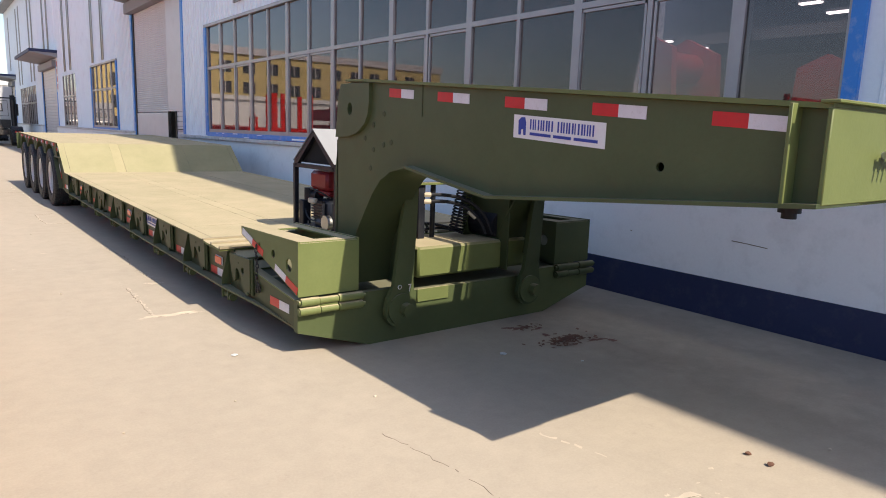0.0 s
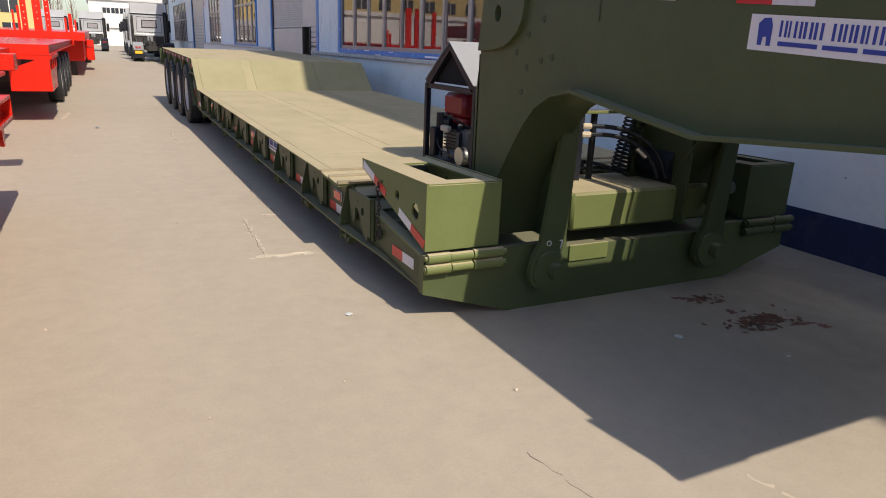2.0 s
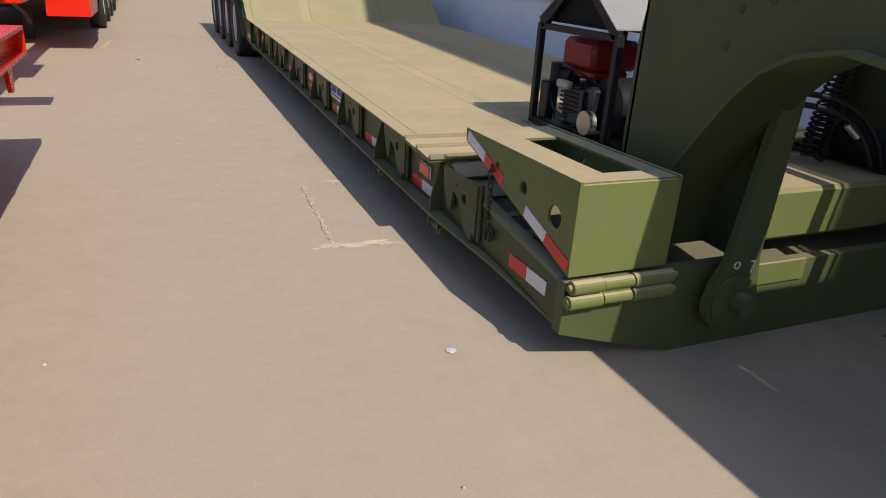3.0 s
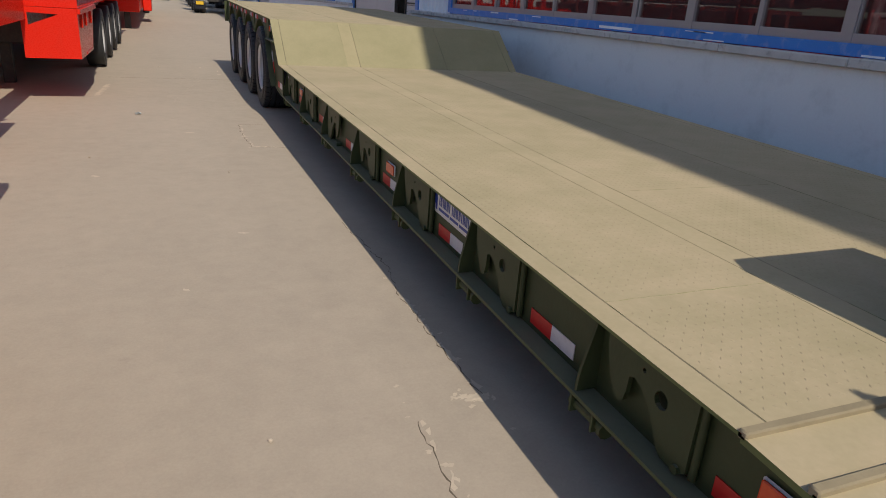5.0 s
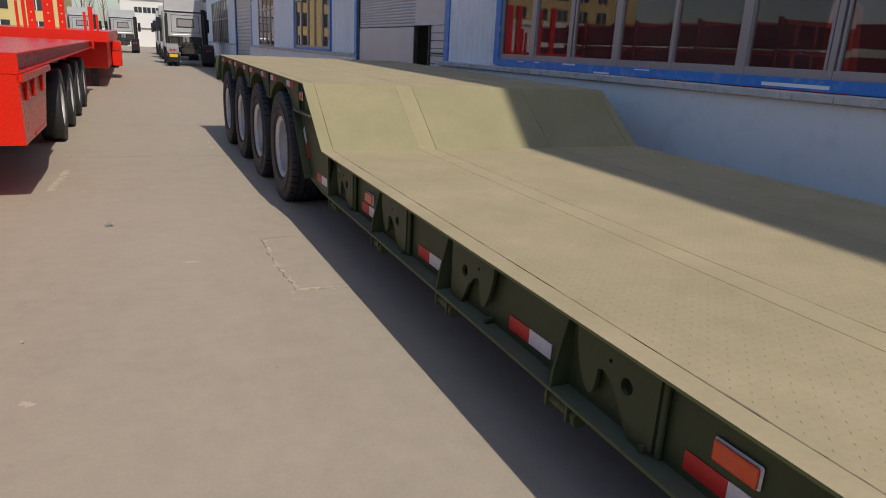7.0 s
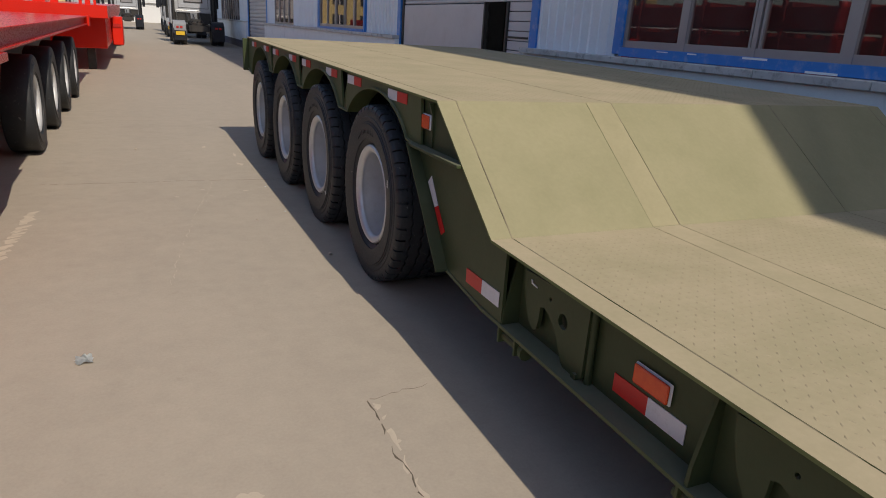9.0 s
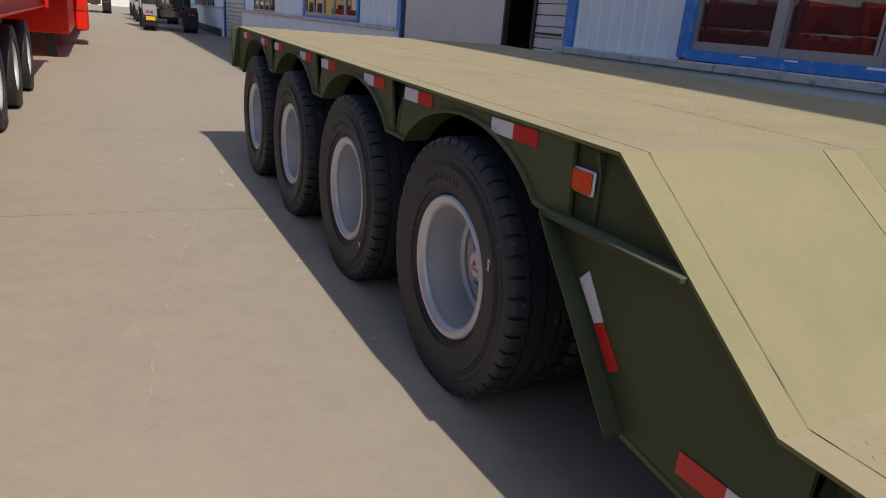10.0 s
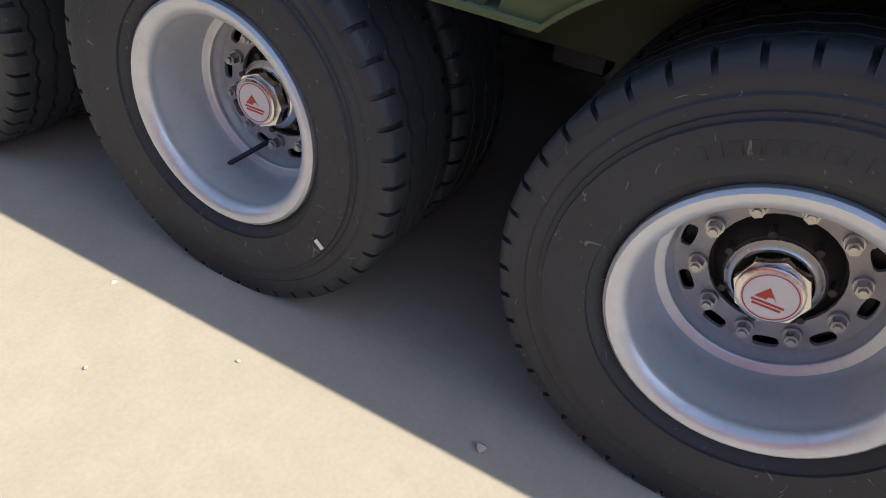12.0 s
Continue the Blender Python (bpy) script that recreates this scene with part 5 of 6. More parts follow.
for wy in (14.757, 16.155, 17.553, 18.95):
    part("axle", cyl(bmesh.new(), (0.3, wy, 0.556), (W - 0.3, wy, 0.556), 0.07, 16), DARK, trailer)
    for x in (0.81, W - 0.81):
        b = bmesh.new()
        for i in range(6):
            z = 0.66 + 0.022 * i
            plate(b, "x", [(wy - 0.55 + 0.07 * i, z + 0.05), (wy, z), (wy + 0.55 - 0.07 * i, z + 0.05), (wy + 0.55 - 0.07 * i, z + 0.065), (wy, z + 0.017), (wy - 0.55 + 0.07 * i, z + 0.065)], x - 0.045, x + 0.045)
        part("leaf_spring", b, BLACK, trailer)
        part("spring_hanger", boxed(x - 0.05, x + 0.05, wy + 0.6, wy + 0.78, 0.66, 0.9, 0.01), BLACK, trailer)
# rear crossbeam with lamps
part("rear_beam", boxed(-0.06, W + 0.06, 19.90, 19.95, 0.93, 1.322, 0.006), GREEN_SHADED, trailer)
for x in (0.3, W - 0.3):
    part("tail_lamp", boxed(x - 0.15, x + 0.15, 19.95, 19.98, 1.05, 1.16, 0.006), LAMP_R, trailer, "red tail lamp")

# ---- front end: cross plate, hinged boxes, links and gooseneck; it rests on the ground
SHIFT = Vector((0, 0.125, -0.042))
FW = W + 0.13
bm = bmesh.new()
plate(bm, "y", [(0.112, 0.228), (0.72, 0.043), (FW - 0.72, 0.043), (FW - 0.112, 0.228), (FW - 0.112, 0.47), (2.42, 0.47), (2.40, 0.428), (1.12, 0.428), (1.10, 0.47), (0.112, 0.47)], 3.80, 3.86)
# darker olive than the boxes: the gooseneck's shade is painted into the plate
part("front_plate", bm, GREEN_HALF_SHADED, trailer, smooth=False)
bm = bmesh.new()
plate(bm, "x", [(3.86, 0.045), (4.45, 0.20), (4.45, 0.30), (3.86, 0.30)], 0.7, FW - 0.7)
part("belly_plate", bm, GREEN_SHADED, trailer, smooth=False)
part("stop_plate", boxed(1.165, 1.485, 3.785, 3.80, 0.327, 0.437, 0.003), GREEN, trailer)
bm = bmesh.new()
box(bm, 1.245, 2.50, 3.90, 4.50, 0.495, 0.757, 0.02)
part("cross_box", bm, GREEN, trailer, "olive box beam with dusty top")


def hinged_box(x0, x1, paint):
    """A wedge-shaped box with an open top, on a double hinge."""
    prof = [(3.80, 0.495), (3.80, 0.902), (4.88, 0.880), (4.875, 0.812)]
    holes = [ring(4.50, 0.778, 0.018, 12), ring(4.235, 0.745, 0.033, 16), ring(3.955, 0.705, 0.052, 18)]
    ob = None
    for xa, xb, hl in ((x0, x0 + 0.014, holes), (x1 - 0.014, x1, holes)):
        b = bmesh.new()
        plate(b, "x", prof, xa, xb, hl)
        o = part("wedge_box" if ob is None else "box_wall", b, paint, trailer if ob is None else ob, "olive wedge-shaped box with an open top" if ob is None else "", smooth=False)
        ob = ob or o
    part("box_front", boxed(x0 + 0.014, x1 - 0.014, 3.80, 3.816, 0.495, 0.887), paint, ob)
    b = bmesh.new()
    plate(b, "z", [(x0 + 0.014, 3.816), (x1 - 0.014, 3.816), (x1 - 0.014, 4.875), (x0 + 0.014, 4.875)], 0.883, 0.895, [[(x0 + 0.19, 3.93), (x1 - 0.11, 3.93), (x1 - 0.11, 4.60), (x0 + 0.19, 4.60)]])
    for v in b.verts:
        v.co.z -= 0.0204 * (v.co.y - 3.8)
    part("box_top", b, paint, ob, smooth=False)
    b = bmesh.new()
    plate(b, "x", [(3.816, 0.495), (4.87, 0.812), (4.87, 0.802), (3.816, 0.485)], x0 + 0.014, x1 - 0.014)
    part("box_bottom", b, GREEN_SHADED, ob, smooth=False)
    for z, segs in ((0.462, ((0.0, 0.145), (0.15, 0.30), (0.305, 0.51))), (0.395, ((-0.01, 0.15), (0.16, 0.30), (0.31, 0.51)))):
        for i, (a, c) in enumerate(segs):
            b = bmesh.new()
            r = 0.031 if i != 1 else 0.026
            cyl(b, (x0 + a, 3.765, z), (x0 + c, 3.765, z), r, 18)
            part("hinge_knuckle", b, paint, ob)
        b = bmesh.new()
        cyl(b, (x0 - 0.016, 3.765, z), (x0 + 0.54, 3.765, z), 0.014, 12)
        part("hinge_pin", b, paint, ob)
    part("hinge_plate", boxed(x0 + 0.15, x0 + 0.30, 3.760, 3.799, 0.40, 0.46, 0.002), paint, ob)
    return ob


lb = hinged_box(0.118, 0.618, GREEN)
# the far box stands in shade, which the darker olive paints in
hinged_box(FW - 0.60, FW - 0.118, GREEN_SHADED)
# tapes along the wedge's lower edge
d = Vector((-1.075, -0.317)).normalized()
n = Vector((-d.y, d.x))
for s0, s1, mat in ((0.02, 0.24, TAPE_W), (0.24, 0.46, TAPE_R), (0.70, 0.90, TAPE_W), (0.90, 1.10, TAPE_R)):
    p = Vector((4.875, 0.826))
    q = [p + d * s0 + n * (0.004), p + d * s1 + n * 0.004, p + d * s1 - n * 0.05, p + d * s0 - n * 0.05]
    bm = bmesh.new()
    plate(bm, "x", [tuple(v) for v in q], 0.1145, 0.118)
    part("reflective_tape", bm, mat, lb, "red reflective tape" if mat is TAPE_R else "white reflective tape", smooth=False)
SHIFT = Vector((0, 0, 0))
tape_pair(4.24, 0.333, 0.1145, 0.17, 0.034)
SHIFT = Vector((0, 0.125, -0.042))
# chain on the wedge
links = [(0.105, 4.53 + 0.012 * math.sin(i), 0.755 - 0.031 * i) for i in range(11)] + [(0.10, 4.49 + 0.03 * math.cos(i * 2.1), 0.42 + 0.022 * math.sin(i * 1.7)) for i in range(7)]
for i, (x, y, z) in enumerate(links):
    b = bmesh.new()
    ax = (1, 0) if i % 2 else (0, 1)
    tube(b, [(x + ax[0] * 0.012 * math.cos(t), y + ax[1] * 0.012 * math.cos(t), z + 0.021 * math.sin(t)) for t in [k * math.pi / 6 for k in range(13)]], 0.0042, 6)
    part("chain_link", b, DARK, lb)

# pins and links
for px in (0.95, 2.36):
    b = bmesh.new()
    o = [(px + 0.148 * math.cos(t), 0.322 + 0.148 * math.sin(t)) for t in [math.pi + i * math.pi / 14 for i in range(15)]]
    o += [(px + 0.125, 0.42), (px + 0.108, 0.54), (px + 0.128, 0.96), (px + 0.142, 1.36), (px + 0.045, 1.36), (px - 0.012, 1.0), (px - 0.035, 0.79), (px - 0.075, 0.51), (px - 0.125, 0.42)]
    plate(b, "y", o, 3.70, 3.74)
    # arms darkened for shade in their paint, the far one more
    lk = part("link_arm", b, GREEN_HALF_SHADED if px < MID else GREEN_SHADED, trailer, "olive link arm with a round eye", smooth=False)
    b = bmesh.new()
    plate(b, "x", [(3.74, 0.55), (3.90, 0.62), (3.80, 1.27), (3.74, 1.27)], px + 0.085, px + 0.105)
    part("link_web", b, GREEN_SHADED, lk, smooth=False)
    b = bmesh.new()
    cyl(b, (px + 0.03, 3.62, 0.318), (px + 0.03, 3.80, 0.318), 0.055, 24)
    part("pin", b, GREEN_HALF_SHADED, lk)
    b = bmesh.new()
    cyl(b, (px, 3.685, 0.322), (px, 3.70, 0.322), 0.125, 28)
    part("washer", b, GREEN_HALF_SHADED, lk)
# scribed digit and ring on the near link
bm = bmesh.new()
plate(bm, "y", [(1.01, 0.515), (1.035, 0.515), (1.035, 0.509), (1.023, 0.455), (1.017, 0.455), (1.028, 0.508), (1.01, 0.508)], 3.696, 3.6998)
part("chalk_mark", bm, WHITE, trailer, "white chalk mark", smooth=False)
bm = bmesh.new()
plate(bm, "y", ring(0.93, 0.50, 0.018, 14), 3.696, 3.6998, [ring(0.93, 0.50, 0.014, 14)])
part("chalk_mark", bm, WHITE, trailer, "white chalk mark", smooth=False)

SHIFT = Vector((-0.03, 0.037, -0.022))
arch = [(4.42, 0.50), (4.07, 0.50), (4.045, 0.74), (4.005, 0.86), (3.93, 0.98), (3.84, 1.11), (3.745, 1.24), (3.64, 1.345), (3.51, 1.415), (3.34, 1.45), (2.92, 1.385), (2.50, 1.325), (0.66, 1.463)]
webo = [(0.675, 1.463), (0.675, 1.807), (3.98, 2.035), (4.20, 2.045), (4.29, 2.02), (4.34, 1.95), (4.40, 1.62), (4.44, 1.36), (4.44, 0.95), (4.42, 0.50)] + arch[1:-1]
gx0, gx1 = 0.745, 0.765
goose = None
for a, b in ((gx0, gx1), (W - gx1, W - gx0)):
    bm = bmesh.new()
    holes = [ring(1.386, 1.556, 0.022, 14), ring(4.165, 1.838, 0.036, 14, 0.05)]
    plate(bm, "x", webo, a, b, holes)
    o = part("gooseneck" if goose is None else "gooseneck_web", bm, GREEN_HALF_SHADED, trailer if goose is None else goose, "olive steel gooseneck of deep welded beams" if goose is None else "", smooth=False)
    goose = goose or o
    lo, hi = (0.668, 1.30) if a < MID else (W - 1.10, W - 0.668)
    bm = bmesh.new()
    plate(bm, "x", [(0.66, 1.808), (3.98, 2.036), (4.22, 2.045), (4.22, 2.062), (3.98, 2.054), (0.66, 1.829)], lo + 0.04 if a < MID else lo, hi if a < MID else hi - 0.04)
    part("top_flange", bm, GREEN, goose, smooth=False)
    bm = bmesh.new()
    prev = None
    fa, fb = (0.668, 1.06) if a < MID else (W - 1.06, W - 0.668)
    for y, z in arch:
        cur = [bm.verts.new((fa, y, z)), bm.verts.new((fb, y, z)), bm.verts.new((fb, y, z - 0.018)), bm.verts.new((fa, y, z - 0.018))]
        if prev:
            for i in range(4):
                bm.faces.new((prev[i], prev[(i + 1) % 4], cur[(i + 1) % 4], cur[i]))
        else:
            bm.faces.new(cur)
        prev = cur
    bm.faces.new(prev)
    # darker underside, lighter edge faces: light and shade set by face direction
    fl = part("bottom_flange", bm, GREEN_SHADED, goose)
    fl.data.materials.append(GREEN_HALF_SHADED)
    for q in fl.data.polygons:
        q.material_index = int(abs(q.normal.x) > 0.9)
    bm = bmesh.new()
    box(bm, *((gx0, 1.16) if a < MID else (W - 1.16, W - gx0)), 4.40, 4.42, 0.5, 1.6, 0.002)
    part("rear_flange", bm, GREEN_SHADED, goose)
    bm = bmesh.new()
    box(bm, lo, lo + 0.082 if a < MID else hi, 0.785, 0.80, 1.45, 1.83, 0.002)
    part("end_stiffener", bm, GREEN, goose)
# inner web of each box beam's leg
for a, b in ((1.04, 1.056), (W - 1.056, W - 1.04)):
    bm = bmesh.new()
    plate(bm, "x", [(3.90, 0.475), (4.40, 0.475), (4.40, 1.60), (3.60, 1.60), (3.62, 1.44), (3.80, 1.30), (3.90, 1.10)], a, b)
    part("inner_web", bm, GREEN_SHADED, goose, smooth=False)
# thick ear plate round the upper pin hole
ear = [(4.31, 2.03), (3.885, 2.025), (3.885, 1.88), (3.90, 1.80), (3.94, 1.735), (4.0, 1.69), (4.07, 1.655), (4.19, 1.63), (4.39, 1.62), (4.365, 1.78), (4.345, 1.93)]
for a, b in ((gx0 - 0.03, gx0), (W - gx0, W - gx0 + 0.03)):
    bm = bmesh.new()
    plate(bm, "x", ear, a, b, [ring(4.165, 1.838, 0.036, 14, 0.05)])
    part("ear_plate", bm, GREEN_HALF_SHADED, goose, smooth=False)
# plug-weld dimples and a vertical weld
for y, z in ((3.72, 1.80), (3.86, 1.72), (3.98, 1.62), (3.72, 1.58), (3.62, 1.60), (3.90, 1.40), (3.86, 1.54)):
    bm = bmesh.new()
    cyl(bm, (0.7405, y, z), (0.7449, y, z), 0.017, 12, 0.021)
    part("plug_weld", bm, GREEN_SHADED, goose)
bm = bmesh.new()
box(bm, 0.741, 0.745, 3.245, 3.253, 1.78, 2.0)
part("stiffener_edge", bm, GREEN_SHADED, goose)
# front cross plate with its couplings
bm = bmesh.new()
box(bm, 0.70, W - 0.70, 0.655, 0.675, 1.455, 1.815, 0.004)
part("front_plate", bm, GREEN, goose, "olive front plate of the gooseneck")
part("front_top_plate", boxed(0.69, W - 0.69, 0.63, 0.70, 1.83, 1.842, 0.002), GREEN, goose)
part("front_bottom_plate", boxed(0.78, W - 0.78, 0.68, 1.9, 1.44, 1.452, 0.002), GREEN, goose)
bm = bmesh.new()
cyl(bm, (0.90, 0.86, 1.435), (0.90, 0.86, 1.40), 0.045, 14)
cyl(bm, (0.90, 0.86, 1.40), (0.90, 0.86, 1.375), 0.03, 12)
part("king_bolt", bm, BLACK, goose, "black bolt")
bm = bmesh.new()
cyl(bm, (1.13, 0.615, 1.645), (1.31, 0.615, 1.645), 0.011, 12)
for x, q in ((1.14, 0.017), (1.185, 0.021), (1.225, 0.019), (1.27, 0.017), (1.30, 0.014)):
    cyl(bm, (x - 0.010, 0.615, 1.645), (x + 0.010, 0.615, 1.645), q, 12)
for x in (1.15, 1.195, 1.24):
    cyl(bm, (x, 0.615, 1.645), (x - 0.012, 0.603, 1.590), 0.006, 8)
cyl(bm, (1.20, 0.655, 1.645), (1.20, 0.61, 1.645), 0.015, 12)
part("air_coupling", bm, STEEL, goose, "steel air line coupling with levers")
for y in (1.6, 2.2, 4.1):
    part("cross_member", boxed(0.765, W - 0.765, y, y + 0.14, 1.50, 1.75, 0.004), GREEN_SHADED, goose)
bm = bmesh.new()
plate(bm, "x", [(0.68, 1.795), (2.25, 1.904), (2.25, 1.892), (0.68, 1.783)], 1.30, W - 1.10)
part("top_cover", bm, GREEN, goose, smooth=False)
# tapes along the upper edge
for y0, ym, y1 in ((3.65, 3.50, 3.35), (3.08, 2.92, 2.76), (2.44, 2.28, 2.11), (1.80, 1.64, 1.48), (1.15, 0.99, 0.835)):
    for a, b, mat in ((y0, ym, TAPE_R), (ym, y1, TAPE_W)):
        bm = bmesh.new()
        za, zb = 1.812 + 0.069 * (a - 0.79) - 0.062, 1.812 + 0.069 * (b - 0.79) - 0.062
        plate(bm, "x", [(a, za - 0.03), (a, za + 0.03), (b, zb + 0.03), (b, zb - 0.03)], 0.7415, 0.745)
        part("reflective_tape", bm, mat, goose, "red reflective tape" if mat is TAPE_R else "white reflective tape", smooth=False)
word_sign("sign_plate", 2.358, 1.706, 1.794, 1.667, 0.066, 0.744, goose)

# air and brake lines that run inside the gooseneck
for x, z in ((1.815, 1.70), (1.838, 1.705), (1.860, 1.70), (1.883, 1.705), (1.945, 1.70)):
    part("air_line", tube(bmesh.new(), [(x, 0.70, z - 0.10), (x, 1.9, z), (x, 3.0, z + 0.02), (x + 0.03, 3.8, z), (x + 0.1, 4.3, z - 0.25)], 0.011, 8), BLACK, goose, "black rubber air line")
# hydraulics between the beams
part("pump_body", cyl(bmesh.new(), (2.28, 4.05, 0.86), (2.28, 4.45, 0.86), 0.14, 20), BLACK, goose, "black hydraulic pump")
part("support_post", boxed(1.54, 1.61, 4.37, 4.43, 0.7, 1.22, 0.003), BLACK, goose, "black support post")
part("ram", cyl(bmesh.new(), (1.73, 4.42, 0.72), (1.73, 4.42, 1.22), 0.024, 14), BLACK, goose, "slim black hydraulic ram")
part("support_bar", boxed(1.50, 1.92, 4.34, 4.44, 1.22, 1.24, 0.002), GREEN, goose)
for z in (1.13, 1.07):
    part("hose_fitting", cyl(bmesh.new(), (1.60, 4.38, z), (1.66, 4.36, z), 0.022, 8), CHIP, goose, "dull brass hose fitting")
for p, q, s_ in (((1.66, 4.36, 1.13), (2.16, 4.08, 0.78), (0.10, -0.02, 0.10)), ((1.66, 4.36, 1.07), (2.10, 4.10, 0.78), (0.08, -0.02, 0.09))):
    part("hydraulic_hose", tube(bmesh.new(), bent(p, q, s_, 16), 0.016, 8), BLACK, goose, "black hydraulic hose")
part("ferrule", tube(bmesh.new(), [(1.97, 4.20, 0.985), (2.03, 4.165, 0.925)], 0.019, 8), STEEL, goose, "bright hose ferrule")
for p, q, s_ in (((1.45, 4.45, 0.75), (2.1, 4.5, 0.76), (0, 0, 0.05)), ((1.5, 4.62, 0.75), (2.0, 4.3, 0.77), (0, 0.1, 0.08)), ((1.35, 4.4, 0.76), (1.8, 4.6, 0.75), (0.1, 0, 0.10))):
    part("hydraulic_hose", tube(bmesh.new(), bent(p, q, s_, 16), 0.014, 8), BLACK, goose, "black hydraulic hose")
for k, (p, q) in enumerate((((1.93, 4.36, 0.78), (2.14, 4.42, 1.42)), ((2.05, 4.42, 0.78), (2.26, 4.46, 1.42)))):
    p, q = Vector(p), Vector(q)
    d = (q - p).normalized()
    a = d.cross(Vector((0, 1, 0))).normalized()
    c = d.cross(a)
    pts = [p + (q - p) * i / 260 + 0.045 * (math.cos(i * 0.55) * a + math.sin(i * 0.55) * c) for i in range(261)]
    part("coiled_hose", tube(bmesh.new(), pts, 0.008, 6), BLACK, goose, "black coiled air hose")

SHIFT = Vector((0, 0, 0))
# ---------------------------------------------------------------- engine power pack in its frame
PX0, PX1, PY0, PY1, PZ = 0.93, 1.60, 4.86, 5.72, 0.692
SHIFT = Vector((0.12, 0.21, -0.053))
pack = thing("power_pack", Vector(((PX0 + PX1) / 2, (PY0 + PY1) / 2, PZ)) + SHIFT, "engine with red tank in black gabled frame on deck", "engine")
for x in (PX0, PX1):
    for y in (PY0, PY1):
        part("post", boxed(x - 0.022, x + 0.022, y - 0.022, y + 0.022, PZ, 1.365, 0.003), BLACK, pack)
        part("foot_plate", boxed(x - 0.06, x + 0.04, y - 0.045, y + 0.045, PZ, PZ + 0.012, 0.002), SEAM, pack, "rusty foot plate")
    part("base_rail", boxed(x - 0.022, x + 0.022, PY0, PY1, PZ + 0.004, PZ + 0.05, 0.003), BLACK, pack)
    part("eave_rail", boxed(x - 0.02, x + 0.02, PY0, PY1, 1.325, 1.365, 0.003), BLACK, pack)
    for ya in (PY0, PY1):
        ym = (PY0 + PY1) / 2
        b = bmesh.new()
        s = 1 if ya > ym else -1
        plate(b, "x", [(ya, 1.325), (ya, 1.385), (ym, 1.70), (ym, 1.645), (ya - s * 0.05, 1.345)], x - 0.02, x + 0.02)
        part("gable_rail", b, BLACK, pack, smooth=False)
bm = bmesh.new()
plate(bm, "x", [(PY0 + 0.06, 1.377), (PY1 - 0.06, 1.377), ((PY0 + PY1) / 2, 1.665)], PX0 + 0.035, PX0 + 0.04)
part("gable_sheet", bm, MATT, pack, "black sheet", smooth=False)
for y in (PY0, PY1):
    part("base_rail", boxed(PX0, PX1, y - 0.022, y + 0.022, PZ + 0.004, PZ + 0.05, 0.003), BLACK, pack)
    ym = (PY0 + PY1) / 2
    b = bmesh.new()
    plate(b, "x", [(y, 1.390), (y, 1.397), (ym, 1.712), (ym, 1.705)], PX0 - 0.03, PX1 + 0.03)
    part("roof_sheet", b, ROOF, pack, "grey sheet roof", smooth=False)
bm = bmesh.new()
box(bm, 1.0, 1.36, 5.19, 5.55, 1.115, 1.30, 0.03)
box(bm, 1.04, 1.32, 5.23, 5.51, 1.05, 1.115, 0.02)
part("fuel_tank", bm, REDP, pack, "red fuel tank")
part("tank_cap", cyl(bmesh.new(), (1.18, 5.36, 1.295), (1.18, 5.36, 1.33), 0.04, 14), BLACK, pack)
bm = bmesh.new()
box(bm, 1.02, 1.40, 5.18, 5.52, 0.76, 1.02, 0.03)
cyl(bm, (1.22, 5.35, 1.0), (1.22, 5.35, 1.06), 0.12, 16)
part("crankcase", bm, BLACK, pack, "dark greasy engine block")
bm = bmesh.new()
box(bm, 0.985, 1.02, 5.26, 5.44, 0.83, 1.01)
head = part("cylinder_head", bm, BLACK, pack)
for i in range(6):
    part("cooling_fin", boxed(0.97, 0.985, 5.24, 5.46, 0.84 + 0.028 * i, 0.852 + 0.028 * i), BLACK, head)
part("exhaust_silencer", cyl(bmesh.new(), (1.05, 5.44, 1.05), (1.05, 5.58, 1.05), 0.05, 16), BLACK, pack)
part("air_filter", cyl(bmesh.new(), (1.03, 5.60, 1.00), (1.03, 5.60, 1.12), 0.06, 18), BLACK, pack)
part("carburettor", boxed(0.95, 1.0, 5.36, 5.50, 0.98, 1.03, 0.01), CHIP, pack, "yellowish carburettor")
part("flywheel", cyl(bmesh.new(), (1.1, 5.12, 0.92), (1.32, 5.12, 0.92), 0.17, 28), BLACK, pack)
part("starter", cyl(bmesh.new(), (0.99, 5.20, 0.80), (0.99, 5.32, 0.80), 0.05, 16), BLACK, pack, "dark round starter housing")
part("pump", cyl(bmesh.new(), (0.98, 5.10, 0.82), (0.93, 5.10, 0.82), 0.075, 20), STEEL, pack, "bright metal pump")
part("battery_box", boxed(0.93, 1.02, 5.56, 5.66, 0.75, 1.0, 0.01), BLACK, pack)
part("bed_plate", boxed(0.94, 1.50, 5.08, 5.66, PZ + 0.045, 0.76, 0.004), BLACK, pack)
for p, q, s in (((0.98, 5.6, 0.95), (1.0, 5.2, 0.86), (-0.06, 0, -0.08)), ((1.0, 5.5, 1.1), (1.05, 5.2, 1.05), (-0.08, 0, 0.05)), ((0.96, 5.5, 0.8), (0.95, 5.2, 0.78), (-0.05, 0, -0.03))):
    part("fuel_line", tube(bmesh.new(), bent(p, q, s, 10), 0.008, 6), BLACK, pack)
SHIFT = Vector((0, 0, 0))
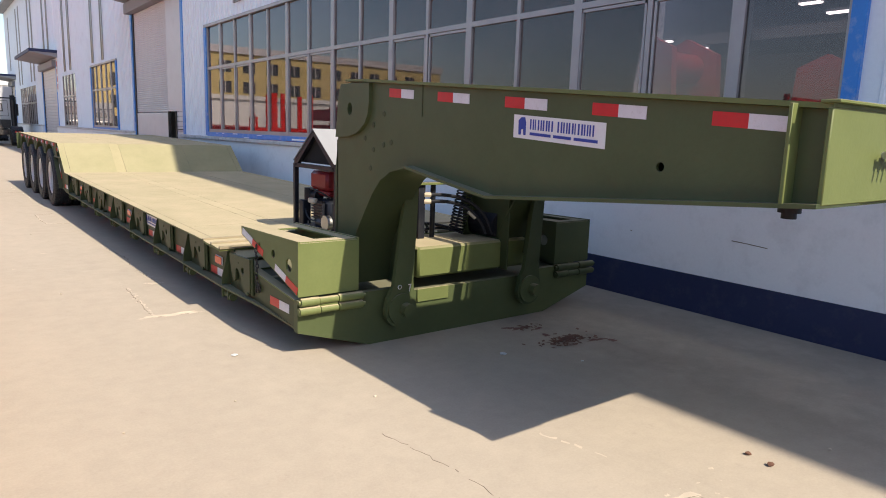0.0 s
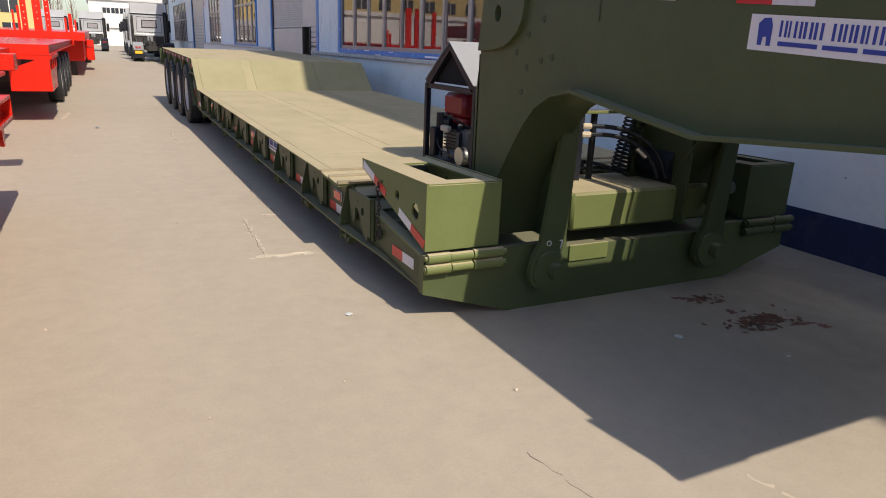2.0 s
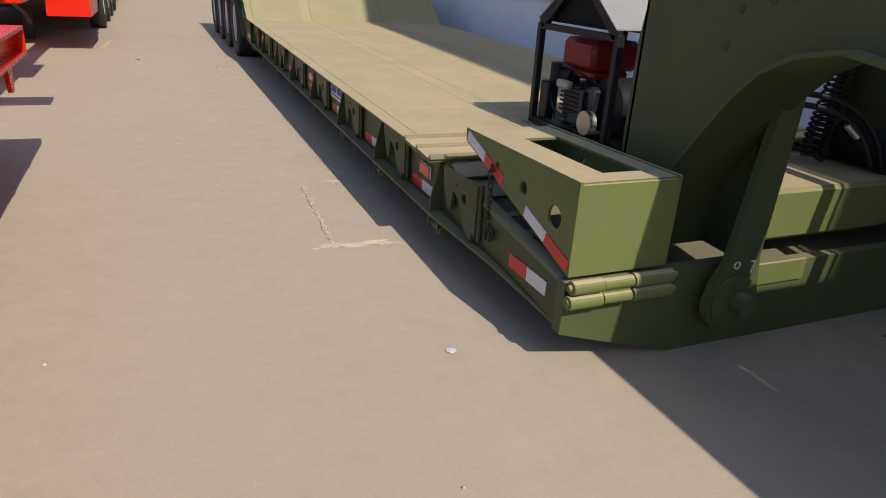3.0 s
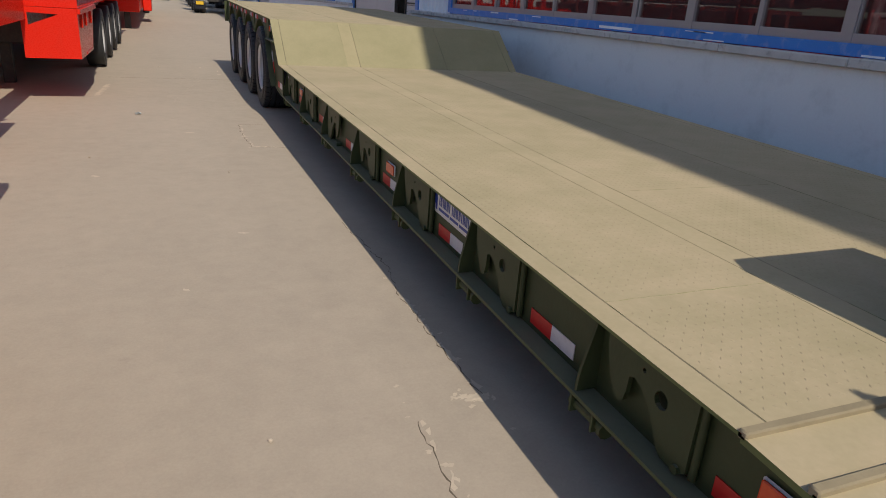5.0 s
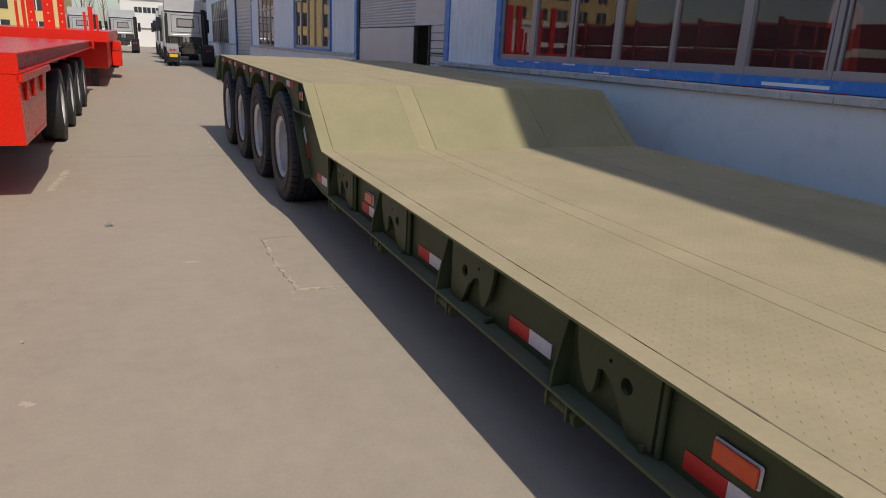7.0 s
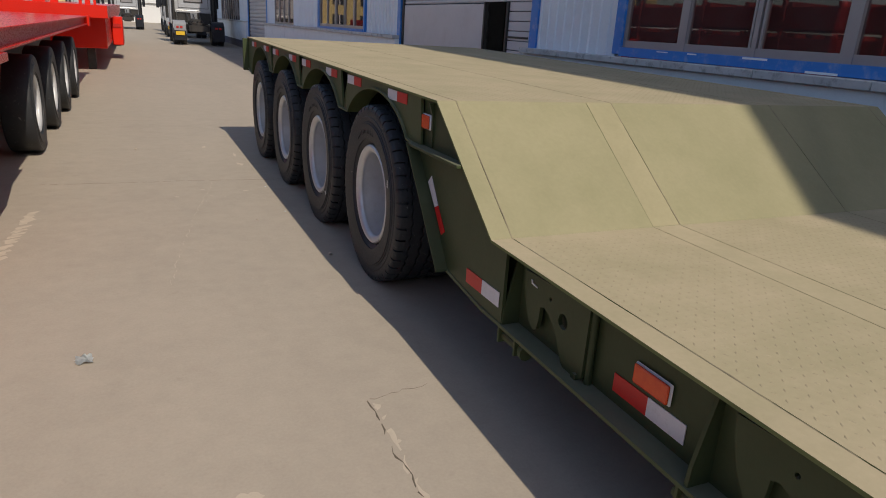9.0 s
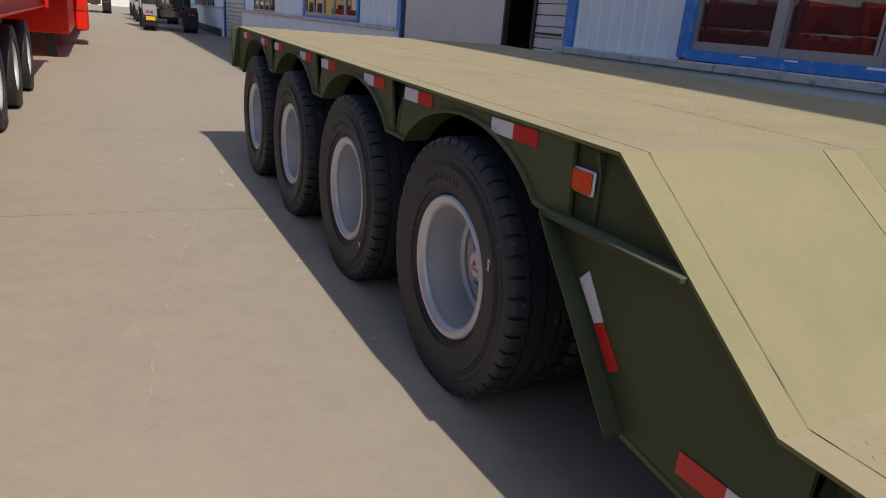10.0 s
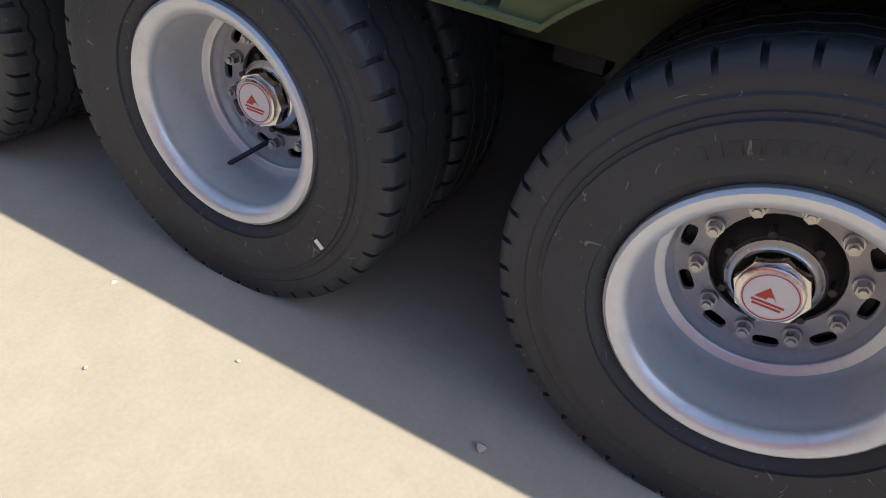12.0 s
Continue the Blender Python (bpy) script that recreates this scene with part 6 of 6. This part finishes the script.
# ---------------------------------------------------------------- red trailers across the lane
def simple_wheel(parent, x, y, first):
    """A red trailer's wheel: dished rim with its tyre."""
    c = (x, y, 0.54)
    if not first:
        w = part("wheel", rim_mesh(bmesh.new(), c, x - 0.004, 1.0), RIM_BRIGHT, parent, "silver dished wheel")
        t = part("tyre", tyre_mesh(bmesh.new(), c, x, 1.0, r=0.54, n=40), RUBBER, w, "black rubber tyre")
        h = part("hub", lathe(bmesh.new(), [(-0.26, 0.14), (-0.2, 0.1), (-0.13, 0.08), (-0.12, 0.0)], c, 20), DARK, w)
        return w, t, h, y
    w = share("wheel", first[0], parent, (0, y - first[3], 0), "silver dished wheel")
    share("tyre", first[1], w, (0, 0, 0))
    share("hub", first[2], w, (0, 0, 0))
    return first


RX = -2.22
flat = thing("red_flatbed", (RX - 1.5, 2.0, 0), "bright red flatbed trailer with stake pockets, parked on concrete", "trailer", "red trailers")
part("deck", boxed(RX - 3.0, RX, -6.0, 7.60, 1.035, 1.065, 0.004), RED, flat)
for x0, x1, x2, x3 in ((RX - 0.085, RX - 0.07, RX - 0.16, RX), (RX - 2.93, RX - 2.915, RX - 3.0, RX - 2.84)):
    part("side_web", boxed(x0, x1, -6.0, 7.60, 0.89, 1.035), RED, flat)
    part("side_flange", boxed(x2, x3, -6.0, 7.60, 0.862, 0.89, 0.004), RED, flat)
part("end_plate", boxed(RX - 3.0, RX, 7.601, 7.62, 0.862, 1.065, 0.003), RED, flat)
for x in (RX - 2.1, RX - 1.0):
    part("main_beam", boxed(x, x + 0.16, -6.0, 7.4, 0.55, 1.0, 0.006), RED, flat)
for k in range(12):
    y = 7.0 - 0.7 * k
    b = bmesh.new()
    plate(b, "x", [(y - 0.075, 0.862), (y + 0.075, 0.862), (y + 0.065, 0.76), (y + 0.03, 0.70), (y - 0.03, 0.70), (y - 0.065, 0.76)], RX - 0.05, RX - 0.02)
    part("tie_hook", b, RED, flat, smooth=False)
for x in (RX - 2.0, RX - 0.9):
    b = boxed(x - 0.06, x + 0.06, 4.94, 5.06, 0.06, 0.9, 0.005)
    box(b, x - 0.14, x + 0.14, 4.86, 5.14, 0.0, 0.06, 0.005)
    part("landing_leg", b, RED, flat)
fw = None
for y in (-4.6, -3.3, -2.0):
    fw = simple_wheel(flat, RX - 0.02, y, fw)
for y in (-4.6, -3.3, -2.0):
    part("axle", cyl(bmesh.new(), (RX - 2.9, y, 0.54), (RX - 0.2, y, 0.54), 0.07, 12), DARK, flat)
    part("far_tyre", tyre_mesh(bmesh.new(), (0, y, 0.54), RX - 3.0, -1.0, r=0.54, n=32), RUBBER, flat)

RB = -2.28
low = thing("red_lowbed", (RB - 1.5, 22.0, 0), "bright red lowbed trailer with four axles, parked on concrete", "trailer", "red trailers")
part("deck", boxed(RB - 3.0, RB, 14.951, 29.1, 1.36, 1.385, 0.004), RED, low)
part("deck_front", boxed(RB - 3.0, RB, 14.93, 14.95, 1.20, 1.385, 0.004), RED, low)
for xa, xb, xc, xd in ((RB - 0.09, RB - 0.075, RB - 0.16, RB), (RB - 2.925, RB - 2.91, RB - 3.0, RB - 2.84)):
    part("deck_web", boxed(xa, xb, 14.951, 29.1, 1.225, 1.36), RED, low)
    part("deck_flange", boxed(xc, xd, 14.951, 29.1, 1.20, 1.225, 0.004), RED, low)
part("end_bracket", boxed(RB, RB + 0.05, 28.8, 29.1, 1.17, 1.40, 0.006), RED, low)
for x0, x1, hx in ((RB - 0.66, RB - 0.01, RB - 0.58), (RB - 2.99, RB - 2.34, RB - 2.42)):
    b = bmesh.new()
    sg = 1 if hx > RB - 1 else -1
    plate(b, "y", [(x0, 0.57), (x1, 0.57), (x1, 1.199), (x0, 1.199)], 14.9, 14.915, [[(hx, 1.13), (hx + sg * 0.35, 1.12), (hx, 0.98)]])
    fb = part("front_plate", b, RED, low, "bright red wedge front with a triangular hole", smooth=False)
    for xa in (x0, x1 - 0.014):
        b = bmesh.new()
        plate(b, "x", [(14.915, 0.57), (16.6, 0.55), (17.25, 1.199), (14.915, 1.199)], xa, xa + 0.014)
        part("side_plate", b, RED, fb, smooth=False)
    b = bmesh.new()
    plate(b, "x", [(14.915, 0.571), (16.6, 0.551), (16.6, 0.562), (14.915, 0.585)], x0 + 0.0145, x1 - 0.0145)
    part("floor_plate", b, RED, fb, smooth=False)
part("side_beam", boxed(RB - 0.02, RB + 0.03, 14.9, 17.3, 1.13, 1.199, 0.005), RED, low)
for y in (15.2, 15.75, 16.5):
    part("rail_hook", boxed(RB - 0.01, RB + 0.02, y, y + 0.08, 0.95, 1.12, 0.004), RED, low)
part("bumper_lamp", boxed(RB - 0.012, RB + 0.004, 15.6, 16.5, 0.575, 0.60), LAMP_R, low, "red marker strip")
part("dark_underframe", boxed(RB - 2.7, RB - 0.75, 16.6, 28.6, 0.6, 1.19, 0.02), DARK, low, "dark underframe")
for x in (RB - 2.1, RB - 1.0):
    part("main_beam", boxed(x, x + 0.18, 16.8, 28.7, 0.75, 1.2, 0.006), RED, low)
fw = None
for y in (19.42, 21.25, 23.05, 24.95):
    fw = simple_wheel(low, RB - 0.06, y, fw)
    part("axle", cyl(bmesh.new(), (RB - 2.9, y, 0.54), (RB - 0.2, y, 0.54), 0.07, 12), DARK, low)
    part("far_tyre", tyre_mesh(bmesh.new(), (0, y, 0.54), RB - 3.0, -1.0, r=0.54, n=32), RUBBER, low)
# its gooseneck reaches forward
part("neck_beam", boxed(RB - 0.85, RB - 0.6, 9.4, 14.92, 1.04, 1.32, 0.01), RED, low)
part("neck_beam", boxed(RB - 2.3, RB - 2.05, 9.4, 14.92, 1.04, 1.32, 0.01), RED, low)
part("neck_plate", boxed(RB - 2.6, RB - 0.45, 11.2, 12.4, 0.98, 1.035, 0.01), RED, low)
part("neck_crossbeam", boxed(RB - 2.9, RB - 0.01, 9.05, 9.4, 1.20, 1.37, 0.01), RED, low, "bright red cross beam")
part("neck_brace", tube(bmesh.new(), [(RB - 0.75, 12.2, 0.98), (RB - 0.66, 12.8, 0.76), (RB - 0.65, 13.0, 0.62)], 0.025, 10), DARK, low)
part("neck_leg", boxed(RB - 1.3, RB - 1.15, 16.8, 16.95, 0.0, 1.2, 0.005), DARK, low)
part("neck_leg", boxed(RB - 2.25, RB - 2.1, 16.8, 16.95, 0.0, 1.2, 0.005), DARK, low)

RC = -2.0
tall = thing("red_lowbed", (RC - 1.5, 42.0, 0), "bright red lowbed trailer with a long raised gooseneck", "trailer", "red trailers")
b = bmesh.new()
plate(b, "x", [(30.2, 1.34), (30.2, 1.64), (50.0, 1.78), (50.0, 1.45), (44.0, 1.30)], RC - 4.4, RC + 0.12)
part("body", b, RED, tall, smooth=False)
part("belly", boxed(RC - 2.9, RC + 0.02, 31.3, 44.0, 0.56, 1.34, 0.02), RED, tall)
part("front_fender", boxed(RC + 0.03, RC + 0.36, 36.0, 37.8, 0.45, 1.34, 0.03), RED, tall)
part("fender_lamp", boxed(RC + 0.06, RC + 0.32, 35.97, 36.0, 1.0, 1.12, 0.01), LAMP_R, tall, "red lamp")
for x, wd, top in ((-4.15, 0.06, 2.35), (-3.98, 0.08, 2.5), (-3.8, 0.19, 3.3), (-3.38, 0.27, 3.3), (-3.05, 0.17, 3.2), (-2.48, 0.07, 2.15), (-2.32, 0.12, 2.3), (-2.16, 0.06, 2.1), (-4.7, 0.2, 3.2), (-5.3, 0.2, 3.3)):
    b = bmesh.new()
    holes = []
    if wd > 0.15:
        holes = [ring(x, 1.85 + 0.22 * i, 0.025, 8) for i in range(6)]
    plate(b, "y", [(x - wd / 2, 1.63), (x + wd / 2, 1.63), (x + wd / 2, top), (x - wd / 2, top)], 30.6, 30.72, holes)
    part("stake", b, RED, tall, "tall red stake with round holes" if holes else "", smooth=False)
fw = None
for y in (45.5, 46.8, 48.1):
    fw = simple_wheel(tall, RC + 0.1, y, fw)
part("front_leg", boxed(RC - 2.6, RC - 2.4, 31.6, 31.8, 0.0, 0.6, 0.01), DARK, tall)
part("front_leg", boxed(RC - 0.5, RC - 0.3, 31.6, 31.8, 0.0, 0.6, 0.01), DARK, tall)


def stacked_chassis(x, y0, y1, tiers):
    """Red trailer chassis stored on top of one another."""
    t = thing("chassis_stack", (x, (y0 + y1) / 2, 0), "stored stack of dull red trailer chassis", "trailer", "red chassis stacks")
    for k in range(tiers):
        z = 0.45 + 0.85 * k
        for dx in (-1.2, -0.4, 0.4, 1.2):
            part("beam", boxed(x + dx - 0.08, x + dx + 0.08, y0, y1, z, z + 0.62, 0.01), INDOOR_RED, t)
        n = int((y1 - y0) / 1.6)
        for i in range(n):
            y = y0 + 0.3 + 1.6 * i
            part("cross_member", boxed(x - 1.3, x + 1.3, y, y + 0.14, z + 0.62, z + 0.76, 0.01), INDOOR_RED, t)
        for i in range(0, n, 2):
            y = y0 + 0.5 + 1.6 * i
            part("stake", boxed(x + 1.22, x + 1.34, y, y + 0.12, z + 0.2, z + 0.85, 0.01), INDOOR_RED, t)
    for y in (y0 + 0.8, y1 - 0.8):
        part("trestle", boxed(x - 1.3, x + 1.3, y - 0.12, y + 0.12, 0.0, 0.45, 0.02), DARK, t)


stacked_chassis(-9.0, -6.0, 6.0, 2)
stacked_chassis(-9.6, 8.0, 20.5, 3)
stacked_chassis(-9.2, 22.0, 36.0, 3)

# ---------------------------------------------------------------- parked tractor units, seen from behind
def tractor(x, y, label):
    """A cab-over tractor unit; x is its middle, y its rear end."""
    t = thing("truck", (x, y + 3, 0), label, "truck", "parked trucks")
    cab = boxed(x - 1.22, x + 1.22, y + 3.6, y + 5.7, 0.95, 3.1, 0.08)
    cb = part("cab", cab, CABWHITE, t, "pale grey truck cab")
    b = bmesh.new()
    plate(b, "x", [(y + 3.75, 3.1), (y + 5.5, 3.1), (y + 5.2, 3.35), (y + 4.2, 3.75), (y + 3.8, 3.75)], x - 1.1, x + 1.1)
    part("roof_fairing", b, CABWHITE, cb)
    b = bmesh.new()
    plate(b, "y", [(x - 0.44, 2.20), (x + 0.44, 2.20), (x + 0.41, 2.60), (x - 0.41, 2.60)], y + 3.585, y + 3.605)
    part("rear_window", b, ALU, cb, "pale reflecting rear window", smooth=False)
    fr = bmesh.new()
    plate(fr, "y", [(x - 0.80, 1.85), (x + 0.80, 1.85), (x + 0.78, 2.85), (x - 0.78, 2.85)], y + 3.585, y + 3.604, [[(x - 0.775, 1.875), (x + 0.775, 1.875), (x + 0.755, 2.825), (x - 0.755, 2.825)]])
    plate(fr, "y", [(x - 0.50, 2.14), (x + 0.50, 2.14), (x + 0.47, 2.66), (x - 0.47, 2.66)], y + 3.578, y + 3.604, [[(x - 0.44, 2.20), (x + 0.44, 2.20), (x + 0.41, 2.60), (x - 0.41, 2.60)]])
    part("window_seal", fr, DARK, cb, "black rubber seal", smooth=False)
    for d in (-0.6, -0.2, 0.2, 0.6):
        part("roof_lamp", boxed(x + d - 0.08, x + d + 0.08, y + 3.77, y + 3.80, 3.3, 3.36, 0.005), LAMP_R, cb, "small red roof lamp")
    part("trim_line", boxed(x - 1.15, x + 1.15, y + 3.575, y + 3.6, 2.98, 3.06, 0.005), BLACK, cb)
    part("lower_trim", boxed(x - 1.15, x + 1.15, y + 3.575, y + 3.6, 1.0, 1.16, 0.005), BLACK, cb)
    for s in (-1, 1):
        part("mirror", boxed(x + s * 1.42 - 0.12, x + s * 1.42 + 0.12, y + 5.4, y + 5.5, 1.9, 2.7, 0.03), BLACK, cb, "black mirror")
        part("corner_pillar", boxed(x + s * 1.05 - (0.14 if s > 0 else 0.02), x + s * 1.05 + (0.14 if s > 0 else 0.02), y + 3.5 if s > 0 else y + 3.57, y + 3.6, 1.2, 3.2 if s > 0 else 2.95, 0.01), BLACK, cb)
    part("rear_panel", boxed(x - 1.0, x + 1.0, y + 3.54, y + 3.6, 0.98, 1.62, 0.01), DARK, cb, "dark grimy lower rear panel")
    part("grab_rail", tube(bmesh.new(), [(x - 0.9, y + 3.4, 1.0), (x - 0.9, y + 3.4, 1.72), (x + 0.9, y + 3.4, 1.72), (x + 0.9, y + 3.4, 1.0)], 0.028, 6), STEEL, t, "pale steel rail behind the cab")
    part("hose_bracket", boxed(x - 0.18, x + 0.18, y + 3.42, y + 3.54, 1.30, 1.62, 0.01), STEEL, t)
    part("catwalk", boxed(x - 0.8, x + 0.8, y + 2.55, y + 3.3, 1.04, 1.08, 0.005), STEEL, t, "steel tread plate between the rails")
    part("battery_box", boxed(x - 1.15, x - 0.6, y + 2.1, y + 2.9, 0.55, 1.1, 0.03), DARK, t)
    part("fuel_tank", cyl(bmesh.new(), (x + 0.9, y + 1.9, 0.72), (x + 0.9, y + 3.3, 0.72), 0.32, 18), STEEL, t, "bright metal fuel tank")
    for s in (-1, 1):
        part("exhaust_pipe", cyl(bmesh.new(), (x + s * 1.05, y + 3.4, 1.0), (x + s * 1.05, y + 3.4, 2.9), 0.07, 12), DARK, t)
        part("side_fairing", boxed(x + s * 1.2 - 0.03, x + s * 1.2 + 0.03, y + 3.3, y + 3.6, 1.0, 3.1, 0.01), CABWHITE if s < 0 else BLACK, t)
        part("chassis_rail", boxed(x + s * 0.42 - 0.04, x + s * 0.42 + 0.04, y + 0.1, y + 5.0, 0.72, 1.0, 0.005), DARK, t)
        m = bmesh.new()
        o = [(y + 1.0 + 0.66 * math.cos(a), 0.56 + 0.66 * math.sin(a)) for a in [math.pi * i / 10 for i in range(11)]] + [(y + 1.0 - 0.63 * math.cos(a * 1.0), 0.56 + 0.63 * math.sin(a)) for a in [math.pi * i / 10 for i in range(11)]]
        plate(m, "x", o, x + s * 0.95 - 0.31, x + s * 0.95 + 0.31)
        part("mudguard", m, ROOF if s < 0 else BLACK, t)
        for wy in (1.0, 4.6):
            xw = x + s * 1.24
            part("tyre", tyre_mesh(bmesh.new(), (0, y + wy, 0.53), xw, 1.0 if s > 0 else -1.0, r=0.53, n=28), RUBBER, t)
            part("rim", lathe(bmesh.new(), [(-s * 0.03, 0.32), (-s * 0.10, 0.28), (-s * 0.12, 0.0)], (xw, y + wy, 0.53), 24), RIM, t)
        part("inner_tyre", tyre_mesh(bmesh.new(), (0, y + 1.0, 0.53), x + s * 0.90, 1.0 if s > 0 else -1.0, r=0.53, n=28), RUBBER, t)
        lb2 = part("lamp_bracket", boxed(x + s * 0.95 - 0.28, x + s * 0.95 + 0.28, y + 0.10, y + 0.2, 0.72, 1.02, 0.01), ROOF if s < 0 else BLACK, t)
        for d in (-0.12, 0.06):
            part("tail_lamp", boxed(x + s * 0.95 + d - 0.06, x + s * 0.95 + d + 0.06, y + 0.07, y + 0.10, 0.84, 0.94, 0.005), LAMP_R, lb2, "red tail lamp")
        part("rear_flap", boxed(x + s * 0.95 - 0.28, x + s * 0.95 + 0.28, y + 0.12, y + 0.14, 0.25, 0.72), BLACK, t)
    part("number_plate", boxed(x - 1.16, x - 0.74, y + 0.06, y + 0.10, 0.50, 0.68, 0.004), PLATE_Y, t, "plain yellow plate")
    part("fifth_wheel", cyl(bmesh.new(), (x, y + 1.0, 1.05), (x, y + 1.0, 1.12), 0.5, 20), DARK, t)
    part("cross_beam", boxed(x - 0.5, x + 0.5, y + 0.1, y + 0.22, 0.7, 1.0, 0.01), DARK, t)
    part("gearbox", boxed(x - 0.3, x + 0.3, y + 2.0, y + 3.6, 0.6, 1.3, 0.05), DARK, t)
    for k in range(3):
        part("air_hose", tube(bmesh.new(), bent((x - 0.4 + 0.35 * k, y + 3.5, 1.6), (x - 0.2 + 0.25 * k, y + 1.4, 1.2), (0, 0, -0.2), 8), 0.03, 6), BLACK, t)
    part("air_tank", cyl(bmesh.new(), (x - 0.35, y + 2.6, 1.15), (x + 0.35, y + 2.6, 1.15), 0.14, 14), DARK, t)
    return t


truck = tractor(1.80, 49.0, "pale grey cab-over tractor unit with a bare chassis")
for dx, dy in ((0.15, 11.5), (0.35, 23.0), (-3.55, 27.0), (-6.9, 27.0)):
    copy_thing(truck, Matrix.Translation(truck.location + Vector((dx, dy, 0))))

# ---------------------------------------------------------------- distance
def far_building(name, x0, x1, y0, y1, h, wall, rows, face, label, wz=1.5, wy=1.4, step=4.0, roof_h=0.5):
    """A plain block with real window recesses on one face. rows: heights of the window sills."""
    t = thing(name, ((x0 + x1) / 2, (y0 + y1) / 2, 0), label, "building")
    part("wall", boxed(x0, x1, y0, y1, 0, h, 0.02), wall, t)
    part("roof", boxed(x0 - 0.3, x1 + 0.3, y0 - 0.3, y1 + 0.3, h, h + roof_h, 0.02), PALE if roof_h < 0.8 else SHUTTER, t, "pale parapet")
    first = None
    for z in rows:
        if face == "x":
            n = int((y1 - y0 - 2) / step)
            spots = [(x1, y0 + 2 + step * i) for i in range(n)]
        else:
            n = int((x1 - x0 - 2) / step)
            spots = [(x0 + 2 + step * i, y0) for i in range(n)]
        for px, py in spots:
            if first is None:
                if face == "x":
                    g = boxed(px - 0.02, px + 0.03, py, py + wy * 1.5, z, z + wz)
                    fr = boxed(px + 0.03, px + 0.07, py + wy * 0.72, py + wy * 0.80, z, z + wz)
                    box(fr, px + 0.03, px + 0.07, py, py + wy * 1.5, z + wz * 0.62, z + wz * 0.68)
                else:
                    g = boxed(px, px + wy * 1.5, py - 0.03, py + 0.02, z, z + wz)
                    fr = boxed(px + wy * 0.72, px + wy * 0.80, py - 0.07, py - 0.03, z, z + wz)
                first = part("window", g, DARKGLASS, t, "dark window", smooth=False)
                bar = part("window_bar", fr, PALE, first, smooth=False)
                p0 = Vector((px, py, z))
            else:
                w = share("window", first, t, Vector((px, py, z)) - p0)
                share("window_bar", bar, w, (0, 0, 0))
    return t


far_building("yellow_building", -62.0, -7.5, 95.0, 108.0, 11.8, YELLOW, [0.9, 3.6, 6.4, 9.2], "y", "long yellow building with rows of dark windows", step=3.5, wy=1.2, wz=1.6, roof_h=1.0)
far_building("white_building", -2.2, 16.0, 130.0, 150.0, 7.0, PALE, [5.0], "y", "white workshop building with a band of dark windows", step=1.3, wy=0.75, wz=0.85, roof_h=1.2)
far_building("site_wall", -60.0, -13.0, 80.0, 80.4, 4.9, PALE, [], "y", "long white boundary wall")
far_building("boundary_wall", -16.0, 3.2, 118.0, 118.3, 2.6, PALE, [], "y", "low cream boundary wall across the yard", roof_h=0.1)


def bare_tree(x, y, h, seed):
    """A leafless poplar: tapered trunk with many thin rising limbs."""
    rnd = random.Random(seed)
    t = thing("tree", (x, y, 0), "tall leafless poplar with thin rising branches", "tree", "bare trees")
    b = bmesh.new()
    cyl(b, (x, y, 0), (x + rnd.uniform(-0.2, 0.2), y, h), 0.17, 8, 0.02)
    part("trunk", b, LEAF, t)
    b = bmesh.new()
    for i in range(36):
        z = h * rnd.uniform(0.22, 0.93)
        a, ln = rnd.uniform(0, 6.28), (h - z) * rnd.uniform(0.25, 0.5) + 0.4
        p = Vector((x, y, z))
        q = p + Vector((0.34 * ln * math.cos(a), 0.34 * ln * math.sin(a), ln))
        tube(b, [p, (p + q) / 2 + Vector((0.08 * math.cos(a) * ln, 0.08 * math.sin(a) * ln, 0)), q], 0.018 + 0.008 * rnd.random(), 4)
    part("limbs", b, LEAF, t)


for i, (x, h) in enumerate(((-16.5, 13.0), (-14.2, 11.5), (-13.0, 14.0), (-9.6, 15.0), (-8.4, 12.5), (-5.8, 11.5), (-19.5, 12.0))):
    bare_tree(x, 172.0 + 3 * (i % 3), h, 70 + i)
